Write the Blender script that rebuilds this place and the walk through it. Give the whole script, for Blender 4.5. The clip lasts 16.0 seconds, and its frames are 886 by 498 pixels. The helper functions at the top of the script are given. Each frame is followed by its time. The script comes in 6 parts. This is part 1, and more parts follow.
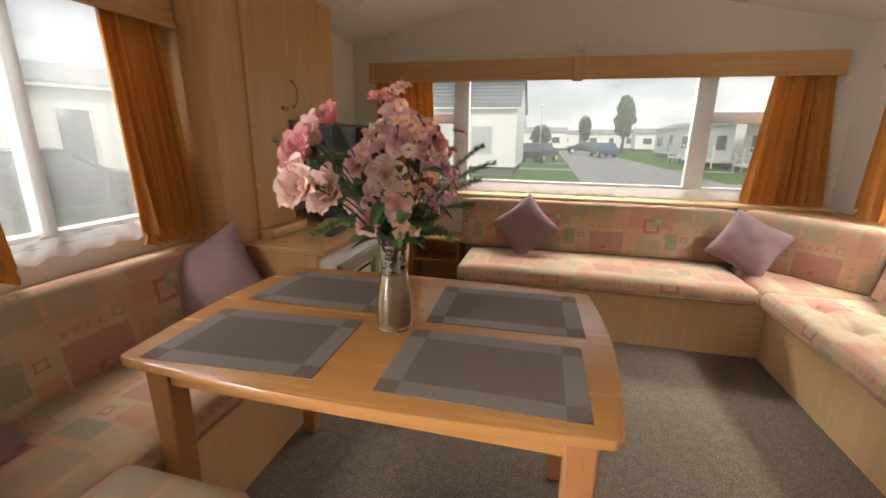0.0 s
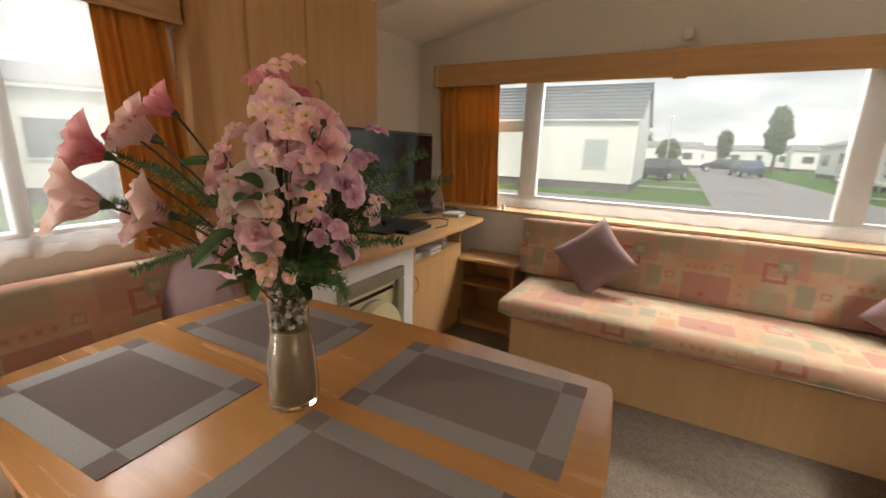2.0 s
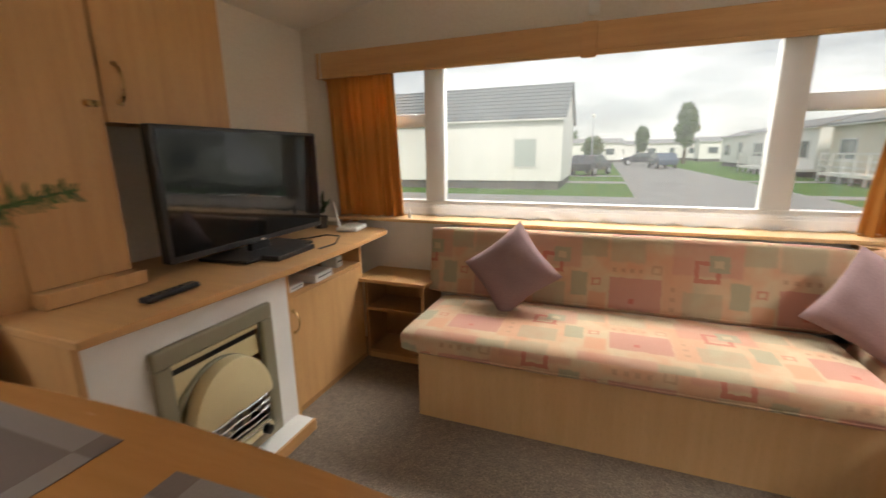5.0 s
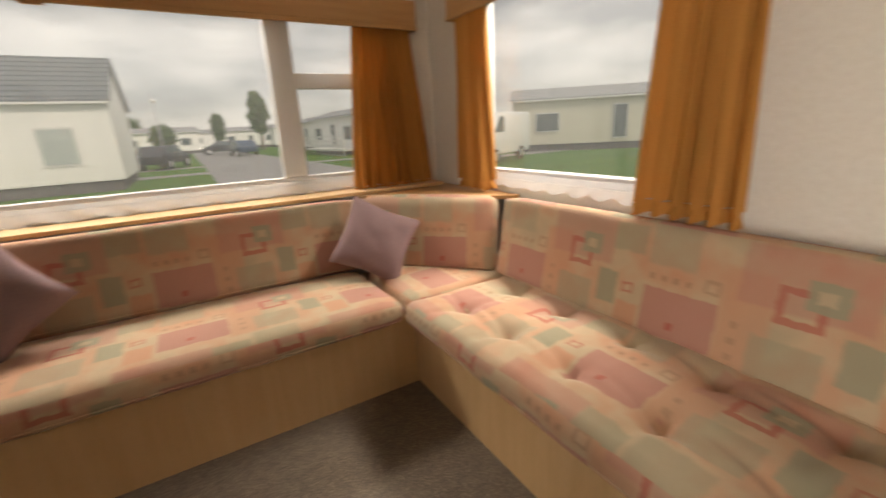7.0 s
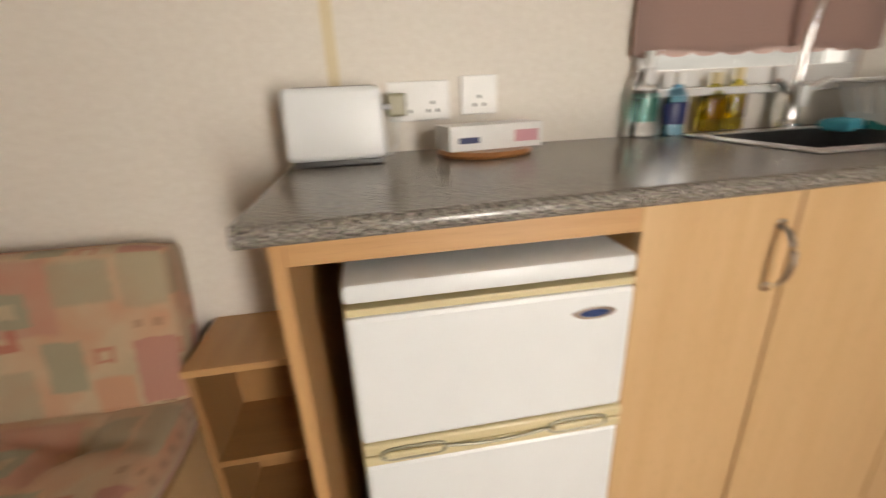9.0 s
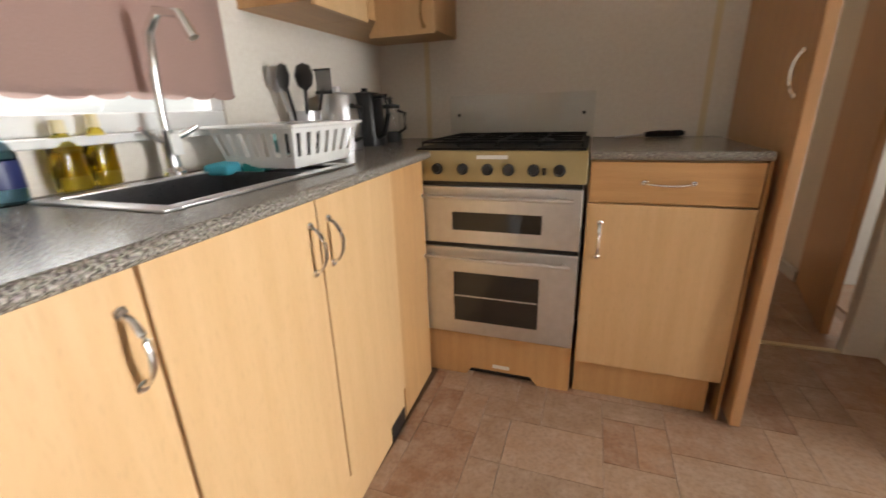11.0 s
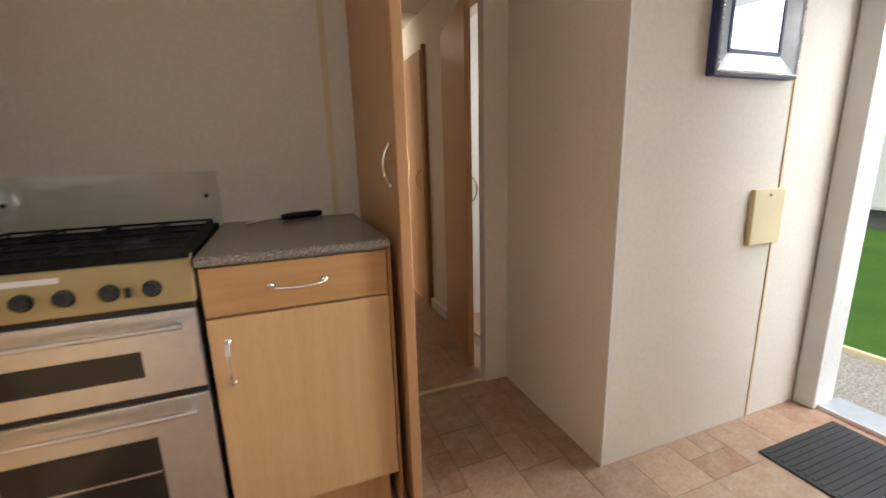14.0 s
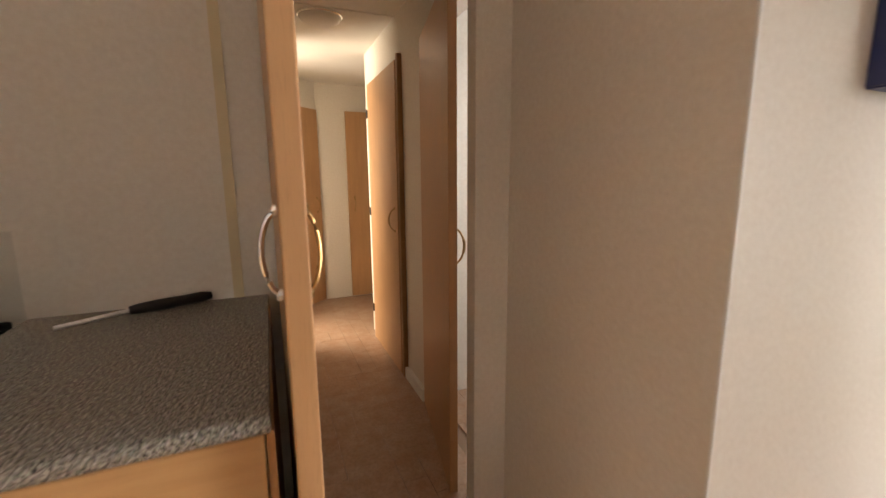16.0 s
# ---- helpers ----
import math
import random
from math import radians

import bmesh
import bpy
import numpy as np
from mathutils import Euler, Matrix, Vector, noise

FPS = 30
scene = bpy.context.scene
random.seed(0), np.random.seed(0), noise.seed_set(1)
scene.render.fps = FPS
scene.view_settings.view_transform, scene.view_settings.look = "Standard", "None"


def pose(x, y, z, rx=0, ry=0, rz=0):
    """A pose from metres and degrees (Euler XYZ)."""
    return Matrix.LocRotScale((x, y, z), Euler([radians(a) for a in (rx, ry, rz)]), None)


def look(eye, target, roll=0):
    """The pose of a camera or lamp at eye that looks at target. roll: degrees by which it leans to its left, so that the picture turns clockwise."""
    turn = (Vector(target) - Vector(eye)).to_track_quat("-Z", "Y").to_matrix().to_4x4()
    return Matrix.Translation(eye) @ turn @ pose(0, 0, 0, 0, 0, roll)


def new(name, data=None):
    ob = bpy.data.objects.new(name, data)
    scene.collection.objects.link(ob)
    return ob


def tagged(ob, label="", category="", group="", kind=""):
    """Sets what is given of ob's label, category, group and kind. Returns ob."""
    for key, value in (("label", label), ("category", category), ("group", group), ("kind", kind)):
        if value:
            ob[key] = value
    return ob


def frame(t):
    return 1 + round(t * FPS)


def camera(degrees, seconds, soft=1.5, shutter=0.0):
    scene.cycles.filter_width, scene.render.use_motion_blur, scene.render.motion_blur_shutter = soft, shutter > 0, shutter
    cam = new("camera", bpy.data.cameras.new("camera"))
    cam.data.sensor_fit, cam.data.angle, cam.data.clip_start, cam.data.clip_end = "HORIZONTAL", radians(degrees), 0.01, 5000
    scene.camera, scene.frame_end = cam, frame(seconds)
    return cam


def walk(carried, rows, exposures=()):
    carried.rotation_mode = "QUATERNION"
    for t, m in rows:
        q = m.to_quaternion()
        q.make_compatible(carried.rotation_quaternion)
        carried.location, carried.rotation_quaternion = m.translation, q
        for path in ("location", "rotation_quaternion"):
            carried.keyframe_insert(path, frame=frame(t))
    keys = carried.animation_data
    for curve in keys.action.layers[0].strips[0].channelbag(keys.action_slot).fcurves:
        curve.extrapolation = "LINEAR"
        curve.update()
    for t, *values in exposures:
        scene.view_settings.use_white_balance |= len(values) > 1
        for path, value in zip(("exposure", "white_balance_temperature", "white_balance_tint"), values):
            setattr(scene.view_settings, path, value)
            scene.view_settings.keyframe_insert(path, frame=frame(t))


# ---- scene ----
cam = camera(93.6, 16.0, 1.5, 0.5)
PATH = [
    (0, (0.239, 0.154, 1.217), (-0.217, 2.031, 0.699), 0.8),
    (0.5, (0.318, 0.282, 1.196), (-0.201, 2.14, 0.668), 1.7),
    (1, (0.37, 0.426, 1.205), (-0.238, 2.258, 0.68), 2.6),
    (1.5, (0.425, 0.541, 1.211), (-0.295, 2.34, 0.713), 2.4),
    (2, (0.468, 0.655, 1.208), (-0.466, 2.358, 0.731), 1.9),
    (2.5, (0.509, 0.757, 1.211), (-0.649, 2.316, 0.734), 1.8),
    (3, (0.522, 0.824, 1.202), (-0.743, 2.297, 0.722), 0.7),
    (5.5, (0.502, 1.203, 1.154), (0.143, 3.114, 0.685), -1.3),
    (6, (0.588, 1.225, 1.114), (0.637, 3.161, 0.612), -1.6),
    (6.5, (0.684, 1.22, 1.104), (1.186, 3.084, 0.579), -2.1),
    (7, (0.772, 1.189, 1.107), (1.746, 2.844, 0.548), -3.0),
    (7.5, (0.879, 1.105, 1.101), (2.271, 2.414, 0.51), -3.9),
    (8, (0.947, 1.007, 1.094), (2.665, 1.818, 0.469), -3.7),
    (8.5, (1.027, 0.867, 1.081), (2.894, 1.139, 0.418), -3.3),
    (9, (1.073, 0.717, 1.067), (2.923, 0.433, 0.363), -2.7),
    (9.5, (1.083, 0.612, 1.059), (2.752, -0.215, 0.33), -2.4),
    (10, (1.057, 0.516, 1.058), (2.41, -0.765, 0.329), -2.3),
    (10.2, (1.042, 0.487, 1.061), (2.24, -0.942, 0.339), -2.1),
    (12.5, (1.105, 0.341, 1.132), (0.956, -1.569, 0.557), -2.4),
    (13, (1.06, 0.306, 1.147), (0.681, -1.584, 0.617), -1.9),
    (13.5, (0.958, 0.239, 1.152), (0.406, -1.621, 0.665), -1.7),
    (14, (0.839, 0.125, 1.167), (0.146, -1.699, 0.728), -1.6),
    (14.5, (0.748, 0.011, 1.196), (-0.013, -1.797, 0.807), -1.5),
    (15, (0.688, -0.113, 1.207), (-0.09, -1.92, 0.848), -1.4),
    (15.5, (0.619, -0.295, 1.221), (-0.162, -2.105, 0.879), -1.0),
    (16, (0.548, -0.48, 1.24), (-0.213, -2.299, 0.904), -0.45),
]
walk(cam, [(t, look(eye, target, roll)) for t, eye, target, roll in PATH], [(0.0, 0.6, 7000, 10), (2.0, 0.7, 7100, 10), (3.0, 0.7, 7100, 10), (5.5, 0.65, 7100, 10), (6.5, 0.3, 7000, 10), (7.5, 0.0, 8800, 16), (8.5, -0.05, 7900, 14), (9.5, 0.05, 7700, 13), (10.2, 0.28, 7600, 13), (12.5, 1.1, 5300, 3), (13.5, 0.95, 5900, 6), (14.5, 0.65, 6900, 12), (16.0, 0.8, 7200, 14)])

# ---- world, sun, exposure ----
world = bpy.data.worlds.new("overcast_sky")
scene.world = world
world.use_nodes = True
wn, wl = world.node_tree.nodes, world.node_tree.links
wn.clear()
w_sky = wn.new("ShaderNodeTexSky")
w_sky.sky_type, w_sky.sun_disc = "NISHITA", False
w_sky.sun_elevation, w_sky.sun_rotation = radians(46), radians(162)
w_co = wn.new("ShaderNodeTexCoord")
w_map = wn.new("ShaderNodeMapping")
w_map.inputs["Scale"].default_value = (1.6, 1.6, 5.0)
w_noise = wn.new("ShaderNodeTexNoise")
w_noise.inputs["Scale"].default_value, w_noise.inputs["Detail"].default_value = 1.7, 7
w_ramp = wn.new("ShaderNodeValToRGB")
w_ramp.color_ramp.elements[0].position, w_ramp.color_ramp.elements[0].color = 0.36, (2.5, 2.65, 2.85, 1)
w_ramp.color_ramp.elements[1].position, w_ramp.color_ramp.elements[1].color = 0.66, (5.6, 5.7, 5.8, 1)
w_mix = wn.new("ShaderNodeMixRGB")
w_mix.inputs[0].default_value = 0.9
w_bg = wn.new("ShaderNodeBackground")
w_bg.inputs["Strength"].default_value = 0.15
w_out = wn.new("ShaderNodeOutputWorld")
wl.new(w_co.outputs["Generated"], w_map.inputs["Vector"])
wl.new(w_map.outputs[0], w_noise.inputs["Vector"])
wl.new(w_noise.outputs["Fac"], w_ramp.inputs[0])
wl.new(w_sky.outputs[0], w_mix.inputs[1])
wl.new(w_ramp.outputs[0], w_mix.inputs[2])
wl.new(w_mix.outputs[0], w_bg.inputs["Color"])
wl.new(w_bg.outputs[0], w_out.inputs["Surface"])
sun = new("sun", bpy.data.lights.new("sun", "SUN"))
sun.data.energy, sun.data.angle, sun.data.color = 1.9, radians(14), (1, 0.95, 0.88)
sun.matrix_world = look((3, -9, 10), (0, 0, 0))


def window_lamp(name, eye, target, w, h, power, color=(0.96, 0.98, 1.0)):
    """An added lamp boosting the sky's light at an opening, mostly from just outside its head."""
    ob = new(name, bpy.data.lights.new(name, "AREA"))
    ob.data.shape, ob.data.size, ob.data.size_y = "RECTANGLE", w, h
    ob.data.energy, ob.data.color = power, color
    ob.matrix_world = look(eye, target)
    return ob


window_lamp("sky_at_wide_window", (0.4, 4.1, 2.3), (0.4, 0.2, 0.3), 2.9, 0.65, 130)
window_lamp("sky_at_side_window", (2.62, 2.5, 2.25), (-0.5, 2.2, 0.3), 1.2, 0.55, 92)
window_lamp("sky_at_dining_window", (-2.1, 1.15, 2.4), (0.2, 1.0, 0.2), 1.2, 0.8, 55)
window_lamp("sky_at_entrance", (-2.3, 0.15, 1.2), (1.0, -0.7, 0.8), 0.9, 1.8, 9)
# extra fill inside the doorway, its spread narrowed to spare the entrance wall
door_sky = window_lamp("sky_in_doorway", (-1.385, -0.33, 1.05), (1.5, 0.55, 0.95), 0.34, 1.6, 23)
door_sky.data.spread = radians(92)
window_lamp("sky_over_entrance", (-2.15, -0.5, 2.6), (0.3, -0.45, 0.0), 0.8, 0.8, 40)
# added fill lamps, out of view inside the closed rooms; no window is built there
window_lamp("washroom_fill", (-1.25, -1.75, 1.5), (-0.3, -1.9, 1.0), 0.4, 0.5, 9, (0.85, 0.93, 1.0))
window_lamp("bedroom_fill", (1.55, -4.3, 1.4), (0, -4.3, 1.0), 0.8, 0.6, 55, (1, 0.9, 0.74))
window_lamp("sky_at_kitchen_window", (2.55, -0.285, 1.45), (1.2, -0.5, 0.95), 0.66, 0.6, 8)

# ---- materials ----
class Nodes:
    """Short writing for a node material."""

    def __init__(self, name, rough=0.5, metal=0.0, spec=0.5):
        self.m = bpy.data.materials.new(name)
        self.m.use_nodes = True
        self.t = self.m.node_tree
        self.b = self.t.nodes["Principled BSDF"]
        self.out = self.t.nodes["Material Output"]
        self.b.inputs["Roughness"].default_value = rough
        self.b.inputs["Metallic"].default_value = metal
        self.b.inputs["Specular IOR Level"].default_value = spec

    def put(self, sock, v):
        if isinstance(v, bpy.types.NodeSocket):
            self.t.links.new(v, sock)
        elif isinstance(v, (tuple, list)) and len(v) == 3 and sock.type == "RGBA":
            sock.default_value = (*v, 1)
        else:
            sock.default_value = v

    def n(self, kind, **ins):
        nd = self.t.nodes.new(kind)
        for k, v in ins.items():
            self.put(nd.inputs[k.replace("_", " ")], v)
        return nd

    def math(self, op, a, b=0.0, c=0.0):
        nd = self.t.nodes.new("ShaderNodeMath")
        nd.operation = op
        for i, v in enumerate((a, b, c)):
            self.put(nd.inputs[i], v)
        return nd.outputs[0]

    def mix(self, f, a, b, blend="MIX"):
        nd = self.t.nodes.new("ShaderNodeMixRGB")
        nd.blend_type = blend
        for i, v in enumerate((f, a, b)):
            self.put(nd.inputs[i], v)
        return nd.outputs[0]

    def uv(self, sx=1, sy=1, ox=0, oy=0, rot=0):
        nd = self.t.nodes.new("ShaderNodeUVMap")
        nd.uv_map = "uv"
        mp = self.n("ShaderNodeMapping", Vector=nd.outputs[0], Scale=(sx, sy, 1), Location=(ox, oy, 0), Rotation=(0, 0, rot))
        return mp.outputs[0]

    def obj(self, sx=1, sy=1, sz=1):
        nd = self.t.nodes.new("ShaderNodeTexCoord")
        return self.n("ShaderNodeMapping", Vector=nd.outputs["Object"], Scale=(sx, sy, sz)).outputs[0]

    def noise(self, vec, scale, detail=4, rough=0.55):
        return self.n("ShaderNodeTexNoise", Vector=vec, Scale=scale, Detail=detail, Roughness=rough).outputs["Fac"]

    def ramp(self, fac, *stops, constant=False):
        nd = self.t.nodes.new("ShaderNodeValToRGB")
        cr = nd.color_ramp
        if constant:
            cr.interpolation = "CONSTANT"
        while len(cr.elements) < len(stops):
            cr.elements.new(0.5)
        for e, (p, c) in zip(cr.elements, stops):
            e.position, e.color = p, (*c, 1) if isinstance(c, (tuple, list)) else (c, c, c, 1)
        self.put(nd.inputs[0], fac)
        return nd.outputs[0]

    def color(self, v):
        self.put(self.b.inputs["Base Color"], v)
        return self

    def rough(self, v):
        self.put(self.b.inputs["Roughness"], v)
        return self

    def bump(self, h, strength=0.2, dist=0.002):
        nd = self.n("ShaderNodeBump", Height=h, Strength=strength, Distance=dist)
        self.put(self.b.inputs["Normal"], nd.outputs[0])
        return self

    def rand(self):
        return self.t.nodes.new("ShaderNodeObjectInfo").outputs["Random"]


def plain(name, c, rough=0.5, metal=0.0, var=0.06, scale=9.0):
    """A plain surface with faint blotches and fine grain."""
    k = Nodes(name, rough, metal)
    v = k.obj()
    f = k.noise(v, scale, 5)
    dark = tuple(x * (1 - var * 2) for x in c)
    k.color(k.ramp(f, (0.3, dark), (0.7, c)))
    k.rough(k.math("ADD", k.math("MULTIPLY", k.noise(v, scale * 6, 3), 0.16), rough - 0.08))
    return k.m


def wood(name, a, b, rough=0.42, along="v"):
    """Beech-effect laminate: long streaks and short flecks along the grain."""
    k = Nodes(name, rough)
    s = (1, 1 / 14) if along == "v" else (1 / 14, 1)
    v = k.uv(s[0] * 26, s[1] * 26)
    f1 = k.noise(v, 1.0, 6, 0.6)
    f2 = k.noise(k.uv(s[0] * 260, s[1] * 420), 1.0, 2)
    f3 = k.noise(k.uv(1.7, 1.7), 1.0, 3)
    c = k.ramp(f1, (0.3, a), (0.68, b))
    c = k.mix(k.math("MULTIPLY", k.ramp(f2, (0.55, 0.0), (0.75, 1.0)), 0.3), c, tuple(x * 0.62 for x in a))
    c = k.mix(k.math("MULTIPLY", f3, 0.22), c, tuple(x * 0.75 for x in a))
    k.color(c)
    k.rough(k.math("ADD", k.math("MULTIPLY", f1, 0.15), rough - 0.07))
    k.bump(f2, 0.08, 0.0006)
    return k.m


def fabric(name):
    """Printed upholstery: a repeat of soft pastel blocks, red outlines and small squares on a woven cloth."""
    k = Nodes(name, 0.92, 0, 0.15)
    cream, salmon, sage = (0.50, 0.37, 0.24), (0.52, 0.26, 0.155), (0.255, 0.27, 0.185)
    rose, red, brown = (0.42, 0.18, 0.145), (0.40, 0.075, 0.055), (0.31, 0.18, 0.11)
    wide, tall = 0.66, 0.40
    v = k.uv()
    wob = k.n("ShaderNodeTexNoise", Vector=v, Scale=38.0, Detail=3.0).outputs["Color"]
    warp = k.n("ShaderNodeVectorMath")
    warp.operation = "MULTIPLY_ADD"
    k.put(warp.inputs[0], wob)
    k.put(warp.inputs[1], (0.016, 0.016, 0.0))
    k.put(warp.inputs[2], v)
    sep = k.n("ShaderNodeSeparateXYZ", Vector=warp.outputs[0])
    row = k.math("FLOOR", k.math("DIVIDE", k.math("ADD", sep.outputs[1], 0.19), tall))
    fu = k.math("MULTIPLY", k.math("FRACT", k.math("DIVIDE", k.math("ADD", sep.outputs[0], k.math("MULTIPLY", row, 0.29)), wide)), wide)
    fv = k.math("MULTIPLY", k.math("FRACT", k.math("DIVIDE", k.math("ADD", sep.outputs[1], 0.19), tall)), tall)

    def block(u0, u1, v0, v1, soft=0.006):
        a = k.math("SUBTRACT", (u1 - u0) / 2, k.math("ABSOLUTE", k.math("SUBTRACT", fu, (u0 + u1) / 2)))
        b = k.math("SUBTRACT", (v1 - v0) / 2, k.math("ABSOLUTE", k.math("SUBTRACT", fv, (v0 + v1) / 2)))
        nd = k.math("DIVIDE", k.math("MINIMUM", a, b), soft)
        return k.math("MINIMUM", k.math("MAXIMUM", nd, 0.0), 1.0)

    def lay(col, m, c, amount):
        return k.mix(k.math("MULTIPLY", m, amount), col, c)

    col = k.ramp(k.noise(v, 4.5, 3), (0.36, salmon), (0.54, cream), (0.70, tuple(0.6 * p + 0.4 * q for p, q in zip(cream, sage))))
    col = lay(col, block(0.22, 0.36, 0.0, 0.31, 0.02), salmon, 0.75)
    col = lay(col, block(0.26, 0.54, 0.21, 0.38, 0.010), rose, 0.55)
    col = lay(col, block(0.0, 0.16, 0.25, 0.40, 0.012), sage, 0.45)
    col = lay(col, block(0.31, 0.47, 0.02, 0.145, 0.008), sage, 0.55)
    col = lay(col, block(0.49, 0.57, 0.08, 0.20), sage, 0.85)
    col = lay(col, block(0.53, 0.655, 0.27, 0.37, 0.010), sage, 0.6)
    col = lay(col, block(0.57, 0.66, 0.0, 0.11, 0.010), salmon, 0.9)
    col = lay(col, block(0.005, 0.23, 0.03, 0.185, 0.004), rose, 0.92)
    col = lay(col, block(0.09, 0.118, 0.062, 0.09), red, 0.95)
    ring = k.math("SUBTRACT", block(0.35, 0.455, 0.185, 0.285, 0.003), block(0.368, 0.437, 0.203, 0.267, 0.003))
    col = lay(col, ring, red, 0.8)
    col = lay(col, block(0.405, 0.487, 0.235, 0.312, 0.004), sage, 0.9)
    col = lay(col, block(0.425, 0.465, 0.255, 0.29, 0.004), cream, 0.8)
    for i in range(4):
        col = lay(col, block(0.015 + 0.038 * i, 0.036 + 0.038 * i, 0.207, 0.228, 0.004), brown, 0.65)
    for i in range(3):
        col = lay(col, block(0.262, 0.284, 0.045 + 0.045 * i, 0.066 + 0.045 * i, 0.004), brown, 0.55)
    small = k.math("SUBTRACT", block(0.18, 0.228, 0.205, 0.25, 0.003), block(0.189, 0.219, 0.214, 0.241, 0.003))
    col = lay(col, small, brown, 0.55)
    small = k.math("SUBTRACT", block(0.585, 0.63, 0.135, 0.175, 0.003), block(0.594, 0.621, 0.144, 0.166, 0.003))
    col = lay(col, small, red, 0.6)
    big = k.noise(v, 9, 4)
    col = k.mix(k.math("MULTIPLY", big, 0.2), col, (0.50, 0.37, 0.26))
    fine = k.noise(v, 420, 2)
    col = k.mix(k.math("MULTIPLY", fine, 0.22), col, (0.28, 0.20, 0.145))
    k.color(col)
    k.b.inputs["Sheen Weight"].default_value = 0.12
    k.bump(k.math("ADD", fine, k.math("MULTIPLY", big, 2.0)), 0.35, 0.002)
    return k.m


def cloth(name, a, b, scale=300.0, through_light=0.0, bump=0.3):
    k = Nodes(name, 0.9, 0, 0.15)
    v = k.uv()
    f = k.noise(v, scale, 2)
    g = k.noise(v, 6, 4)
    k.color(k.mix(k.math("MULTIPLY", g, 0.8), k.ramp(f, (0.3, a), (0.7, b)), a))
    k.bump(f, bump, 0.001)
    if through_light:
        tr = k.n("ShaderNodeBsdfTranslucent", Color=tuple(min(1, x * 1.25) for x in b))
        mx = k.n("ShaderNodeMixShader", Fac=through_light)
        k.t.links.new(k.b.outputs[0], mx.inputs[1])
        k.t.links.new(tr.outputs[0], mx.inputs[2])
        k.t.links.new(mx.outputs[0], k.out.inputs["Surface"])
    return k.m


def net_material(name, cover):
    """Sheer white voile: mostly open, the threads scatter the daylight."""
    k = Nodes(name, 0.9, 0, 0.1)
    v = k.uv()
    f = k.noise(k.uv(40, 3), 1.0, 4)
    k.color((0.86, 0.87, 0.88))
    tl = k.n("ShaderNodeBsdfTranslucent", Color=(0.9, 0.91, 0.92))
    a = k.n("ShaderNodeMixShader", Fac=0.75)
    k.t.links.new(k.b.outputs[0], a.inputs[1])
    k.t.links.new(tl.outputs[0], a.inputs[2])
    clear = k.n("ShaderNodeBsdfTransparent")
    fac = k.math("ADD", k.math("MULTIPLY", f, cover * 0.5), cover * 0.75)
    mx = k.n("ShaderNodeMixShader", Fac=fac)
    k.t.links.new(clear.outputs[0], mx.inputs[1])
    k.t.links.new(a.outputs[0], mx.inputs[2])
    k.t.links.new(mx.outputs[0], k.out.inputs["Surface"])
    return k.m


def glass_material(name, tint=(1, 1, 1), rough=0.0):
    k = Nodes(name, rough)
    k.color(tint)
    k.b.inputs["Transmission Weight"].default_value = 1
    k.b.inputs["IOR"].default_value = 1.45
    return k.m


def pane_material(name):
    """Thin window glass."""
    k = Nodes(name, 0.02)
    clear = k.n("ShaderNodeBsdfTransparent", Color=(0.96, 0.97, 0.97))
    gl = k.n("ShaderNodeBsdfGlossy", Roughness=0.02)
    fr = k.n("ShaderNodeLayerWeight", Blend=0.5)
    mx = k.n("ShaderNodeMixShader", Fac=k.math("ADD", k.math("MULTIPLY", k.math("POWER", fr.outputs["Facing"], 5.0), 0.8), 0.04))
    k.t.links.new(clear.outputs[0], mx.inputs[1])
    k.t.links.new(gl.outputs[0], mx.inputs[2])
    k.t.links.new(mx.outputs[0], k.out.inputs["Surface"])
    return k.m


def wall_material():
    """Vinyl-faced wallboard, pale beige with a faint woven mottling."""
    k = Nodes("wallboard", 0.55, 0, 0.35)
    v = k.uv()
    a = k.noise(k.uv(60, 60), 1, 5, 0.7)
    b = k.noise(v, 3.5, 4)
    c = k.ramp(a, (0.3, (0.68, 0.63, 0.56)), (0.7, (0.77, 0.73, 0.665)))
    k.color(k.mix(k.math("MULTIPLY", b, 0.3), c, (0.66, 0.59, 0.51)))
    k.bump(a, 0.12, 0.0008)
    return k.m


def granite():
    k = Nodes("granite_laminate", 0.3)
    v = k.uv()
    f = k.noise(v, 210, 3, 0.7)
    g = k.n("ShaderNodeTexVoronoi", Vector=v, Scale=330.0).outputs["Color"]
    c = k.ramp(f, (0.36, (0.03, 0.027, 0.024)), (0.46, (0.15, 0.133, 0.115)), (0.56, (0.30, 0.275, 0.24)), (0.69, (0.54, 0.505, 0.455)))
    k.color(k.mix(0.1, c, g, "SOFT_LIGHT"))
    k.rough(k.math("ADD", k.math("MULTIPLY", f, 0.14), 0.17))
    return k.m


def carpet_material():
    k = Nodes("carpet", 1.0, 0, 0.05)
    v = k.uv()
    f = k.noise(v, 130, 4, 0.8)
    g = k.noise(v, 26, 5, 0.7)
    h = k.noise(v, 2.2, 3)
    c = k.ramp(f, (0.34, (0.085, 0.066, 0.05)), (0.5, (0.19, 0.15, 0.115)), (0.66, (0.39, 0.31, 0.235)))
    c = k.mix(k.math("MULTIPLY", k.ramp(g, (0.42, 0.0), (0.62, 1.0)), 0.45), c, (0.10, 0.083, 0.07))
    k.color(k.mix(k.math("MULTIPLY", h, 0.25), c, (0.2, 0.17, 0.14)))
    k.bump(k.math("ADD", f, g), 0.6, 0.004)
    return k.m


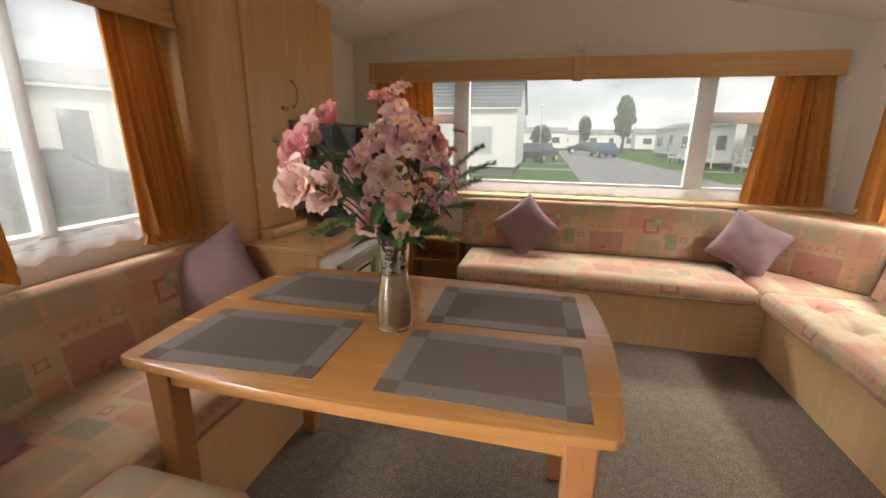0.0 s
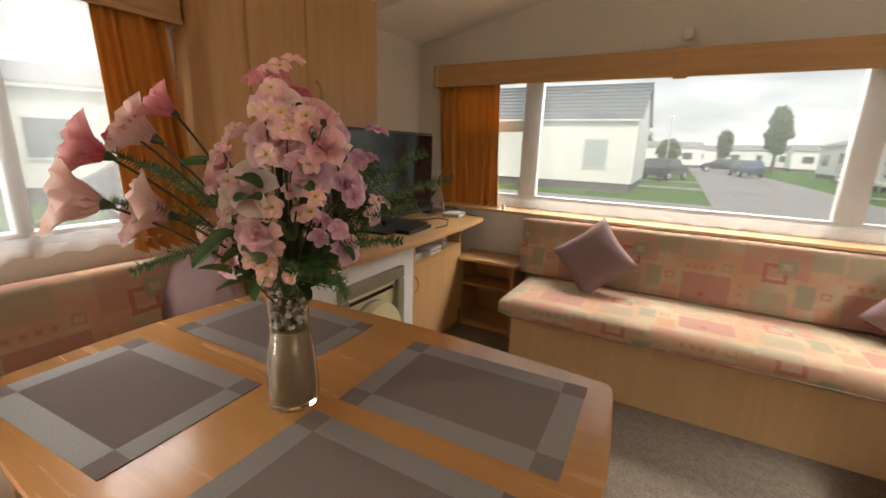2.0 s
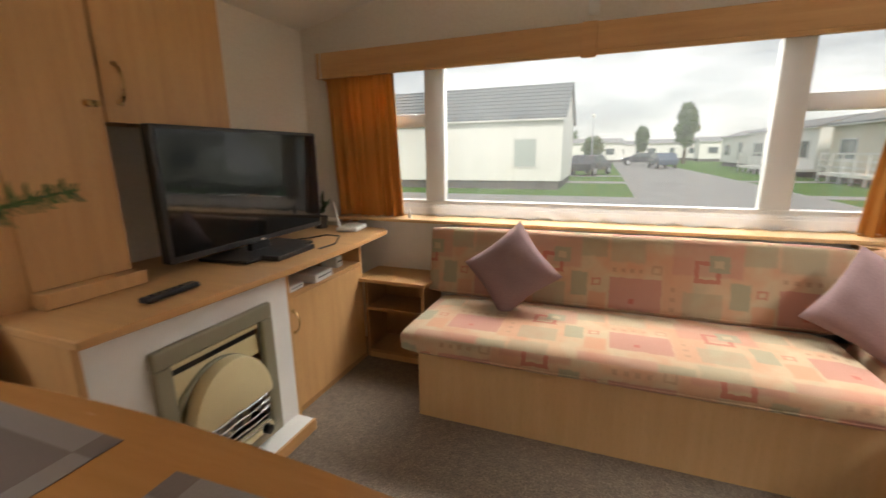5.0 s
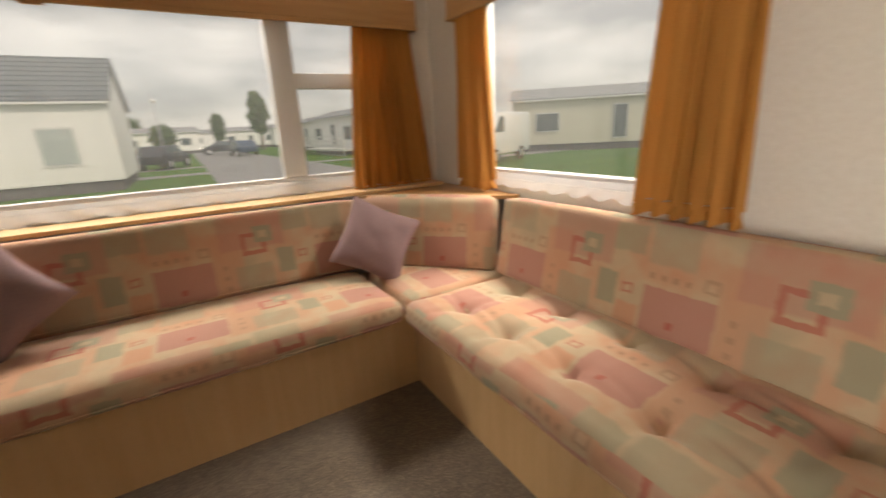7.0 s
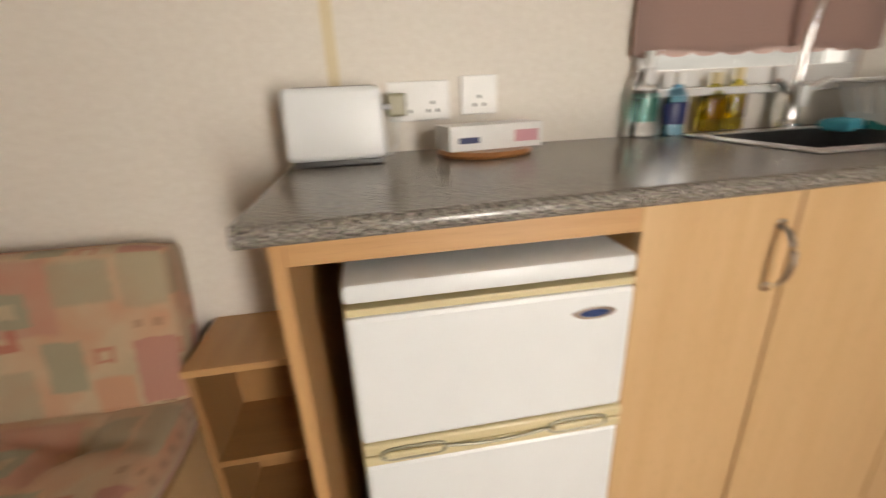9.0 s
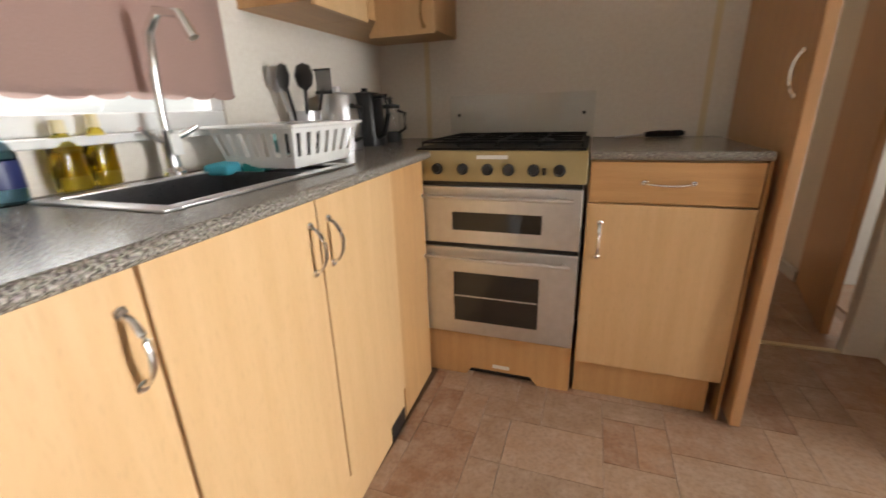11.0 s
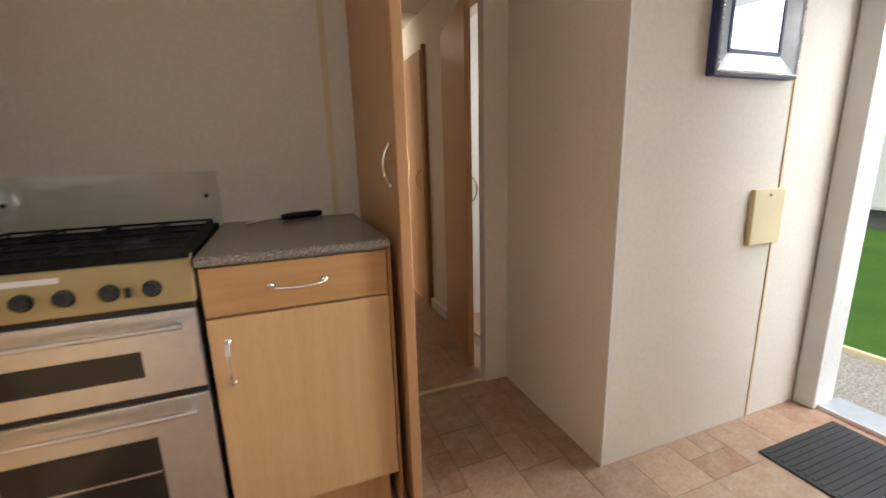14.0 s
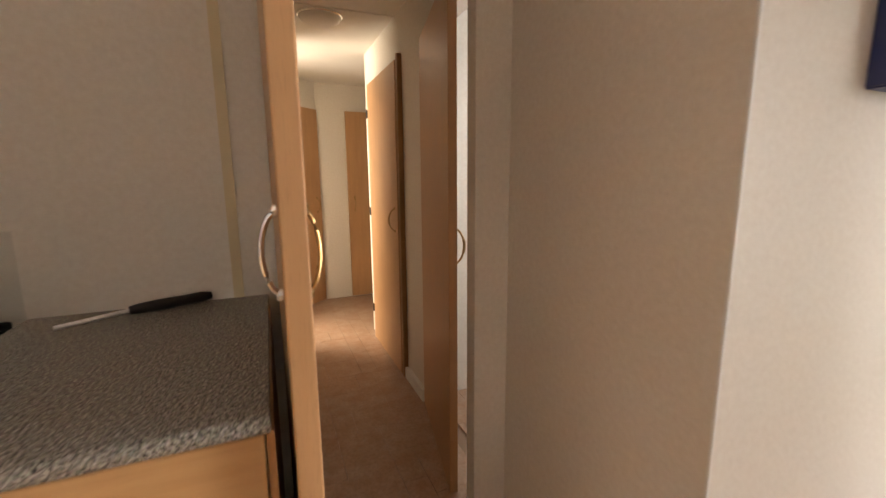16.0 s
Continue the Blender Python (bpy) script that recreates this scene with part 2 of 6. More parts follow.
def vinyl_material():
    """Stone-effect vinyl, each tile its own tint."""
    k = Nodes("vinyl_tile", 0.38)
    r = k.rand()
    v = k.obj()
    off = k.n("ShaderNodeVectorMath", **{})
    off.operation = "ADD"
    k.put(off.inputs[0], v)
    cb = k.n("ShaderNodeCombineXYZ", X=k.math("MULTIPLY", r, 37.0), Y=k.math("MULTIPLY", r, 11.0))
    k.put(off.inputs[1], cb.outputs[0])
    f = k.noise(off.outputs[0], 11, 6, 0.7)
    g = k.noise(off.outputs[0], 70, 4, 0.7)
    base = k.ramp(r, (0.0, (0.27, 0.135, 0.078)), (0.3, (0.38, 0.22, 0.135)), (0.65, (0.30, 0.20, 0.135)), (1.0, (0.43, 0.28, 0.185)))
    c = k.mix(k.math("MULTIPLY", k.ramp(f, (0.38, 0.0), (0.65, 1.0)), 0.75), base, (0.46, 0.345, 0.265))
    c = k.mix(k.math("MULTIPLY", k.ramp(g, (0.45, 0.0), (0.66, 1.0)), 0.4), c, (0.17, 0.095, 0.06))
    k.color(c)
    k.rough(k.math("ADD", k.math("MULTIPLY", f, 0.2), 0.26))
    k.bump(g, 0.15, 0.001)
    return k.m


M = {
    "wall": wall_material(),
    "ceiling": plain("ceiling_board", (0.78, 0.755, 0.70), 0.7, 0, 0.04, 3),
    "wood": wood("beech_laminate", (0.50, 0.275, 0.112), (0.60, 0.355, 0.16)),
    "woodh": wood("beech_laminate_across", (0.49, 0.27, 0.11), (0.59, 0.345, 0.155), along="h"),
    "table": wood("beech_table", (0.47, 0.215, 0.068), (0.54, 0.262, 0.09), 0.25, along="h"),
    "leg": wood("beech_leg", (0.36, 0.15, 0.055), (0.44, 0.195, 0.075), 0.3),
    "pale": wood("pale_beech", (0.60, 0.38, 0.185), (0.67, 0.445, 0.235)),
    # darker beech: the shade inside shelves and recesses is put into its colour
    "dark_shaded_wood": wood("shaded_shelf_wood", (0.33, 0.17, 0.065), (0.40, 0.215, 0.088)),
    "door_wood": wood("door_beech", (0.46, 0.25, 0.115), (0.54, 0.31, 0.15), 0.4),
    "fabric": fabric("sofa_fabric"),
    "mauve": cloth("mauve_suedette", (0.23, 0.15, 0.15), (0.31, 0.21, 0.21), 160),
    "orange": cloth("orange_curtain_cloth", (0.50, 0.22, 0.055), (0.64, 0.32, 0.095), 240, 0.2),
    "net": net_material("voile", 0.15),
    "net_light": net_material("light_voile", 0.035),
    "hem": net_material("voile_hem", 0.22),
    "upvc": plain("white_upvc", (0.66, 0.66, 0.65), 0.3, 0, 0.03),
    "white": plain("white_paint", (0.76, 0.755, 0.735), 0.4, 0, 0.03),
    "cream": plain("cream_plastic", (0.66, 0.56, 0.33), 0.4, 0, 0.04),
    "frame_silver": plain("dull_silver", (0.30, 0.30, 0.31), 0.3, 1.0, 0.08, 30),
    "fridge": plain("white_enamel", (0.78, 0.80, 0.80), 0.38, 0, 0.02),
    "strip": plain("cream_jointing_strip", (0.68, 0.575, 0.37), 0.5, 0, 0.04),
    "granite": granite(),
    "carpet": carpet_material(),
    "vinyl": vinyl_material(),
    "grout": plain("vinyl_joint", (0.26, 0.17, 0.115), 0.6),
    "black": plain("black_plastic", (0.012, 0.012, 0.013), 0.35, 0, 0.1),
    "rubber": plain("black_rubber_mat", (0.03, 0.03, 0.032), 0.8, 0, 0.2, 40),
    "screen": plain("tv_screen", (0.006, 0.007, 0.008), 0.06, 0, 0.0),
    "steel": plain("brushed_steel", (0.71, 0.72, 0.74), 0.36, 1.0, 0.05, 30),
    "chrome": plain("chrome", (0.86, 0.86, 0.85), 0.22, 1.0, 0.02),
    "brass": plain("bronzed_handle", (0.42, 0.27, 0.12), 0.3, 1.0, 0.05),
    "gold": plain("champagne_panel", (0.42, 0.33, 0.16), 0.35, 0.35, 0.05),
    "sage": plain("sage_grey_fire_frame", (0.29, 0.265, 0.185), 0.4, 0.15, 0.05),
    "dark_glass": plain("smoked_glass", (0.02, 0.018, 0.016), 0.07, 0, 0.0),
    "glass": glass_material("clear_glass"),
    "pane": pane_material("window_glass"),
    "mirror": plain("mirror_silver", (0.9, 0.9, 0.9), 0.01, 1.0, 0.0),
    "sand": plain("vase_sand", (0.36, 0.27, 0.15), 0.95, 0, 0.12, 60),
    "pebble": plain("mixed_pebbles", (0.42, 0.37, 0.30), 0.6, 0, 0.3, 40),
    "mat": None,
}
k = Nodes("woven_placemat", 0.7, 0, 0.25)
k.color(k.ramp(k.noise(k.uv(500, 500), 1, 2), (0.3, (0.145, 0.108, 0.094)), (0.7, (0.215, 0.168, 0.148))))
k.bump(k.noise(k.uv(420, 420), 1, 1), 0.3, 0.0008)
M["mat"] = k.m
k = Nodes("silver_placemat_border", 0.5, 0.1, 0.4)
k.color(k.ramp(k.noise(k.uv(500, 500), 1, 2), (0.3, (0.20, 0.172, 0.158)), (0.7, (0.29, 0.255, 0.235))))
k.bump(k.noise(k.uv(420, 420), 1, 1), 0.3, 0.0008)
M["mat_edge"] = k.m


# ---- building helpers ----
def box_uv(me):
    """Metre-true texture coordinates, projected along each face's main axis."""
    lay = me.uv_layers.new(name="uv")
    co = np.empty(len(me.vertices) * 3)
    me.vertices.foreach_get("co", co)
    co = co.reshape(-1, 3)
    vi = np.empty(len(me.loops), int)
    me.loops.foreach_get("vertex_index", vi)
    nrm = np.empty(len(me.polygons) * 3)
    me.polygons.foreach_get("normal", nrm)
    tot = np.empty(len(me.polygons), int)
    me.polygons.foreach_get("loop_total", tot)
    ax = np.repeat(np.abs(nrm.reshape(-1, 3)).argmax(1), tot)
    p = co[vi]
    u = np.where(ax == 0, p[:, 1], p[:, 0])
    v = np.where(ax == 2, p[:, 1], p[:, 2])
    lay.data.foreach_set("uv", np.stack([u, v], 1).ravel())


def mesh_of(name, bm, material, smooth=False):
    me = bpy.data.meshes.new(name)
    bmesh.ops.recalc_face_normals(bm, faces=bm.faces)
    bm.to_mesh(me)
    bm.free()
    me.materials.append(M[material] if isinstance(material, str) else material)
    me.polygons.foreach_set("use_smooth", [smooth] * len(me.polygons))
    if smooth:
        me.set_sharp_from_angle(angle=radians(42))
    box_uv(me)
    return me


def part(name, bm, material, parent, label="", smooth=False):
    ob = new(name, mesh_of(name, bm, material, smooth))
    ob.parent = parent
    if label:
        tagged(ob, label)
    return ob


def thing(name, label, category, at=(0, 0, 0), turn=0, group=""):
    ob = new(name)
    ob.empty_display_size = 0.05
    ob.matrix_basis = pose(*at, 0, 0, turn)
    return tagged(ob, label, category, group)


def structure(name, bm, material, label, category, smooth=False):
    return tagged(new(name, mesh_of(name, bm, material, smooth)), label, category, kind="structure")


def box(x0, x1, y0, y1, z0, z1, bev=0.0, bm=None, seg=2):
    """A box between the given planes, its edges rounded by bev; added to bm when one is given."""
    b = bmesh.new()
    bmesh.ops.create_cube(b, size=1, matrix=Matrix.LocRotScale(((x0 + x1) / 2, (y0 + y1) / 2, (z0 + z1) / 2), None, (abs(x1 - x0), abs(y1 - y0), abs(z1 - z0))))
    if bev:
        bmesh.ops.bevel(b, geom=b.edges[:], offset=min(bev, 0.45 * min(abs(x1 - x0), abs(y1 - y0), abs(z1 - z0))), segments=seg, affect="EDGES", profile=0.5)
    if bm is None:
        return b
    return merge(bm, b)


def merge(bm, other, m=None):
    if m is not None:
        bmesh.ops.transform(other, matrix=m, verts=other.verts)
    me = bpy.data.meshes.new("tmp")
    other.to_mesh(me)
    other.free()
    bm.from_mesh(me)
    bpy.data.meshes.remove(me)
    return bm


def prism(points, h0, h1, axis="z", bev=0.0):
    """A plate with the outline given, from h0 to h1 along the axis."""
    b = bmesh.new()
    put = {"z": lambda p, h: (p[0], p[1], h), "y": lambda p, h: (p[0], h, p[1]), "x": lambda p, h: (h, p[0], p[1])}[axis]
    lo = [b.verts.new(put(p, h0)) for p in points]
    hi = [b.verts.new(put(p, h1)) for p in points]
    b.faces.new(lo)
    b.faces.new(hi)
    n = len(points)
    for i in range(n):
        b.faces.new((lo[i], lo[(i + 1) % n], hi[(i + 1) % n], hi[i]))
    bmesh.ops.recalc_face_normals(b, faces=b.faces)
    if bev:
        bmesh.ops.bevel(b, geom=b.edges[:], offset=bev, segments=2, affect="EDGES", profile=0.5)
    return b


def lathe(profile, n=28, bm=None, m=None):
    """A turned shape round z from (radius, height) pairs."""
    b = bmesh.new()
    rings = []
    for r, z in profile:
        rings.append([b.verts.new((r * math.cos(2 * math.pi * i / n), r * math.sin(2 * math.pi * i / n), z)) for i in range(n)] if r > 1e-6 else [b.verts.new((0, 0, z))])
    for a, c in zip(rings, rings[1:]):
        for i in range(n):
            j = (i + 1) % n
            f = [a[i % len(a)], a[j % len(a)], c[j % len(c)], c[i % len(c)]]
            f = list(dict.fromkeys(f))
            if len(f) > 2:
                b.faces.new(f)
    if m is not None:
        bmesh.ops.transform(b, matrix=m, verts=b.verts)
    return merge(bm, b) if bm is not None else b


def tube(pts, r, n=8, r_end=None, bm=None, squash=1.0):
    """A round bar along the points; it may taper."""
    b = bmesh.new()
    pts = [Vector(p) for p in pts]
    rings, up = [], Vector((0, 0, 1))
    for i, p in enumerate(pts):
        d = (pts[min(i + 1, len(pts) - 1)] - pts[max(i - 1, 0)]).normalized()
        s = d.cross(up if abs(d.z) < 0.95 else Vector((1, 0, 0))).normalized()
        u = s.cross(d)
        rr = r if r_end is None else r + (r_end - r) * i / (len(pts) - 1)
        rings.append([b.verts.new(p + s * rr * math.cos(2 * math.pi * a / n) + u * rr * squash * math.sin(2 * math.pi * a / n)) for a in range(n)])
    for a, c in zip(rings, rings[1:]):
        for i in range(n):
            b.faces.new((a[i], a[(i + 1) % n], c[(i + 1) % n], c[i]))
    b.faces.new(rings[0])
    b.faces.new(rings[-1])
    return merge(bm, b) if bm is not None else b


def soft_box(sx, sy, sz, r, cuts=10, wave=0.006, puff=0.0, tufts=()):
    """A foam cushion with full round edges, a slight crown and uneven surface; centred."""
    b = bmesh.new()
    bmesh.ops.create_cube(b, size=2)
    bmesh.ops.subdivide_edges(b, edges=b.edges[:], cuts=cuts, use_grid_fill=True)
    h = Vector((sx / 2, sy / 2, sz / 2))
    rr = min(r, h.x * 0.98, h.y * 0.98, h.z * 0.98)
    for v in b.verts:
        p = Vector((math.copysign(abs(c) ** 0.8, c) * d for c, d in zip(v.co, h)))
        q = Vector((max(-d + rr, min(d - rr, c)) for c, d in zip(p, h)))
        e = p - q
        if e.length > 1e-6:
            p = q + e.normalized() * rr
        crown = (1 - (p.x / h.x) ** 2) * (1 - (p.y / h.y) ** 2)
        p.z += math.copysign(puff * max(crown, 0), p.z)
        k_ = noise.noise(p * 5 + Vector((sx, sy * 3, 0))) * wave
        p += p.normalized() * k_
        if p.z > 0:
            for tx, ty in tufts:
                d2 = (p.x - tx) ** 2 + (p.y - ty) ** 2
                across = math.exp(-((p.x - tx - 0.25 * (p.y - ty)) / 0.018) ** 2) * math.exp(-((p.y - ty) / 0.13) ** 2)
                along = math.exp(-((p.y - ty + 0.2 * (p.x - tx)) / 0.018) ** 2) * math.exp(-((p.x - tx) / 0.15) ** 2)
                p.z -= 0.03 * math.exp(-d2 / 0.002) + 0.013 * across + 0.012 * along
        v.co = p
    return b


def pillow_mesh(w, t, seed):
    """A square scatter cushion with drawn-out corners and soft creases."""
    b = bmesh.new()
    n = 18
    grid = {}
    for side in (1, -1):
        for i in range(n + 1):
            for j in range(n + 1):
                u, v = 2 * i / n - 1, 2 * j / n - 1
                if side < 0 and (i in (0, n) or j in (0, n)):
                    grid[side, i, j] = grid[1, i, j]
                    continue
                pinch = 1 - 0.10 * (1 - abs(u) ** 1.5 * abs(v) ** 1.5) * max(abs(u), abs(v)) ** 4
                z = side * t / 2 * ((1 - u * u) * (1 - v * v)) ** 0.42
                c = noise.noise(Vector((u * 2 + seed, v * 2, side))) * 0.16 + noise.noise(Vector((u * 6 + seed, v * 6, side))) * 0.05
                grid[side, i, j] = b.verts.new((u * w / 2 * pinch, v * w / 2 * pinch, z * (1 + c)))
    for side in (1, -1):
        for i in range(n):
            for j in range(n):
                f = [grid[side, i, j], grid[side, i + 1, j], grid[side, i + 1, j + 1], grid[side, i, j + 1]]
                b.faces.new(f if side > 0 else f[::-1])
    return b


def hanging(a_top, b_top, a_bot, b_bot, z0, z1, depth, folds, nx=70, nz=16, seed=0.0, thick=0.003):
    """Cloth hung in folds between two plan lines, top and bottom; closed, with a thickness."""
    b = bmesh.new()
    sides = []
    for s in (0, 1):
        rows = []
        for j in range(nz + 1):
            f = j / nz
            A = Vector(a_top).lerp(Vector(a_bot), f)
            B = Vector(b_top).lerp(Vector(b_bot), f)
            d = B - A
            nn = Vector((-d.y, d.x)).normalized()
            row = []
            for i in range(nx + 1):
                g = i / nx
                ph = g * folds * 2 * math.pi + 0.9 * noise.noise(Vector((g * 3 + seed, f * 0.9, seed))) * 2
                amp = depth * (0.55 + 0.45 * f) * (0.7 + 0.6 * noise.noise(Vector((g * 4 + seed, seed, f))))
                w = amp * math.sin(ph) + amp * 0.3 * math.sin(2.3 * ph + 1)
                p = A + d * g + nn * (w + s * thick)
                row.append(b.verts.new((p.x, p.y, z1 + (z0 - z1) * f + (0.006 * math.sin(ph) if j == nz else 0))))
            rows.append(row)
        sides.append(rows)
    for s in (0, 1):
        for j in range(nz):
            for i in range(nx):
                r0, r1 = sides[s][j], sides[s][j + 1]
                b.faces.new((r0[i], r0[i + 1], r1[i + 1], r1[i]))
    loop = lambda R: R[0] + [r[-1] for r in R[1:]] + R[-1][-2::-1] + [r[0] for r in R[-2:0:-1]]
    o, q = loop(sides[0]), loop(sides[1])
    for i in range(len(o)):
        b.faces.new((o[i], o[(i + 1) % len(o)], q[(i + 1) % len(o)], q[i]))
    return b


def wall_with_holes(axis, at0, at1, lo, hi, top, holes, base=0.0):
    """A wall slab along an axis with rectangular openings (a0, a1, z0, z1); top: height at a plan position."""
    b = bmesh.new()
    cuts = sorted({lo, hi, *[h[0] for h in holes], *[h[1] for h in holes], *([0.38] if axis == "x" and lo < 0.38 < hi else [])})
    for a, c in zip(cuts, cuts[1:]):
        spans, z = [], base
        for h in sorted((h for h in holes if h[0] < c - 1e-6 and h[1] > a + 1e-6), key=lambda h: h[2]):
            if h[2] > z:
                spans.append((z, h[2]))
            z = h[3]
        spans.append((z, None))
        for z0, z1 in spans:
            ta, tc = (top(a), top(c)) if z1 is None else (z1, z1)
            quad = [(a, z0), (c, z0), (c, tc), (a, ta)]
            merge(b, prism(quad, at0, at1, "y" if axis == "x" else "x"))
    bmesh.ops.remove_doubles(b, verts=b.verts, dist=1e-5)
    return b


def bar_handle(parent, a, b_, out, material="chrome", r=0.0055, name="handle"):
    """A bowed bar handle between two fixings; out: the way it stands off."""
    a, b_, out = Vector(a), Vector(b_), Vector(out)
    pts = [a.lerp(b_, s / 12) + out * (math.sin(math.pi * s / 12) ** 0.55) for s in range(13)]
    bm = tube(pts, r, 8, squash=0.7)
    for p in (a, b_):
        merge(bm, lathe([(0, -0.003), (0.009, -0.003), (0.009, 0.004), (0.006, 0.007), (0, 0.007)], 12), Matrix.Translation(p) @ out.to_track_quat("Z", "Y").to_matrix().to_4x4())
    return part(name, bm, material, parent, "bowed metal bar handle", True)


# ---- the shell ----
XW, XE, YN, YS, APEX = -1.34, 2.11, 3.50, -1.66, 0.38
EAVE, RIDGE = 1.93, 2.27


def roof_z(x):
    return RIDGE - (RIDGE - EAVE) * abs(x - APEX) / (XE - APEX)


NW = (-1.02, 1.80, 0.85, 1.72)
structure("wall_north", wall_with_holes("x", YN, YN + 0.09, XW - 0.06, XE + 0.06, roof_z, [NW]), "wall", "pale beige vinyl wallboard end wall with a wide window", "wall")
structure("wall_east", wall_with_holes("y", XE, XE + 0.09, YS, YN, lambda a: EAVE, [(2.0, 3.02, 0.85, 1.72), (-0.62, 0.05, 1.05, 1.62)]), "wall", "pale beige wallboard side wall with two windows", "wall")
structure("wall_west", wall_with_holes("y", XW - 0.09, XW, -0.93, YN, lambda a: EAVE, [(0.68, 1.62, 0.85, 1.72), (-0.87, -0.10, 0.0, 1.95)], -0.02), "wall", "pale beige wallboard side wall with a window and the entrance doorway", "wall")
structure("wall_south", wall_with_holes("x", YS - 0.05, YS, 0.50, XE + 0.06, roof_z, []), "wall", "pale beige wallboard wall behind the cooker", "wall")
structure("wall_south_lintel", box(-0.16, 0.50, YS - 0.05, YS, 1.98, 2.24), "wall", "wallboard above the corridor doorway", "wall")
structure("wall_recess", wall_with_holes("y", -0.23, -0.18, YS - 0.05, -0.985, lambda a: 2.15, []), "wall", "beige wallboard return wall beside the corridor", "wall")
structure("wall_entrance", wall_with_holes("x", -0.985, -0.935, XW - 0.09, -0.18, roof_z, []), "wall", "pale wallboard wall beside the entrance door", "wall")
bm = prism([(XW - 0.1, roof_z(XW - 0.1)), (APEX, RIDGE), (XE + 0.1, roof_z(XE + 0.1)), (XE + 0.1, roof_z(XE + 0.1) + 0.06), (APEX, RIDGE + 0.06), (XW - 0.1, roof_z(XW - 0.1) + 0.06)], YS - 0.05, YN + 0.12, "y")
for yb in (0.4, 1.6, 2.8):
    for xa, xb in ((XW, APEX), (APEX, XE)):
        merge(bm, prism([(xa, roof_z(xa) - 0.004), (xb, roof_z(xb) - 0.004), (xb, roof_z(xb) + 0.002), (xa, roof_z(xa) + 0.002)], yb - 0.015, yb + 0.015, "y"))
structure("ceiling", bm, "ceiling", "low pitched off-white board ceiling with flat joint strips", "ceiling")
structure("floor", box(XW - 0.09, XE + 0.09, -6.0, YN + 0.09, -0.12, -0.012), "grout", "caravan floor deck", "floor")
structure("floor_carpet", box(XW, XE, 0.62, YN, -0.014, 0.0), "carpet", "worn speckled grey-brown carpet", "carpet")
bm = bmesh.new()
for x0, y0, x1, y1 in ((-0.985, -0.935, -0.975, -0.931),):
    box(x0, x1, y0, y1 + 0.0005, 0, 1.95, 0, bm)
structure("trim_entrance_joint", bm, "strip", "cream jointing strip on the wallboard", "trim")
structure("trim_kitchen_joint", box(0.622, 0.646, YS, YS + 0.004, 0.93, 2.2), "strip", "cream jointing strip on the wallboard", "trim")
structure("trim_corner_joint", box(1.84, 1.864, YS, YS + 0.004, 0.93, 2.0), "strip", "cream jointing strip on the wallboard", "trim")
structure("trim_east_joint", box(XE - 0.004, XE, 0.775, 0.80, 0.9, 1.93), "strip", "cream jointing strip on the wallboard", "trim")
structure("trim_wall_corner", box(-0.183, -0.176, -0.938, -0.931, 0, 2.1, 0.002), "white", "white corner bead of the wallboard", "trim")


def window(name, axis, plane, a0, a1, z0, z1, mullions=(), transoms=(), label="", net="net", inward=-1, net_drop=0.02):
    """A white plastic window: frame, panes and a voile on the room side."""
    w = tagged(new(name), label, "window", kind="structure")
    mk = (lambda a, b, z, y, d0, d1, bev=0.004, bm=None: box(a, b, min(d0, d1), max(d0, d1), z, y, bev, bm)) if axis == "x" else (lambda a, b, z, y, d0, d1, bev=0.004, bm=None: box(min(d0, d1), max(d0, d1), a, b, z, y, bev, bm))
    o = -inward
    d0, d1 = plane + o * 0.005, plane + o * 0.065
    f = 0.045
    bm = mk(a0, a1, z0, z0 + f, d0, d1)
    mk(a0, a1, z1 - f, z1, d0, d1, 0.004, bm)
    mk(a0, a0 + f, z0 + f, z1 - f, d0, d1, 0.004, bm)
    mk(a1 - f, a1, z0 + f, z1 - f, d0, d1, 0.004, bm)
    part("window_frame", bm, "upvc", w)
    for m0, m1 in mullions:
        part("mullion", mk(m0, m1, z0 + f, z1 - f, d0 - o * 0.004, d1 - o * 0.01), "upvc", w)
    for t0, t1, s0, s1 in transoms:
        part("transom", mk(t0, t1, s0, s1, d0 - o * 0.002, d1 - o * 0.012), "upvc", w)
    edges = [a0 + f] + [e for m in mullions for e in m] + [a1 - f]
    for p, q in zip(edges[::2], edges[1::2]):
        pane = part("pane", mk(p, q, z0 + f, z1 - f, plane + o * 0.034, plane + o * 0.038, 0), "pane", w)
        pane.visible_shadow = False
    return w


window("window_1", "x", YN, *NW, mullions=((-0.50, -0.38), (1.20, 1.32)), transoms=((-0.975, -0.50, 1.325, 1.40), (1.32, 1.755, 1.335, 1.41)), label="wide white plastic window with a fixed centre pane")
window("window_2", "y", XE, 2.0, 3.02, 0.85, 1.72, label="white plastic side window over the sofa")
window("window_3", "y", XW, 0.68, 1.62, 0.85, 1.72, mullions=((1.13, 1.175),), transoms=(), label="white plastic window over the dining bench", inward=1)
window("window_4", "y", XE, -0.62, 0.05, 1.05, 1.62, label="small white plastic kitchen window")


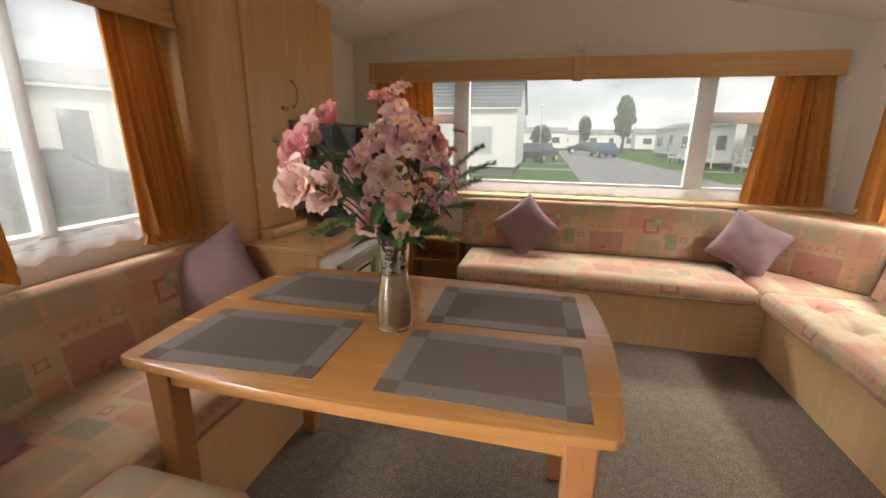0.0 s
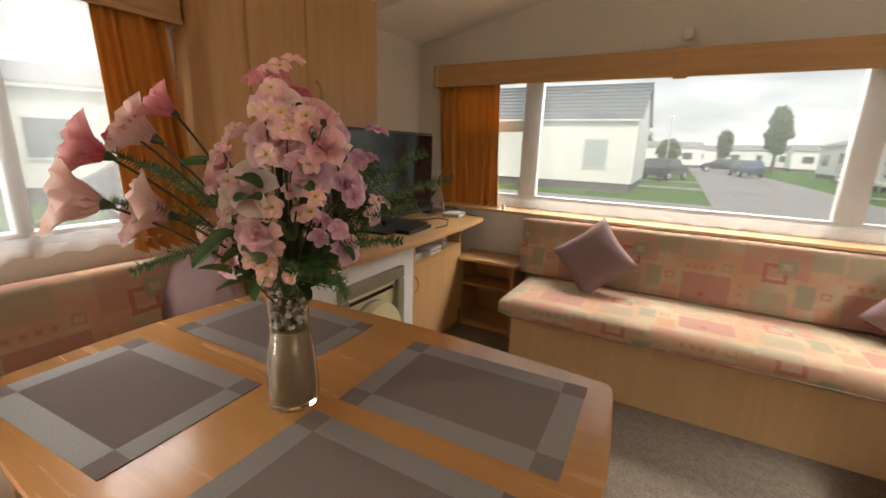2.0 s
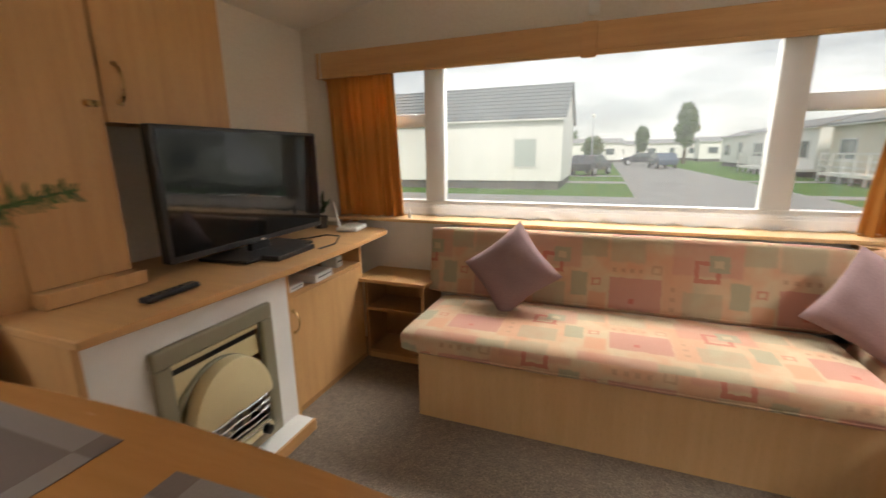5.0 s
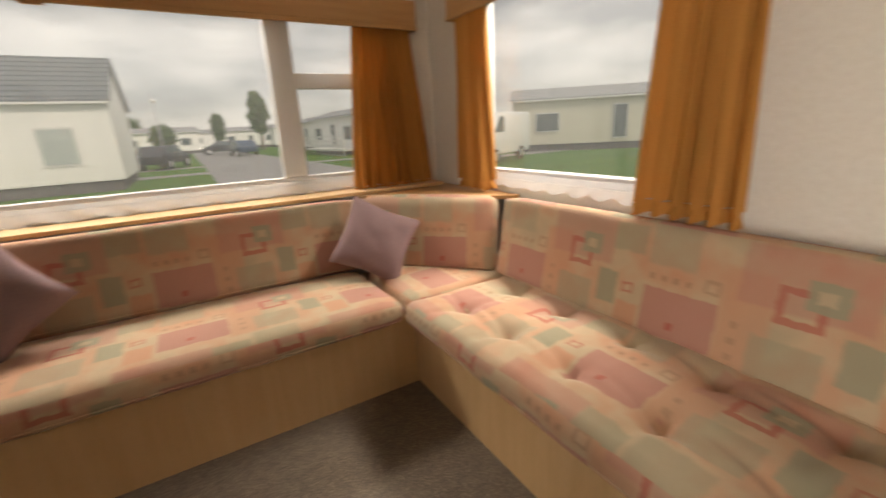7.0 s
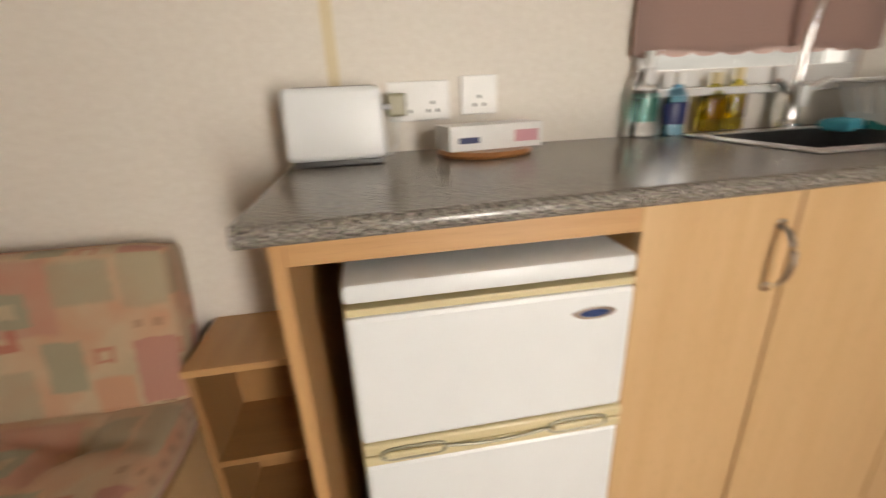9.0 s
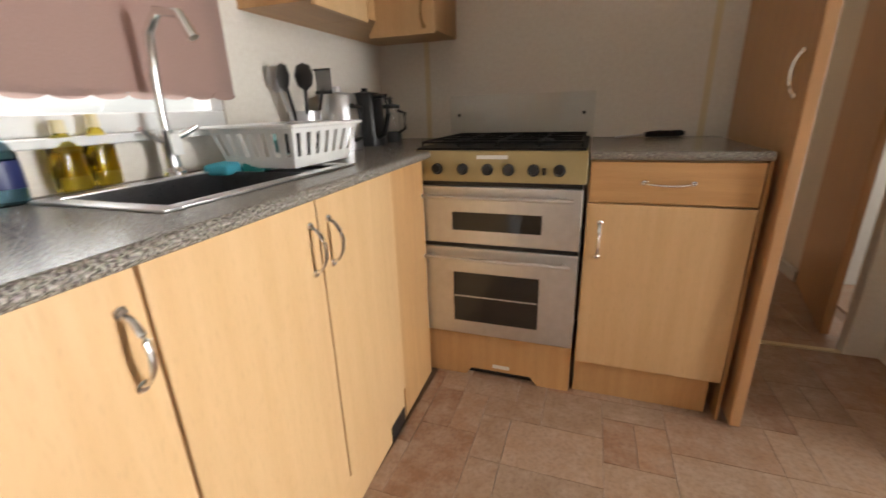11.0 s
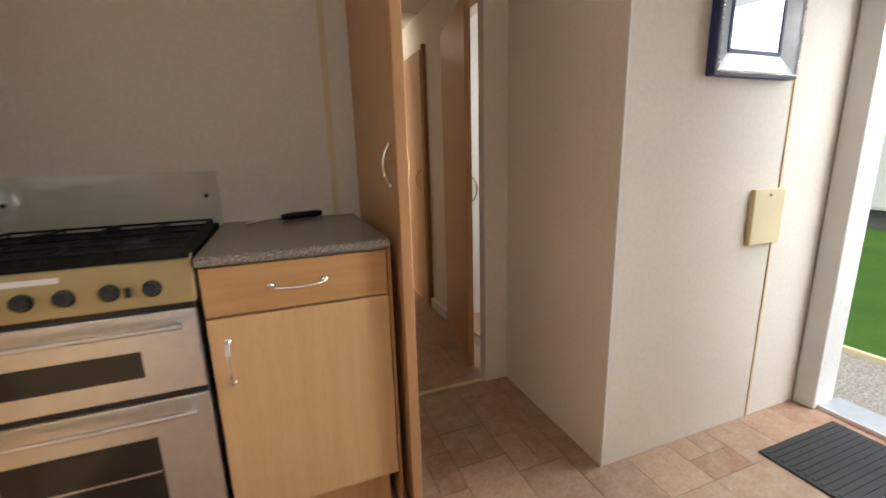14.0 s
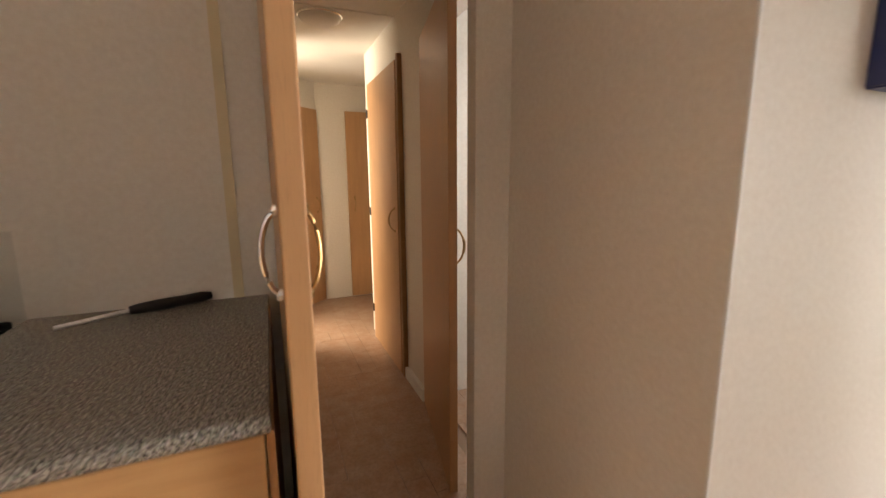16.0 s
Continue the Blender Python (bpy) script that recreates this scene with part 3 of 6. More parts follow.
def net_curtain(a, b_, z0, z1, label, material="net", seed=1.0, folds=13, depth=0.008):
    t = thing("net_curtain", label, "curtain")
    top = z0 + 0.07
    part("voile", hanging(a, b_, a, b_, top, z1, depth, folds, 110, 8, seed, 0.0006), material, t, smooth=True)
    bm = hanging(a, b_, a, b_, z0, top, depth * 0.8, folds, 220, 6, seed, 0.0012)
    A, B = Vector(a), Vector(b_)
    for v in bm.verts:
        g = (Vector(v.co.xy) - A).dot(B - A) / (B - A).length
        scallop = abs(math.sin(math.pi * g / 0.11)) ** 0.6
        v.co.z = top - (top - v.co.z) * (0.85 + 0.15 * scallop)
    part("hem", bm, "hem", t, "scalloped lace hem", smooth=True)
    return t


net_curtain((-1.0, 3.462), (1.82, 3.462), 0.808, 1.66, "sheer white voile across the wide window", "net_light", 2.0, 17)
net_curtain((2.075, 3.05), (2.075, 1.95), 0.815, 1.66, "sheer white voile across the side window", "net_light", 4.0, 9)
net_curtain((-1.305, 0.66), (-1.305, 1.66), 0.815, 1.66, "sheer white voile across the dining window", "net", 6.0, 9, 0.012)


def pelmet(name_label, a, b_, depth, facing, block=None):
    """A boxed wooden pelmet from a to b along a wall, with returns and an optional joint block."""
    t = thing("pelmet", name_label, "pelmet")
    A, B, F = Vector(a), Vector(b_), Vector(facing)
    d = (B - A).normalized()
    lo, hi = 1.62, 1.765

    def slab(p, q, n0, n1, z0, z1, bev=0.003):
        c = [p + F * n0, q + F * n0, q + F * n1, p + F * n1]
        return prism([(v.x, v.y) for v in c], z0, z1, "z", bev)
    part("fascia", slab(A, B, depth - 0.015, depth, lo, hi), "woodh", t)
    part("lower_moulding", slab(A, B, depth - 0.014, depth + 0.006, lo, lo + 0.022), "woodh", t)
    part("top_board", slab(A, B, 0.002, depth - 0.015, hi - 0.018, hi - 0.002), "woodh", t)
    part("return_board", slab(A, A + d * 0.015, 0.002, depth - 0.015, lo, hi - 0.018), "woodh", t)
    part("return_board", slab(B - d * 0.015, B, 0.002, depth - 0.015, lo, hi - 0.018), "woodh", t)
    if block is not None:
        c = A + d * block
        part("joint_block", slab(c - d * 0.035, c + d * 0.035, depth, depth + 0.012, lo - 0.012, hi + 0.002), "woodh", t)
    return t


pelmet("beech-effect pelmet over the wide window", (-1.16, YN), (1.975, YN), 0.105, (0, -1), 1.56)
pelmet("beech-effect pelmet over the side window", (XE, 1.70), (XE, 3.17), 0.085, (-1, 0))
pelmet("beech-effect pelmet over the dining window", (XW, 0.62), (XW, 1.68), 0.09, (1, 0))


def curtain(label, at, bt, ab, bb, z0, seed, folds):
    t = thing("curtain", label, "curtain", group="orange curtains")
    folds = folds * 1.5
    part("cloth", hanging(at, bt, ab, bb, z0 + 0.045, 1.66, 0.034, folds, 110, 20, seed), "orange", t, smooth=True)
    part("hem", hanging(Vector(at).lerp(Vector(ab), 0.95), Vector(bt).lerp(Vector(bb), 0.95), ab, bb, z0, z0 + 0.047, 0.034, folds, 110, 3, seed, 0.0045), "orange", t, smooth=True)


curtain("drawn-back orange curtain by the television", (-1.13, 3.435), (-0.66, 3.435), (-1.08, 3.42), (-0.61, 3.41), 0.76, 1.3, 5)
curtain("drawn-back orange curtain in the sofa corner", (1.62, 3.435), (1.94, 3.435), (1.54, 3.41), (2.03, 3.41), 0.765, 2.1, 5)
curtain("narrow orange curtain in the sofa corner", (2.055, 3.13), (2.055, 2.88), (2.045, 3.10), (2.045, 2.83), 0.80, 3.7, 3)
curtain("orange curtain at the end of the side window", (2.055, 2.02), (2.055, 1.74), (2.04, 2.07), (2.035, 1.72), 0.80, 4.4, 4)
curtain("orange curtain beside the tall cupboard", (-1.285, 1.39), (-1.285, 1.63), (-1.27, 1.42), (-1.265, 1.68), 0.785, 5.5, 4)
curtain("orange curtain at the near end of the dining window", (-1.285, 0.66), (-1.285, 0.93), (-1.265, 0.64), (-1.265, 0.99), 0.785, 6.2, 4)
structure("window_sill_north", box(-1.03, 2.05, 3.31, YN, 0.785, 0.803, 0.003), "pale", "narrow beech-effect sill shelf below the wide window", "sill")
structure("window_sill_boxing", box(-0.9, 2.05, 3.36, YN, 0.0, 0.785), "white", "white boxing below the sill", "boxing")
structure("window_sill_dining", box(XW, -1.27, 0.45, 1.69, 0.72, 0.742, 0.003), "woodh", "beech-effect ledge behind the dining bench", "sill")

# ---- lounge sofa ----
t = thing("corner_sofa_base", "L-shaped pale beech-effect built-in sofa base", "sofa base")
part("north_panel", box(-0.215, 1.498, 2.70, 2.716, 0.0, 0.335), "pale", t)
part("end_panel", box(-0.215, -0.199, 2.716, 3.36, 0.0, 0.335), "pale", t)
part("east_panel", box(1.50, 1.516, 1.19, 2.716, 0.0, 0.335), "pale", t)
part("east_end_panel", box(1.516, 2.10, 1.19, 1.206, 0.0, 0.335), "pale", t)
part("seat_board", box(-0.199, 2.10, 2.716, 3.36, 0.315, 0.333), "pale", t)
part("seat_board", box(1.516, 2.10, 1.206, 2.716, 0.315, 0.333), "pale", t)


def cushion(name, label, at, rot, size, r, wave=0.006, puff=0.008, tufts=(), cuts=14):
    t = thing(name, label, "cushion", group="sofa cushions")
    t.matrix_basis = pose(*at, *rot)
    part("cover", soft_box(*size, r, cuts, wave, puff, tufts), "fabric", t, smooth=True)
    s = size
    yy = -s[1] / 2 + 0.004
    part("piping", tube([(-s[0] / 2 + r, yy, -s[2] / 2 + r * 0.55), (0, yy, -s[2] / 2 + r * 0.55), (s[0] / 2 - r, yy, -s[2] / 2 + r * 0.55)], 0.003, 6), "fabric", t, smooth=True)
    return t


cushion("seat_cushion", "long patterned seat cushion under the wide window", (0.572, 2.90, 0.386), (0, 0, 0), (1.70, 0.56, 0.105), 0.045)
tf = [(x, y) for x in (-0.52, -0.26, 0.02, 0.28, 0.54) for y in (-0.14, 0.12)]
cushion("seat_cushion", "buttoned patterned seat cushion along the side wall", (1.725, 1.91, 0.386), (0, 0, -90), (1.45, 0.62, 0.105), 0.045, 0.014, 0.016, tf, 84)
cushion("seat_cushion", "patterned corner seat cushion", (1.745, 2.905, 0.383), (0, 0, -90), (0.53, 0.58, 0.10), 0.045)
cushion("back_cushion", "long patterned back cushion below the wide window", (0.567, 3.245, 0.60), (-12, 0, 0), (1.85, 0.115, 0.36), 0.03)
cushion("back_cushion", "patterned back cushion along the side wall", (2.01, 1.93, 0.60), (-10, 0, -90), (1.50, 0.115, 0.37), 0.03)
cushion("back_cushion", "patterned back cushion set across the sofa corner", (1.755, 3.005, 0.60), (-10, 0, -49), (0.72, 0.11, 0.37), 0.045)
structure("corner_shelf", prism([(1.5, 3.30), (2.06, 2.70), (2.10, 2.70), (2.10, 3.49), (1.5, 3.49)], 0.765, 0.784, "z", 0.002), "dark_shaded_wood", "dark triangular corner shelf behind the sofa", "shelf")


def pillow(label, at, rot, w=0.36, t=0.15, seed=0.0):
    p = tagged(new("scatter_cushion", mesh_of("scatter_cushion", pillow_mesh(w, t, seed), "mauve", True)), label, "cushion", "scatter cushions")
    p.matrix_basis = pose(*at) @ rot
    return p


def facing(yaw, lean, spin):
    return pose(0, 0, 0, 0, 0, yaw) @ pose(0, 0, 0, 90 - lean, 0, 0) @ pose(0, 0, 0, 0, 0, spin)


pillow("mauve scatter cushion standing on its corner on the sofa", (0.12, 3.07, 0.625), facing(-4, 24, 42), 0.345, 0.13, 1.0)
pillow("mauve scatter cushion leaning in the sofa corner", (1.48, 3.02, 0.605), facing(-14, 26, 62), 0.345, 0.14, 5.0)
pillow("mauve scatter cushion at the end of the dining bench", (-1.10, 1.545, 0.60), facing(18, 20, 30), 0.40, 0.16, 9.0)
pillow("mauve scatter cushion at the near end of the dining bench", (-1.08, 0.58, 0.555), facing(80, 22, 12), 0.36, 0.15, 12.0)

# ---- dining bench ----
t = thing("dining_bench_base", "pale beech-effect built-in dining bench base", "bench base")
part("front_panel", box(-0.73, -0.714, 0.30, 1.695, 0.0, 0.33), "pale", t)
part("seat_board", box(XW, -0.73, 0.30, 1.695, 0.312, 0.33), "pale", t)
part("end_panel", box(XW, -0.73, 0.284, 0.30, 0.0, 0.33), "pale", t)
cushion("seat_cushion", "patterned seat cushion on the dining bench", (-0.985, 0.995, 0.382), (0, 0, 90), (1.38, 0.58, 0.105), 0.045)
cushion("back_cushion", "patterned back cushion on the dining bench", (-1.225, 0.995, 0.585), (-9, 0, 90), (1.38, 0.11, 0.34), 0.03)
t = thing("stool", "upholstered dining stool with a pale pink top", "stool", (-0.50, 0.60, 0))
part("seat_pad", soft_box(0.36, 0.36, 0.09, 0.04, 10), "fabric", t, smooth=True).location = (0, 0, 0.435)
for sx in (-1, 1):
    for sy in (-1, 1):
        part("leg", box(sx * 0.13 - 0.018, sx * 0.13 + 0.018, sy * 0.13 - 0.018, sy * 0.13 + 0.018, 0, 0.395, 0.004), "leg", t)

# ---- dining table ----
t = thing("dining_table", "honey beech dining table with bowed edges and square legs", "table")
TX0, TX1, TY0, TY1 = -0.72, 0.41, 0.831, 1.571
pts = []
for (x0, y0), (x1, y1), bow in (((TX0, TY0), (TX1, TY0), (0, -0.03)), ((TX1, TY0), (TX1, TY1), (0.03, 0)), ((TX1, TY1), (TX0, TY1), (0, 0.03)), ((TX0, TY1), (TX0, TY0), (-0.03, 0))):
    for s in range(12):
        f = 0.014 + 0.972 * s / 11
        k_ = math.sin(math.pi * f)
        pts.append((x0 + (x1 - x0) * f + bow[0] * k_, y0 + (y1 - y0) * f + bow[1] * k_))
part("tabletop", prism(pts, 0.681, 0.705, "z", 0.005), "table", t, smooth=True)
part("apron", box(TX0 + 0.09, TX1 - 0.09, TY0 + 0.045, TY0 + 0.063, 0.615, 0.681), "table", t)
part("apron", box(TX0 + 0.09, TX1 - 0.09, TY1 - 0.063, TY1 - 0.045, 0.615, 0.681), "table", t)
part("apron", box(TX0 + 0.045, TX0 + 0.063, TY0 + 0.09, TY1 - 0.09, 0.615, 0.681), "table", t)
part("apron", box(TX1 - 0.063, TX1 - 0.045, TY0 + 0.09, TY1 - 0.09, 0.615, 0.681), "table", t)
for sx in (TX0 + 0.065, TX1 - 0.065):
    for sy in (TY0 + 0.065, TY1 - 0.065):
        b = box(sx - 0.032, sx + 0.032, sy - 0.032, sy + 0.032, 0.0, 0.681, 0.005)
        for v in b.verts:
            if v.co.z < 0.2:
                v.co.x += (sx - v.co.x) * 0.25
                v.co.y += (sy - v.co.y) * 0.25
        part("leg", b, "leg", t)


def placemat(x, y, turn):
    t = thing("placemat", "brown woven placemat with silver border strips", "placemat", (x, y, 0.7055), turn, "placemats")
    w, h, e = 0.44, 0.30, 0.048
    part("centre", box(-w / 2 + e, w / 2 - e, -h / 2 + e, h / 2 - e, 0, 0.0014), "mat", t)
    for s in (-1, 1):
        part("border_strip", box(-w / 2 + e, w / 2 - e, s * (h / 2 - e / 2) - e / 2, s * (h / 2 - e / 2) + e / 2, 0, 0.0013), "mat_edge", t)
        part("border_strip", box(s * (w / 2 - e / 2) - e / 2, s * (w / 2 - e / 2) + e / 2, -h / 2 + e, h / 2 - e, 0, 0.0013), "mat_edge", t)
        for q in (-1, 1):
            part("corner_square", box(s * (w / 2 - e / 2) - e / 2, s * (w / 2 - e / 2) + e / 2, q * (h / 2 - e / 2) - e / 2, q * (h / 2 - e / 2) + e / 2, 0, 0.0014), "mat", t)


placemat(-0.447, 1.376, 1)
placemat(-0.452, 1.003, 3)
placemat(0.138, 1.011, 0.5)
placemat(0.149, 1.368, 2)

# ---- television unit and fire ----
t = thing("tv_unit", "beech-effect television unit with a white fire surround", "cabinet")
part("top", prism([(XW, 1.70), (-0.66, 1.70), (-0.64, 2.0), (-0.62, 2.42), (-0.63, 2.9), (-0.66, 3.28), (-0.72, 3.34), (XW, 3.34)], 0.715, 0.74, "z", 0.004), "woodh", t)
part("side_panel", box(XW, -0.70, 1.702, 1.72, 0.0, 0.714), "wood", t)
part("fire_surround", wall_with_holes("y", -0.715, -0.70, 1.72, 2.46, lambda a: 0.714, [(1.91, 2.30, 0.09, 0.585)]), "white", t, "white painted fire surround")
part("divider", box(XW, -0.70, 2.46, 2.478, 0.0, 0.714), "wood", t)
part("cubby_floor", box(XW, -0.745, 2.478, 3.10, 0.565, 0.583), "woodh", t)
part("end_panel", box(XW, -0.745, 3.10, 3.118, 0.0, 0.714), "wood", t)
d = part("door", box(-0.76, -0.744, 2.485, 3.10, 0.025, 0.562, 0.002), "wood", t)
bar_handle(d, (-0.744, 2.535, 0.50), (-0.744, 2.535, 0.40), (0.032, 0, 0), "brass")
part("kick_strip", box(-0.75, -0.742, 2.478, 3.118, 0.0, 0.024), "dark_shaded_wood", t)
t = thing("hearth", "white hearth slab with a wooden edge", "hearth")
part("slab", box(-0.70, -0.612, 1.74, 2.45, 0.0, 0.05, 0.003), "white", t)
part("edging", box(-0.612, -0.60, 1.74, 2.45, 0.0, 0.052, 0.002), "woodh", t)

t = thing("gas_fire", "cream gas fire in a sage-grey frame", "fire")
for nm, bb in (("frame_top", (1.87, 2.34, 0.56, 0.62)), ("frame_bottom", (1.87, 2.34, 0.07, 0.115)), ("frame_side", (1.87, 1.925, 0.115, 0.56)), ("frame_side", (2.285, 2.34, 0.115, 0.56))):
    part(nm, box(-0.70, -0.672, bb[0], bb[1], bb[2], bb[3], 0.008), "sage", t)
part("back_box", box(-0.80, -0.79, 1.925, 2.285, 0.115, 0.56), "cream", t)
part("vent_slot", box(-0.708, -0.70, 1.935, 2.275, 0.512, 0.53), "black", t)
part("upper_panel", box(-0.79, -0.70, 1.93, 2.28, 0.43, 0.51, 0.004), "cream", t)
part("hood_rail", box(-0.70, -0.69, 1.93, 2.28, 0.535, 0.552, 0.003), "cream", t)
pts = [(2.105 + 0.168 * math.cos(a), 0.29 + 0.205 * math.sin(a)) for a in np.linspace(0, math.pi, 22)]
part("hood", prism(pts, -0.70, -0.635, "x", 0.012), "cream", t, "domed cream fire hood", True)
pts = [(2.09 + 0.185 * math.cos(a), 0.27 + 0.225 * math.sin(a)) for a in np.linspace(0.3, math.pi - 0.05, 18)]
part("hood_rim", tube([(-0.692, p, q) for p, q in pts], 0.008, 8), "sage", t, "", True)
for i in range(6):
    z = 0.16 + i * 0.028
    part("guard_bar", tube([(-0.66, 1.96 + 0.02 * s, z + 0.002 * math.sin(s)) for s in range(16)], 0.0035, 6), "chrome", t)
    part("louvre", box(-0.70, -0.66, 2.225, 2.272, z + 0.06, z + 0.066, 0.001), "chrome", t)
for i in range(4):
    part("radiant", box(-0.755, -0.735, 1.97 + i * 0.06, 2.02 + i * 0.06, 0.15, 0.30, 0.006), "pebble", t, "pale ceramic radiant")
part("lower_panel", box(-0.70, -0.66, 1.93, 2.28, 0.115, 0.145, 0.01), "cream", t)
part("knob", lathe([(0, 0), (0.02, 0), (0.018, 0.02), (0, 0.022)], 16, None, pose(-0.66, 2.235, 0.135, 0, 90, 0)), "black", t, "black control knob", True)

t = thing("tall_cupboard", "tall beech-effect cupboard with a rounded edge beside the window", "cupboard")
pts = [(XW, 1.69), (-1.13, 1.69)] + [(-1.13 + 0.08 * math.sin(a), 1.77 - 0.08 * math.cos(a)) for a in np.linspace(0.2, math.pi / 2, 7)] + [(-1.05, 2.095), (XW, 2.095)]
part("body", prism(pts, 0.742, 1.985, "z"), "wood", t, "", True)
part("door", box(-1.052, -1.036, 1.80, 2.088, 0.79, 1.95, 0.002), "wood", t)
part("hinge_knob", lathe([(0, 0), (0.012, 0), (0.010, 0.016), (0, 0.018)], 12, None, pose(-1.036, 2.045, 1.345, 0, 90, 0)), "brass", t, "", True)
part("hinge_knob", lathe([(0, 0), (0.012, 0), (0.010, 0.016), (0, 0.018)], 12, None, pose(-1.036, 2.07, 1.345, 0, 90, 0)), "brass", t, "", True)
part("plinth", box(-1.20, -0.98, 1.80, 2.10, 0.742, 0.79, 0.003), "wood", t)
t = thing("overhead_cupboard", "beech-effect overhead cupboard above the television", "cupboard")
part("body", box(XW, -1.068, 2.10, 2.60, 1.297, 1.93, 0.002), "wood", t)
d = part("door", box(-1.066, -1.048, 2.104, 2.604, 1.29, 1.935, 0.003), "wood", t)
bar_handle(d, (-1.048, 2.155, 1.48), (-1.048, 2.155, 1.355), (0.03, 0, 0), "brass")

t = thing("television", "large black flat television on a low stand", "television", (-0.955, 2.61, 0.742), 1.5)
part("bezel", box(-0.035, 0.012, -0.455, 0.455, 0.05, 0.545, 0.006), "black", t)
part("screen", box(0.0125, 0.0135, -0.438, 0.438, 0.075, 0.53), "screen", t, "dark glossy screen")
part("rear_housing", box(-0.075, -0.035, -0.30, 0.30, 0.10, 0.42, 0.02), "black", t)
part("neck", box(-0.03, 0.0, -0.06, 0.06, 0.012, 0.07, 0.004), "black", t)
part("base", prism([(-0.12, -0.24), (0.12, -0.22), (0.14, 0.0), (0.12, 0.22), (-0.12, 0.24)], 0.0, 0.013, "z", 0.004), "black", t)
part("badge", box(0.0135, 0.0145, -0.012, 0.012, 0.056, 0.064, 0.001), "chrome", t)
t = thing("soundbar_box", "slim black set-top box under the television", "set-top box", (-0.79, 2.60, 0.742), 4)
part("case", box(-0.045, 0.045, -0.13, 0.13, 0.0, 0.022, 0.003), "black", t)
t = thing("remote_control", "black remote control lying on the unit", "remote control", (-0.775, 2.03, 0.742), 3)
part("case", box(-0.02, 0.02, -0.095, 0.095, 0.0, 0.018, 0.006), "black", t)
for i in range(5):
    part("button", box(-0.006, 0.006, -0.07 + i * 0.025, -0.06 + i * 0.025, 0.018, 0.0195, 0.001), "rubber", t)
t = thing("router", "white wireless router with an aerial on the unit", "router", (-0.86, 3.22, 0.742), 10)
part("case", soft_box(0.13, 0.18, 0.028, 0.012, 6, 0), "white", t, smooth=True).location = (0, 0, 0.014)
part("aerial", tube([(-0.05, -0.06, 0.02), (-0.06, -0.07, 0.10), (-0.07, -0.08, 0.17)], 0.007, 8, 0.004), "white", t, smooth=True)
t = thing("potted_plant", "small dark artificial plant in a pot behind the television", "plant", (-1.08, 3.22, 0.742))
part("pot", lathe([(0, 0), (0.035, 0), (0.045, 0.07), (0.042, 0.07), (0.03, 0.01), (0, 0.01)], 20), "black", t, smooth=True)
bm = bmesh.new()
for i in range(40):
    a, e = random.uniform(0, 6.28), random.uniform(0.4, 1.4)
    dv = Vector((math.cos(a) * math.cos(e), math.sin(a) * math.cos(e), math.sin(e)))
    p = Vector((0, 0, 0.06)) + dv * random.uniform(0.05, 0.14)
    sd = dv.cross(Vector((0.3, 0.2, 1))).normalized() * 0.012
    bm.faces.new([bm.verts.new(q) for q in (p - dv * 0.03, p + sd, p + dv * 0.035, p - sd)])
k = Nodes("dark_leaf", 0.6)
k.color(k.ramp(k.noise(k.obj(), 30), (0.3, (0.02, 0.04, 0.015)), (0.7, (0.05, 0.09, 0.03))))
M["dark_leaf"] = k.m
part("foliage", bm, "dark_leaf", t)
t = thing("cable", "black television cable looped on the unit", "cable")
part("lead", tube([(-0.72, 2.72, 0.746), (-0.70, 2.82, 0.75), (-0.75, 2.93, 0.765), (-0.85, 2.96, 0.76), (-0.92, 2.90, 0.75), (-1.0, 2.8, 0.75)], 0.004, 6), "black", t, smooth=True)
for lab, at, sz, mt in (("white game console in the open shelf", (-0.83, 2.75, 0.583), (0.2, 0.16, 0.042), "white"), ("white hub in the open shelf", (-0.82, 2.57, 0.583), (0.15, 0.11, 0.03), "white"), ("small white box in the open shelf", (-0.84, 2.97, 0.583), (0.1, 0.06, 0.06), "white")):
    t = thing("media_box", lab, "media box", at, 6)
    part("case", box(-sz[0] / 2, sz[0] / 2, -sz[1] / 2, sz[1] / 2, 0, sz[2], 0.008), mt, t)
    part("front_slot", box(sz[0] / 2, sz[0] / 2 + 0.001, -sz[1] * 0.35, sz[1] * 0.35, sz[2] * 0.5, sz[2] * 0.62), "black", t)
t = thing("step_shelf", "low open beech-effect corner shelf beside the sofa", "shelf")
part("top", box(-0.775, -0.335, 3.075, 3.355, 0.475, 0.495, 0.003), "woodh", t)
# shelf insides take the darker beech, with the recess shade in its colour
part("side_panel", box(-0.37, -0.352, 3.09, 3.35, 0.0, 0.475), "dark_shaded_wood", t)
part("side_panel", box(-0.74, -0.722, 3.125, 3.35, 0.0, 0.475), "dark_shaded_wood", t)
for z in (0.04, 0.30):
    part("shelf", box(-0.722, -0.37, 3.11, 3.35, z, z + 0.016), "dark_shaded_wood", t)
part("back_panel", box(-0.722, -0.37, 3.345, 3.355, 0.0, 0.475), "dark_shaded_wood", t)
part("kick_board", box(-0.722, -0.37, 3.12, 3.13, 0.0, 0.04), "wood", t)
structure("boxing_corner", box(-1.34, -0.9, 3.345, YN, 0.0, 0.76), "wall", "wallboard boxing below the window", "boxing")
t = thing("wall_sensor", "small white sensor box above the pelmet", "sensor", (0.41, YN, 1.855))
part("case", box(-0.025, 0.025, -0.03, -0.001, -0.035, 0.03, 0.006), "white", t)
t = thing("pull_cord", "white blind pull cord by the curtain", "cord")
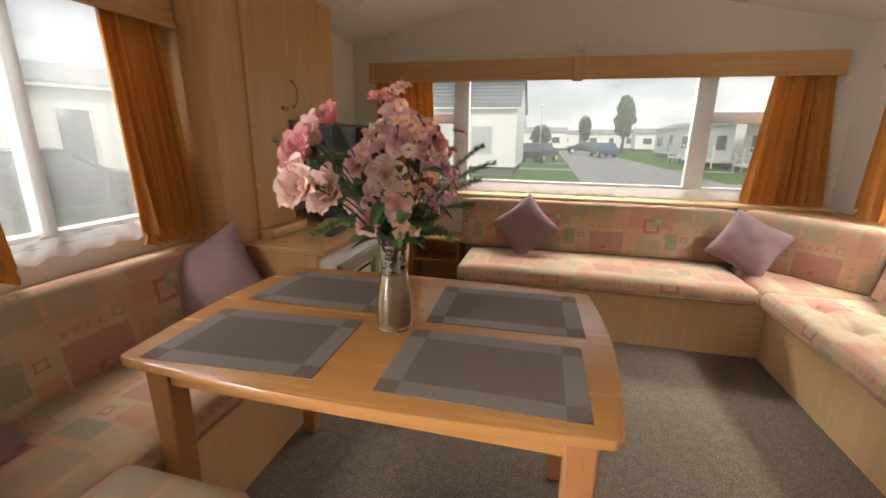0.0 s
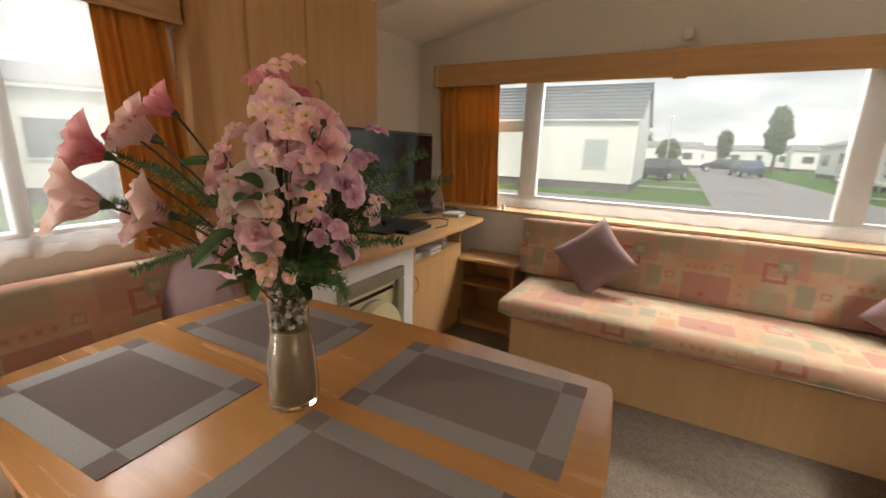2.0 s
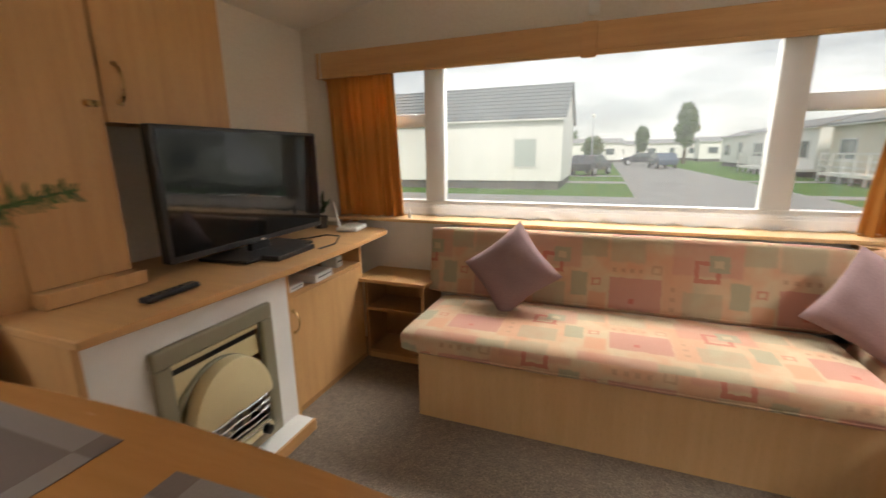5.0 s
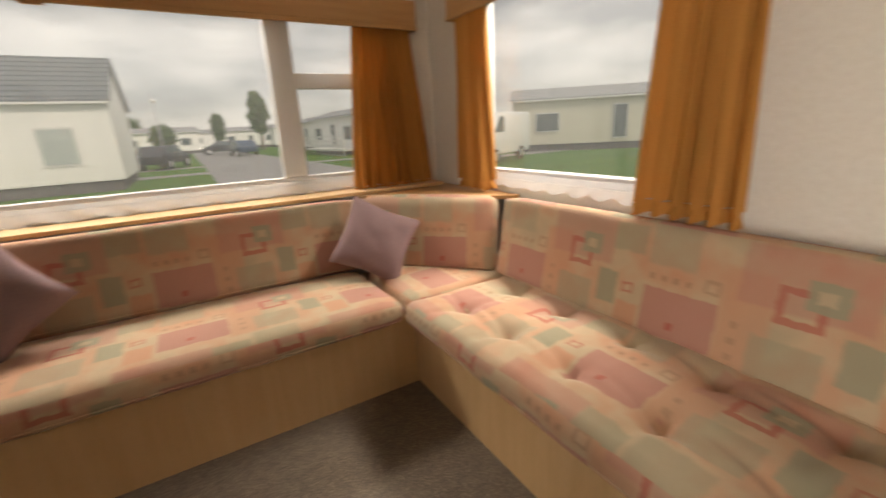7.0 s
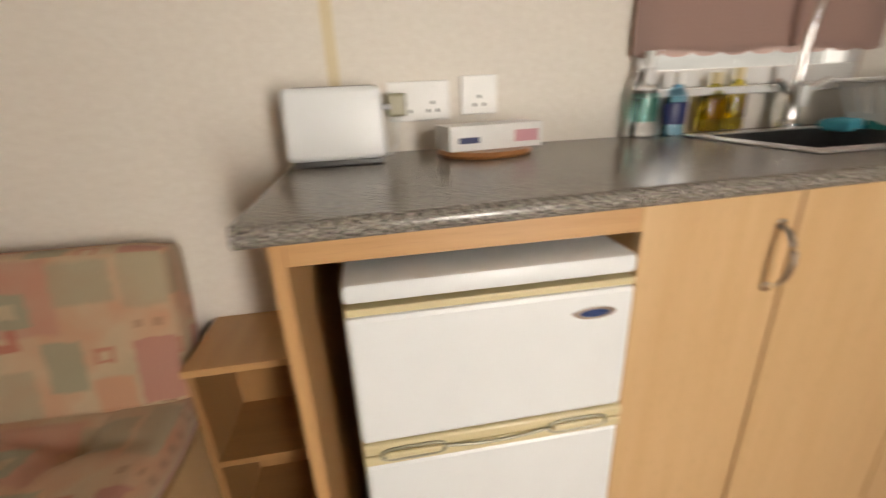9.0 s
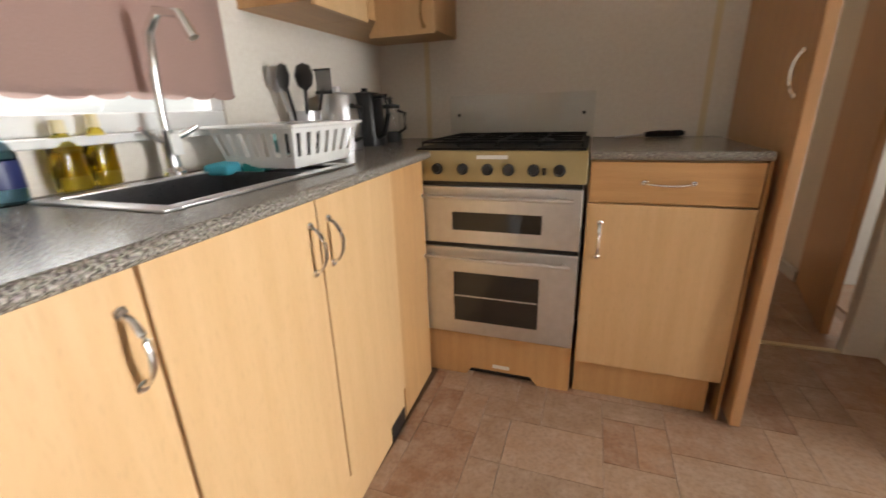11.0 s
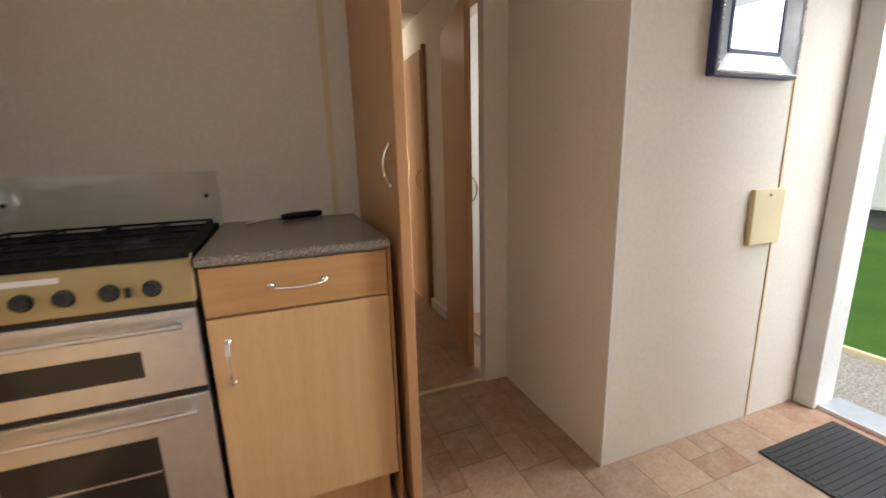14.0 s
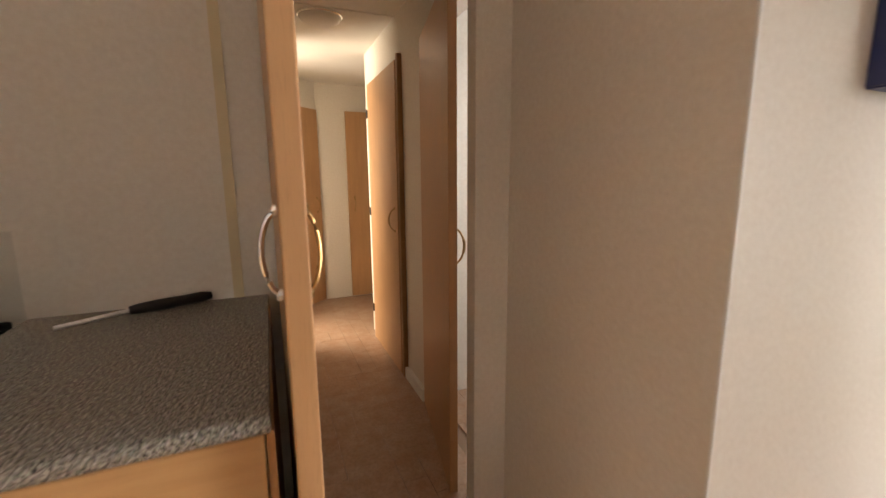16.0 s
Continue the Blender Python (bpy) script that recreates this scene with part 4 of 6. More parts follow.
part("cord", tube([(-1.12, 3.385, 1.76), (-1.122, 3.38, 1.68), (-1.118, 3.385, 1.5)], 0.002, 6), "white", t)
t = thing("figurine", "tiny white ornament on the window sill", "ornament", (-0.55, 3.36, 0.803))
part("body", lathe([(0, 0), (0.014, 0), (0.011, 0.02), (0.006, 0.04), (0.004, 0.055), (0, 0.056)], 12), "white", t, smooth=True)

# ---- vase and flowers ----
VX, VY = -0.142, 1.165
t = thing("vase", "waisted clear glass vase filled with sand and pebbles", "vase", (VX, VY, 0.7055))
prof = [(0.047, 0.0), (0.049, 0.03), (0.048, 0.08), (0.043, 0.12), (0.037, 0.155), (0.036, 0.18), (0.040, 0.22), (0.043, 0.265)]
part("glass", lathe([(0, 0)] + prof + [(r - 0.003, z) for r, z in prof[::-1][:-1]] + [(0.044, 0.010), (0, 0.010)], 36), "glass", t, "", True)
part("sand", lathe([(0, 0.0105)] + [(0.0435, 0.011)] + [(r - 0.0036, z) for r, z in prof[1:5]] + [(0, 0.160)], 32), "sand", t, "beige sand filling", True)
bm = bmesh.new()
for i in range(260):
    a, rr = random.uniform(0, 6.28), 0.031 * random.random() ** 0.25
    z = random.uniform(0.162, 0.252)
    s = random.uniform(0.0045, 0.0085)
    b = bmesh.new()
    bmesh.ops.create_icosphere(b, subdivisions=1, radius=s)
    merge(bm, b, pose(rr * math.cos(a), rr * math.sin(a), z, random.uniform(0, 180), random.uniform(0, 180), 0) @ Matrix.Diagonal((1, 0.8, 0.55, 1)))
k = Nodes("pebble_mix", 0.5)
k.color(k.ramp(k.t.nodes.new("ShaderNodeNewGeometry").outputs["Random Per Island"], (0.0, (0.035, 0.025, 0.02)), (0.35, (0.16, 0.11, 0.08)), (0.6, (0.42, 0.34, 0.25)), (0.9, (0.72, 0.68, 0.6))))
M["pebble_mix"] = k.m
part("pebbles", bm, "pebble_mix", t, "mixed small pebbles")


def petal_material(name, base, body, rim, size):
    """Dyed cloth petal: base, body and rim colours along its length, faint veins, lit through."""
    k = Nodes(name, 0.75, 0, 0.2)
    v = k.obj()
    ln = k.n("ShaderNodeVectorMath", **{})
    ln.operation = "LENGTH"
    k.put(ln.inputs[0], v)
    r = k.rand()
    f = k.noise(v, 90, 3)
    d = k.math("ADD", k.math("DIVIDE", ln.outputs["Value"], size), k.math("MULTIPLY", k.math("SUBTRACT", f, 0.5), 0.5))
    col = k.ramp(d, (0.1, base), (0.45, body), (0.95, rim))
    col = k.mix(k.math("MULTIPLY", r, 0.45), col, tuple(min(1, x * 1.12 + 0.04) for x in rim))
    k.color(col)
    tl = k.n("ShaderNodeBsdfTranslucent", Color=col)
    mx = k.n("ShaderNodeMixShader", Fac=0.32)
    k.t.links.new(k.b.outputs[0], mx.inputs[1])
    k.t.links.new(tl.outputs[0], mx.inputs[2])
    k.t.links.new(mx.outputs[0], k.out.inputs["Surface"])
    return k.m


M["pink"] = petal_material("pink_petal", (0.80, 0.25, 0.30), (0.90, 0.47, 0.50), (0.95, 0.72, 0.71), 0.055)
M["rose"] = petal_material("rose_petal", (0.50, 0.06, 0.10), (0.72, 0.20, 0.25), (0.84, 0.44, 0.45), 0.055)
M["blush"] = petal_material("blush_petal", (0.84, 0.46, 0.46), (0.93, 0.70, 0.68), (0.96, 0.87, 0.82), 0.06)
M["mauve_petal"] = petal_material("mauve_petal", (0.50, 0.15, 0.34), (0.76, 0.42, 0.58), (0.90, 0.68, 0.76), 0.045)
M["dusky"] = petal_material("dusky_rose_petal", (0.50, 0.18, 0.19), (0.72, 0.40, 0.38), (0.88, 0.68, 0.60), 0.08)
M["peach"] = petal_material("peach_blossom", (0.86, 0.70, 0.24), (0.95, 0.73, 0.66), (0.92, 0.48, 0.46), 0.024)
M["blossom"] = petal_material("pink_blossom", (0.82, 0.68, 0.36), (0.95, 0.76, 0.74), (0.92, 0.50, 0.55), 0.024)
M["yellow"] = plain("flower_centre", (0.62, 0.42, 0.06), 0.7)
k = Nodes("green_leaf", 0.5)
k.color(k.ramp(k.noise(k.obj(), 25, 4), (0.3, (0.03, 0.075, 0.02)), (0.7, (0.10, 0.19, 0.05))))
M["leaf"] = k.m
M["stem"] = plain("stem_green", (0.055, 0.07, 0.025), 0.6, 0, 0.15)


def petal_grid(bm, m, length, width, cup, curl, ruffle, seed):
    """One curved petal with a frilled rim."""
    n, w = 6, 5
    rows = []
    for i in range(n + 1):
        f = i / n
        wid = width * math.sin(math.pi * min(1, 0.06 + f * 0.76)) ** 0.62
        row = []
        for j in range(w):
            g = j / (w - 1) * 2 - 1
            z = cup * (g * g) * wid + curl * length * f * f + ruffle * f * f * math.sin(g * 7 + seed) * length * 0.12
            row.append(bm.verts.new(m @ Vector((g * wid / 2, f * length * (1 - 0.12 * g * g), z))))
        rows.append(row)
    for a, c in zip(rows, rows[1:]):
        for j in range(w - 1):
            bm.faces.new((a[j], a[j + 1], c[j + 1], c[j]))


def flower(parent, at, way, size, material, layers, petals, openness, ruffle=1.0, centre=True):
    """A cloth flower: rings of petals round an axis."""
    ax = Vector(way).normalized().to_track_quat("Z", "Y").to_matrix().to_4x4()
    bm = bmesh.new()
    for L in range(layers):
        s = size * (1 - 0.22 * L)
        tilt = 90 - openness * (1 - 0.3 * L)
        for i in range(petals):
            m = pose(0, 0, 0, 0, 0, 360 * i / petals + L * 37 + random.uniform(-9, 9)) @ pose(0, 0, 0, tilt + random.uniform(-8, 8), 0, 0)
            petal_grid(bm, m, s, s * (2.9 / petals + 0.42), 0.35, -0.22 + 0.1 * L, ruffle, i * 1.7 + L)
    ob = part("flower", bm, material, parent, "", True)
    ob.matrix_basis = Matrix.Translation(at) @ ax
    if centre:
        c = lathe([(0, 0), (size * 0.13, 0.001), (size * 0.1, size * 0.12), (0, size * 0.15)], 10)
        part("flower_centre", c, "yellow", ob, "", True)
    else:
        c = lathe([(0, -size * 0.2), (size * 0.07, -size * 0.12), (size * 0.13, size * 0.06), (size * 0.09, size * 0.05), (0, 0)], 10)
        part("calyx", c, "stem", ob, "", True)
    return ob


bq = thing("bouquet", "artificial bouquet of pink flowers with fern sprigs in a glass vase", "flowers", (VX, VY, 0.90))


def stem_to(p, r=0.0022):
    p = Vector(p)
    mid = Vector((p.x * 0.35, p.y * 0.35, p.z * 0.62))
    pts = [Vector((p.x * 0.04, p.y * 0.04, -0.01)).lerp(mid, f).lerp(mid.lerp(p, f), f) for f in np.linspace(0, 1, 9)]
    part("stem", tube(pts, r, 6), "stem", bq, "", True)
    return (pts[-1] - pts[-2]).normalized()


random.seed(11)
# large drooping blooms towards the bench
for p, s, mt in (((-0.085, -0.235, 0.215), 0.078, "dusky"), ((-0.10, -0.215, 0.28), 0.066, "rose"), ((-0.07, -0.155, 0.19), 0.078, "dusky"), ((-0.115, -0.14, 0.305), 0.07, "dusky"), ((-0.09, -0.12, 0.345), 0.05, "rose")):
    w = stem_to(p)
    flower(bq, p, (w.x * 1.0, w.y, w.z * 0.5), s, mt, 3, 7, 36, 0.8, False)
# big open heads in the middle
for p, s, mt in (((-0.02, 0.02, 0.325), 0.058, "blush"), ((0.03, -0.03, 0.30), 0.06, "pink"), ((-0.06, -0.06, 0.25), 0.055, "pink"), ((0.05, 0.04, 0.345), 0.052, "pink"), ((0.01, -0.07, 0.225), 0.058, "blush"), ((0.09, -0.02, 0.26), 0.05, "mauve_petal"), ((-0.01, 0.05, 0.385), 0.04, "rose"), ((-0.05, 0.06, 0.28), 0.055, "pink"), ((0.07, 0.07, 0.28), 0.055, "blush"), ((0.12, 0.03, 0.235), 0.045, "mauve_petal"), ((-0.09, 0.01, 0.23), 0.05, "blush"), ((0.04, -0.08, 0.16), 0.045, "pink"), ((-0.03, -0.085, 0.11), 0.04, "pink"), ((0.12, 0.02, 0.13), 0.036, "mauve_petal"), ((0.02, -0.02, 0.36), 0.05, "blush"), ((0.11, -0.01, 0.30), 0.046, "pink")):
    w = stem_to(p)
    flower(bq, p, (w.x * 1.6 + 0.15, w.y * 1.6 - 0.35, w.z * 0.6), s * 0.92, mt, 4, 5, 66, 1.0, False)
# sprays of small five-petalled blossom
for cx, cy, cz, n, mt in ((0.04, -0.06, 0.365, 6, "peach"), (0.08, -0.05, 0.32, 6, "peach"), (0.085, -0.06, 0.26, 5, "blossom"), (0.06, -0.085, 0.12, 6, "peach"), (0.09, -0.05, 0.20, 4, "peach"), (-0.05, -0.08, 0.30, 5, "blossom"), (-0.05, -0.09, 0.15, 4, "blossom"), (0.02, 0.0, 0.405, 5, "peach"), (0.14, -0.01, 0.19, 4, "mauve_petal"), (0.13, 0.05, 0.31, 4, "mauve_petal"), (0.02, 0.09, 0.30, 6, "blossom"), (-0.08, 0.08, 0.22, 5, "blossom"), (0.12, 0.08, 0.20, 5, "blossom"), (0.0, -0.10, 0.22, 4, "blossom")):
    stem_to((cx, cy, cz), 0.0016)
    for i in range(n):
        p = (cx + random.uniform(-0.032, 0.032), cy + random.uniform(-0.03, 0.03), cz + random.uniform(-0.036, 0.036))
        flower(bq, p, (p[0] * 2 + 0.1 + random.gauss(0, 0.12), p[1] * 2 - 0.12 + random.gauss(0, 0.12), 0.10 + random.random() * 0.15), random.uniform(0.016, 0.022), mt, 1, 5, 84, 0.35, True)
# full frilled carnation heads
for p, s in (((-0.02, 0.0, 0.40), 0.042), ((-0.13, -0.17, 0.315), 0.036)):
    w = stem_to(p)
    flower(bq, p, (w.x + 0.2, w.y - 0.2, w.z), s, "rose", 4, 7, 62, 2.2, False)


def fern(base, tip, n=22, length=0.062, sag=0.03):
    """A feathery asparagus-fern sprig."""
    a, b_ = Vector(base), Vector(tip)
    pts = [a.lerp(b_, f) + Vector((0, 0, -sag * f * f + sag * 0.8 * math.sin(math.pi * f))) for f in np.linspace(0, 1, 12)]
    bm = tube(pts, 0.002, 5, 0.001)
    for i in range(2, n):
        f = i / n
        j = min(int(f * 11), 10)
        c = pts[j].lerp(pts[j + 1], f * 11 - j)
        d = (pts[j + 1] - pts[j]).normalized()
        sd = d.cross(Vector((0.2, 0.5, 1))).normalized()
        for s in (-1, 1):
            L = length * (1.1 - f) * random.uniform(0.7, 1.15)
            e = c + (sd * s * 0.8 + d * 0.7 + Vector((0, 0, random.uniform(-0.3, 0.3)))).normalized() * L
            tube([c, c.lerp(e, 0.5), e], 0.0012, 4, 0.0008, bm)
            for q in range(2, 7, 2):
                g = c.lerp(e, q / 7)
                for u in (-1, 1):
                    h = g + (e - c).normalized() * 0.006 + (sd.cross(d) * u + sd * 0.3 * u).normalized() * 0.008
                    tube([g, h], 0.001, 3, 0.0006, bm)
    part("fern_sprig", bm, "leaf", bq)


for a, b_ in (((-0.04, 0, 0.1), (-0.17, -0.24, 0.34)), ((-0.03, -0.02, 0.1), (-0.10, -0.27, 0.25)), ((0.05, 0.03, 0.1), (0.24, 0.20, 0.28)), ((-0.03, 0.02, 0.08), (-0.21, -0.11, 0.29)), ((-0.03, -0.02, 0.08), (-0.12, -0.2, 0.13)), ((0.05, 0, 0.08), (0.21, 0.15, 0.33)), ((0.05, 0.02, 0.06), (0.21, 0.12, 0.24)), ((0.05, -0.02, 0.06), (0.2, 0.09, 0.17)), ((0.05, 0, 0.05), (0.17, -0.03, 0.10)), ((0, 0.04, 0.1), (-0.10, 0.14, 0.36)), ((0.03, 0.03, 0.1), (0.10, 0.14, 0.30)), ((0.0, -0.03, 0.04), (0.12, -0.06, 0.13))):
    fern(a, b_)
for i in range(84):
    a = random.uniform(0, 6.28)
    rr, z = (random.uniform(0.015, 0.05), random.uniform(0.055, 0.11)) if i % 2 else (random.uniform(0.02, 0.11), random.uniform(0.08, 0.27))
    bm = bmesh.new()
    petal_grid(bm, Matrix.Identity(4), random.uniform(0.05, 0.085), random.uniform(0.022, 0.035), 0.4, -0.2, 0.2, i)
    ob = part("leaf", bm, "leaf", bq, "", True)
    ob.matrix_basis = pose(rr * math.cos(a), rr * math.sin(a), z, random.uniform(-20, 50), random.uniform(-30, 30), math.degrees(a) - 90)
for p in ((0.11, -0.03, 0.335), (0.125, -0.02, 0.335), (0.12, -0.035, 0.315), (0.075, -0.02, 0.36)):
    part("bud", lathe([(0, -0.006), (0.006, 0), (0.004, 0.008), (0, 0.009)], 10), "stem", bq, "", True).matrix_basis = pose(*p)
    stem_to(p, 0.001)

# ---- kitchen ----
XF = 1.585
t = thing("worktop", "speckled grey granite-effect laminate worktop with a sink cut-out", "worktop")
SK = (1.70, 2.02, -0.62, -0.06)
bm = bmesh.new()
for x0, x1, y0, y1 in ((SK[1], XE, -1.03, 0.885), (SK[0], SK[1], SK[3], 0.885), (SK[0], SK[1], -1.03, SK[2]), (1.69, XE, YS, -1.03)):
    box(x0, x1, y0, y1, 0.909, 0.937, 0, bm)
merge(bm, prism([(1.55, 0.885), (SK[0], 0.885), (SK[0], -1.03), (1.625, -1.03)], 0.909, 0.937))
bmesh.ops.remove_doubles(bm, verts=bm.verts, dist=1e-5)
part("slab", bm, "granite", t)
part("front_edge", tube([(1.551, 0.884, 0.923), (1.5885, -0.075, 0.923), (1.626, -1.03, 0.923)], 0.014, 12), "granite", t, smooth=True)
t = thing("worktop", "short speckled granite-effect worktop beside the cooker", "worktop")
part("slab", box(0.565, 1.062, YS, -1.035, 0.909, 0.937, 0.002), "granite", t)
part("front_edge", tube([(0.566, -1.036, 0.923), (0.8, -1.036, 0.923), (1.061, -1.036, 0.923)], 0.014, 12), "granite", t, smooth=True)
t = thing("fridge_housing", "beech-effect end panel and rail around the fridge", "housing")
part("end_panel", box(XF - 0.005, XE, 0.838, 0.858, 0.0, 0.909, 0.001), "wood", t)
part("top_rail", box(XF, XF + 0.016, 0.345, 0.838, 0.868, 0.909, 0.001), "woodh", t)
part("inner_panel", box(XF + 0.024, XE, 0.327, 0.345, 0.0, 0.909), "wood", t)
part("back_panel", box(2.07, 2.075, 0.345, 0.838, 0.0, 0.832), "dark_shaded_wood", t)

t = thing("fridge", "small white fridge freezer with cream handles", "fridge")
F0, F1 = 0.368, 0.776
part("body", box(1.60, 2.05, F0 + 0.01, F1 - 0.01, 0.015, 0.84, 0.004), "fridge", t)
part("lid", box(1.555, 2.05, F0, F1, 0.818, 0.848, 0.009), "fridge", t, "white domed lid", True)
d = part("freezer_door", box(1.555, 1.598, F0, F1, 0.59, 0.80, 0.008), "fridge", t)
part("trim_strip", box(1.556, 1.60, F0 + 0.002, F1 - 0.002, 0.801, 0.812, 0.002), "cream", t, "cream trim strip")
d2 = part("fridge_door", box(1.555, 1.598, F0, F1, 0.04, 0.55, 0.008), "fridge", t)
for dd, z0, z1, sg in ((d, 0.57, 0.59, -1), (d2, 0.55, 0.568, 1)):
    part("handle_trim", box(1.552, 1.598, F0, F1, z0, z1, 0.004), "cream", dd, "cream moulded handle trim")
# thin sage tubes laid on the trim draw the shadow lines of the grips
for yc in (F0 + 0.075, F1 - 0.075):
    loop = [(1.5505, yc + 0.048 * math.copysign(abs(math.cos(a)) ** 0.5, math.cos(a)), 0.5705 + 0.0105 * math.copysign(abs(math.sin(a)) ** 0.7, math.sin(a))) for a in np.linspace(0, 2 * math.pi, 33)]
    part("handle_recess", tube(loop, 0.0024, 6), "sage", d, "sage line drawn for the shadow round the moulded grip", True)
    part("grip", box(1.546, 1.553, yc - 0.042, yc + 0.042, 0.5645, 0.5765, 0.003), "cream", d)
yy = np.linspace(F0 + 0.123, F1 - 0.123, 13)
part("handle_groove", tube([(1.5505, y, 0.5705 - 0.007 * math.sin(math.pi * q / 12)) for q, y in enumerate(yy)], 0.0024, 6), "sage", d, "", True)
k = Nodes("blue_badge", 0.3)
k.color((0.02, 0.05, 0.16))
M["blue"] = k.m
part("badge_plate", lathe([(0, 0), (0.034, 0), (0.032, 0.003), (0, 0.003)], 24, None, pose(1.555, 0.43, 0.765, 0, -90, 0) @ Matrix.Diagonal((0.3, 1, 1, 1))), "chrome", t, "oval silver badge", True)
part("badge", lathe([(0, 0.003), (0.022, 0.003), (0.02, 0.0045), (0, 0.0045)], 24, None, pose(1.555, 0.43, 0.765, 0, -90, 0) @ Matrix.Diagonal((0.26, 1, 1, 1))), "blue", t, "plain blue oval", True)
part("foot", box(1.62, 1.66, F0 + 0.03, F0 + 0.07, 0, 0.016), "black", t)
part("foot", box(1.62, 1.66, F1 - 0.07, F1 - 0.03, 0, 0.016), "black", t)

t = thing("sink_cabinet", "beech-effect sink base cabinet with three doors", "cabinet")
t.matrix_basis = Matrix.Translation((XF, 0.33, 0)) @ pose(0, 0, 0, 0, 0, 2.2) @ Matrix.Translation((-XF, -0.33, 0))
part("carcass", box(XF + 0.018, 2.04, -1.0, 0.325, 0.10, 0.765), "pale", t)
part("top_rail", box(XF + 0.018, XF + 0.034, -1.0, 0.325, 0.765, 0.908), "pale", t)
for y0, y1, hy in ((0.078, 0.35, 0.11), (-0.322, 0.072, -0.292), (-0.725, -0.328, -0.362)):
    d = part("door", box(XF, XF + 0.017, y0, y1, 0.135, 0.905, 0.0025), "pale", t)
    bar_handle(d, (XF, hy, 0.855), (XF, hy, 0.748), (-0.035, 0, 0))
part("corner_post", box(XF + 0.005, XF + 0.11, -1.02, -0.732, 0.0, 0.908, 0.002), "wood", t)
part("plinth", box(XF + 0.006, XF + 0.02, -0.722, 0.325, 0.0, 0.13), "pale", t)
# black plate on the plinth, drawn for the dark of its notch
part("plinth_notch", box(XF + 0.003, XF + 0.006, -0.71, -0.60, 0.0, 0.06), "black", t, "black patch for the shade in the plinth's notch")

k = Nodes("black_hob_enamel", 0.55, 0, 0.12)
k.color(k.ramp(k.noise(k.obj(), 40, 4), (0.3, (0.008, 0.008, 0.008)), (0.7, (0.016, 0.015, 0.014))))
M["hob"] = k.m
t = thing("cooker", "stainless gas cooker with a champagne control panel", "cooker")
CX0, CX1, CF = 1.072, 1.675, -1.035
part("body", box(CX0 + 0.005, CX1 - 0.005, YS + 0.02, CF - 0.02, 0.12, 0.925, 0.003), "steel", t)
part("hob", box(CX0, CX1, YS + 0.03, CF - 0.005, 0.922, 0.945, 0.006), "hob", t, "black enamel hob")
part("control_panel", prism([(CF - 0.03, 0.945), (CF + 0.002, 0.935), (CF + 0.018, 0.83), (CF - 0.03, 0.83)], CX0 - 0.005, CX1 + 0.005, "x", 0.003), "gold", t, "champagne control panel")
for i, x in enumerate((1.155, 1.24, 1.325, 1.40, 1.49, 1.585)):
    m = pose(x, CF + 0.010, 0.873, -78, 0, 0)
    kb = part("knob", lathe([(0, 0), (0.021, 0), (0.02, 0.006), (0.0165, 0.008), (0.015, 0.024), (0, 0.026)], 20, None, m), "black", t, "", True)
part("switch", box(1.205 - 0.006, 1.205 + 0.006, CF + 0.005, CF + 0.017, 0.858, 0.882, 0.001), "black", t)
part("maker_plate", box(1.33, 1.44, CF - 0.006, CF + 0.006, 0.908, 0.922, 0.001), "white", t, "plain pale maker's plate")
for nm, z0, z1, w0, w1 in (("grill_door", 0.592, 0.81, 0.645, 0.715), ("oven_door", 0.205, 0.575, 0.265, 0.475)):
    d = part(nm, box(CX0 + 0.002, CX1 - 0.002, CF - 0.02, CF + 0.004, z0, z1, 0.004), "steel", t)
    part("window", box(1.205, 1.535, CF + 0.004, CF + 0.0055, w0, w1, 0.0006), "dark_glass", d, "smoked glass window")
    part("handle_bar", tube([(CX0 + 0.03, CF + 0.035, z1 - 0.035), (1.37, CF + 0.037, z1 - 0.035), (CX1 - 0.03, CF + 0.035, z1 - 0.035)], 0.007, 10), "steel", d, "", True)
    for x in (CX0 + 0.05, CX1 - 0.05):
        part("handle_post", tube([(x, CF, z1 - 0.035), (x, CF + 0.036, z1 - 0.035)], 0.006, 8), "steel", d, "", True)
    if nm == "oven_door":
        part("rack_line", box(1.21, 1.53, CF + 0.0055, CF + 0.006, 0.372, 0.377), "steel", d)
part("gap_strip", box(CX0 + 0.004, CX1 - 0.004, CF - 0.01, CF - 0.004, 0.573, 0.594), "black", t)
part("gap_strip", box(CX0 + 0.004, CX1 - 0.004, CF - 0.01, CF - 0.003, 0.812, 0.832), "black", t)
for bx in (1.22, 1.53):
    for by in (-1.2, -1.48):
        b = lathe([(0, 0.945), (0.045, 0.945), (0.045, 0.953), (0.03, 0.957), (0.028, 0.965), (0, 0.967)], 20, None, pose(bx, by, 0))
        part("burner", b, "rubber", t, "", True)
for gx0, gx1 in ((1.09, 1.37), (1.38, 1.66)):
    g = bmesh.new()
    for q in range(5):
        y = -1.58 + q * 0.125
        tube([(gx0, y, 0.962), (gx1, y, 0.962)], 0.0045, 6, None, g)
    for x in (gx0, (gx0 + gx1) / 2, gx1):
        tube([(x, -1.58, 0.947), (x, -1.58, 0.962), (x, -1.08, 0.962), (x, -1.08, 0.947)], 0.0045, 6, None, g)
    part("pan_support", g, "hob", t, "black wire pan support", True)
t = thing("cooker_plinth", "beech-effect plinth below the cooker with a cut-out", "plinth")
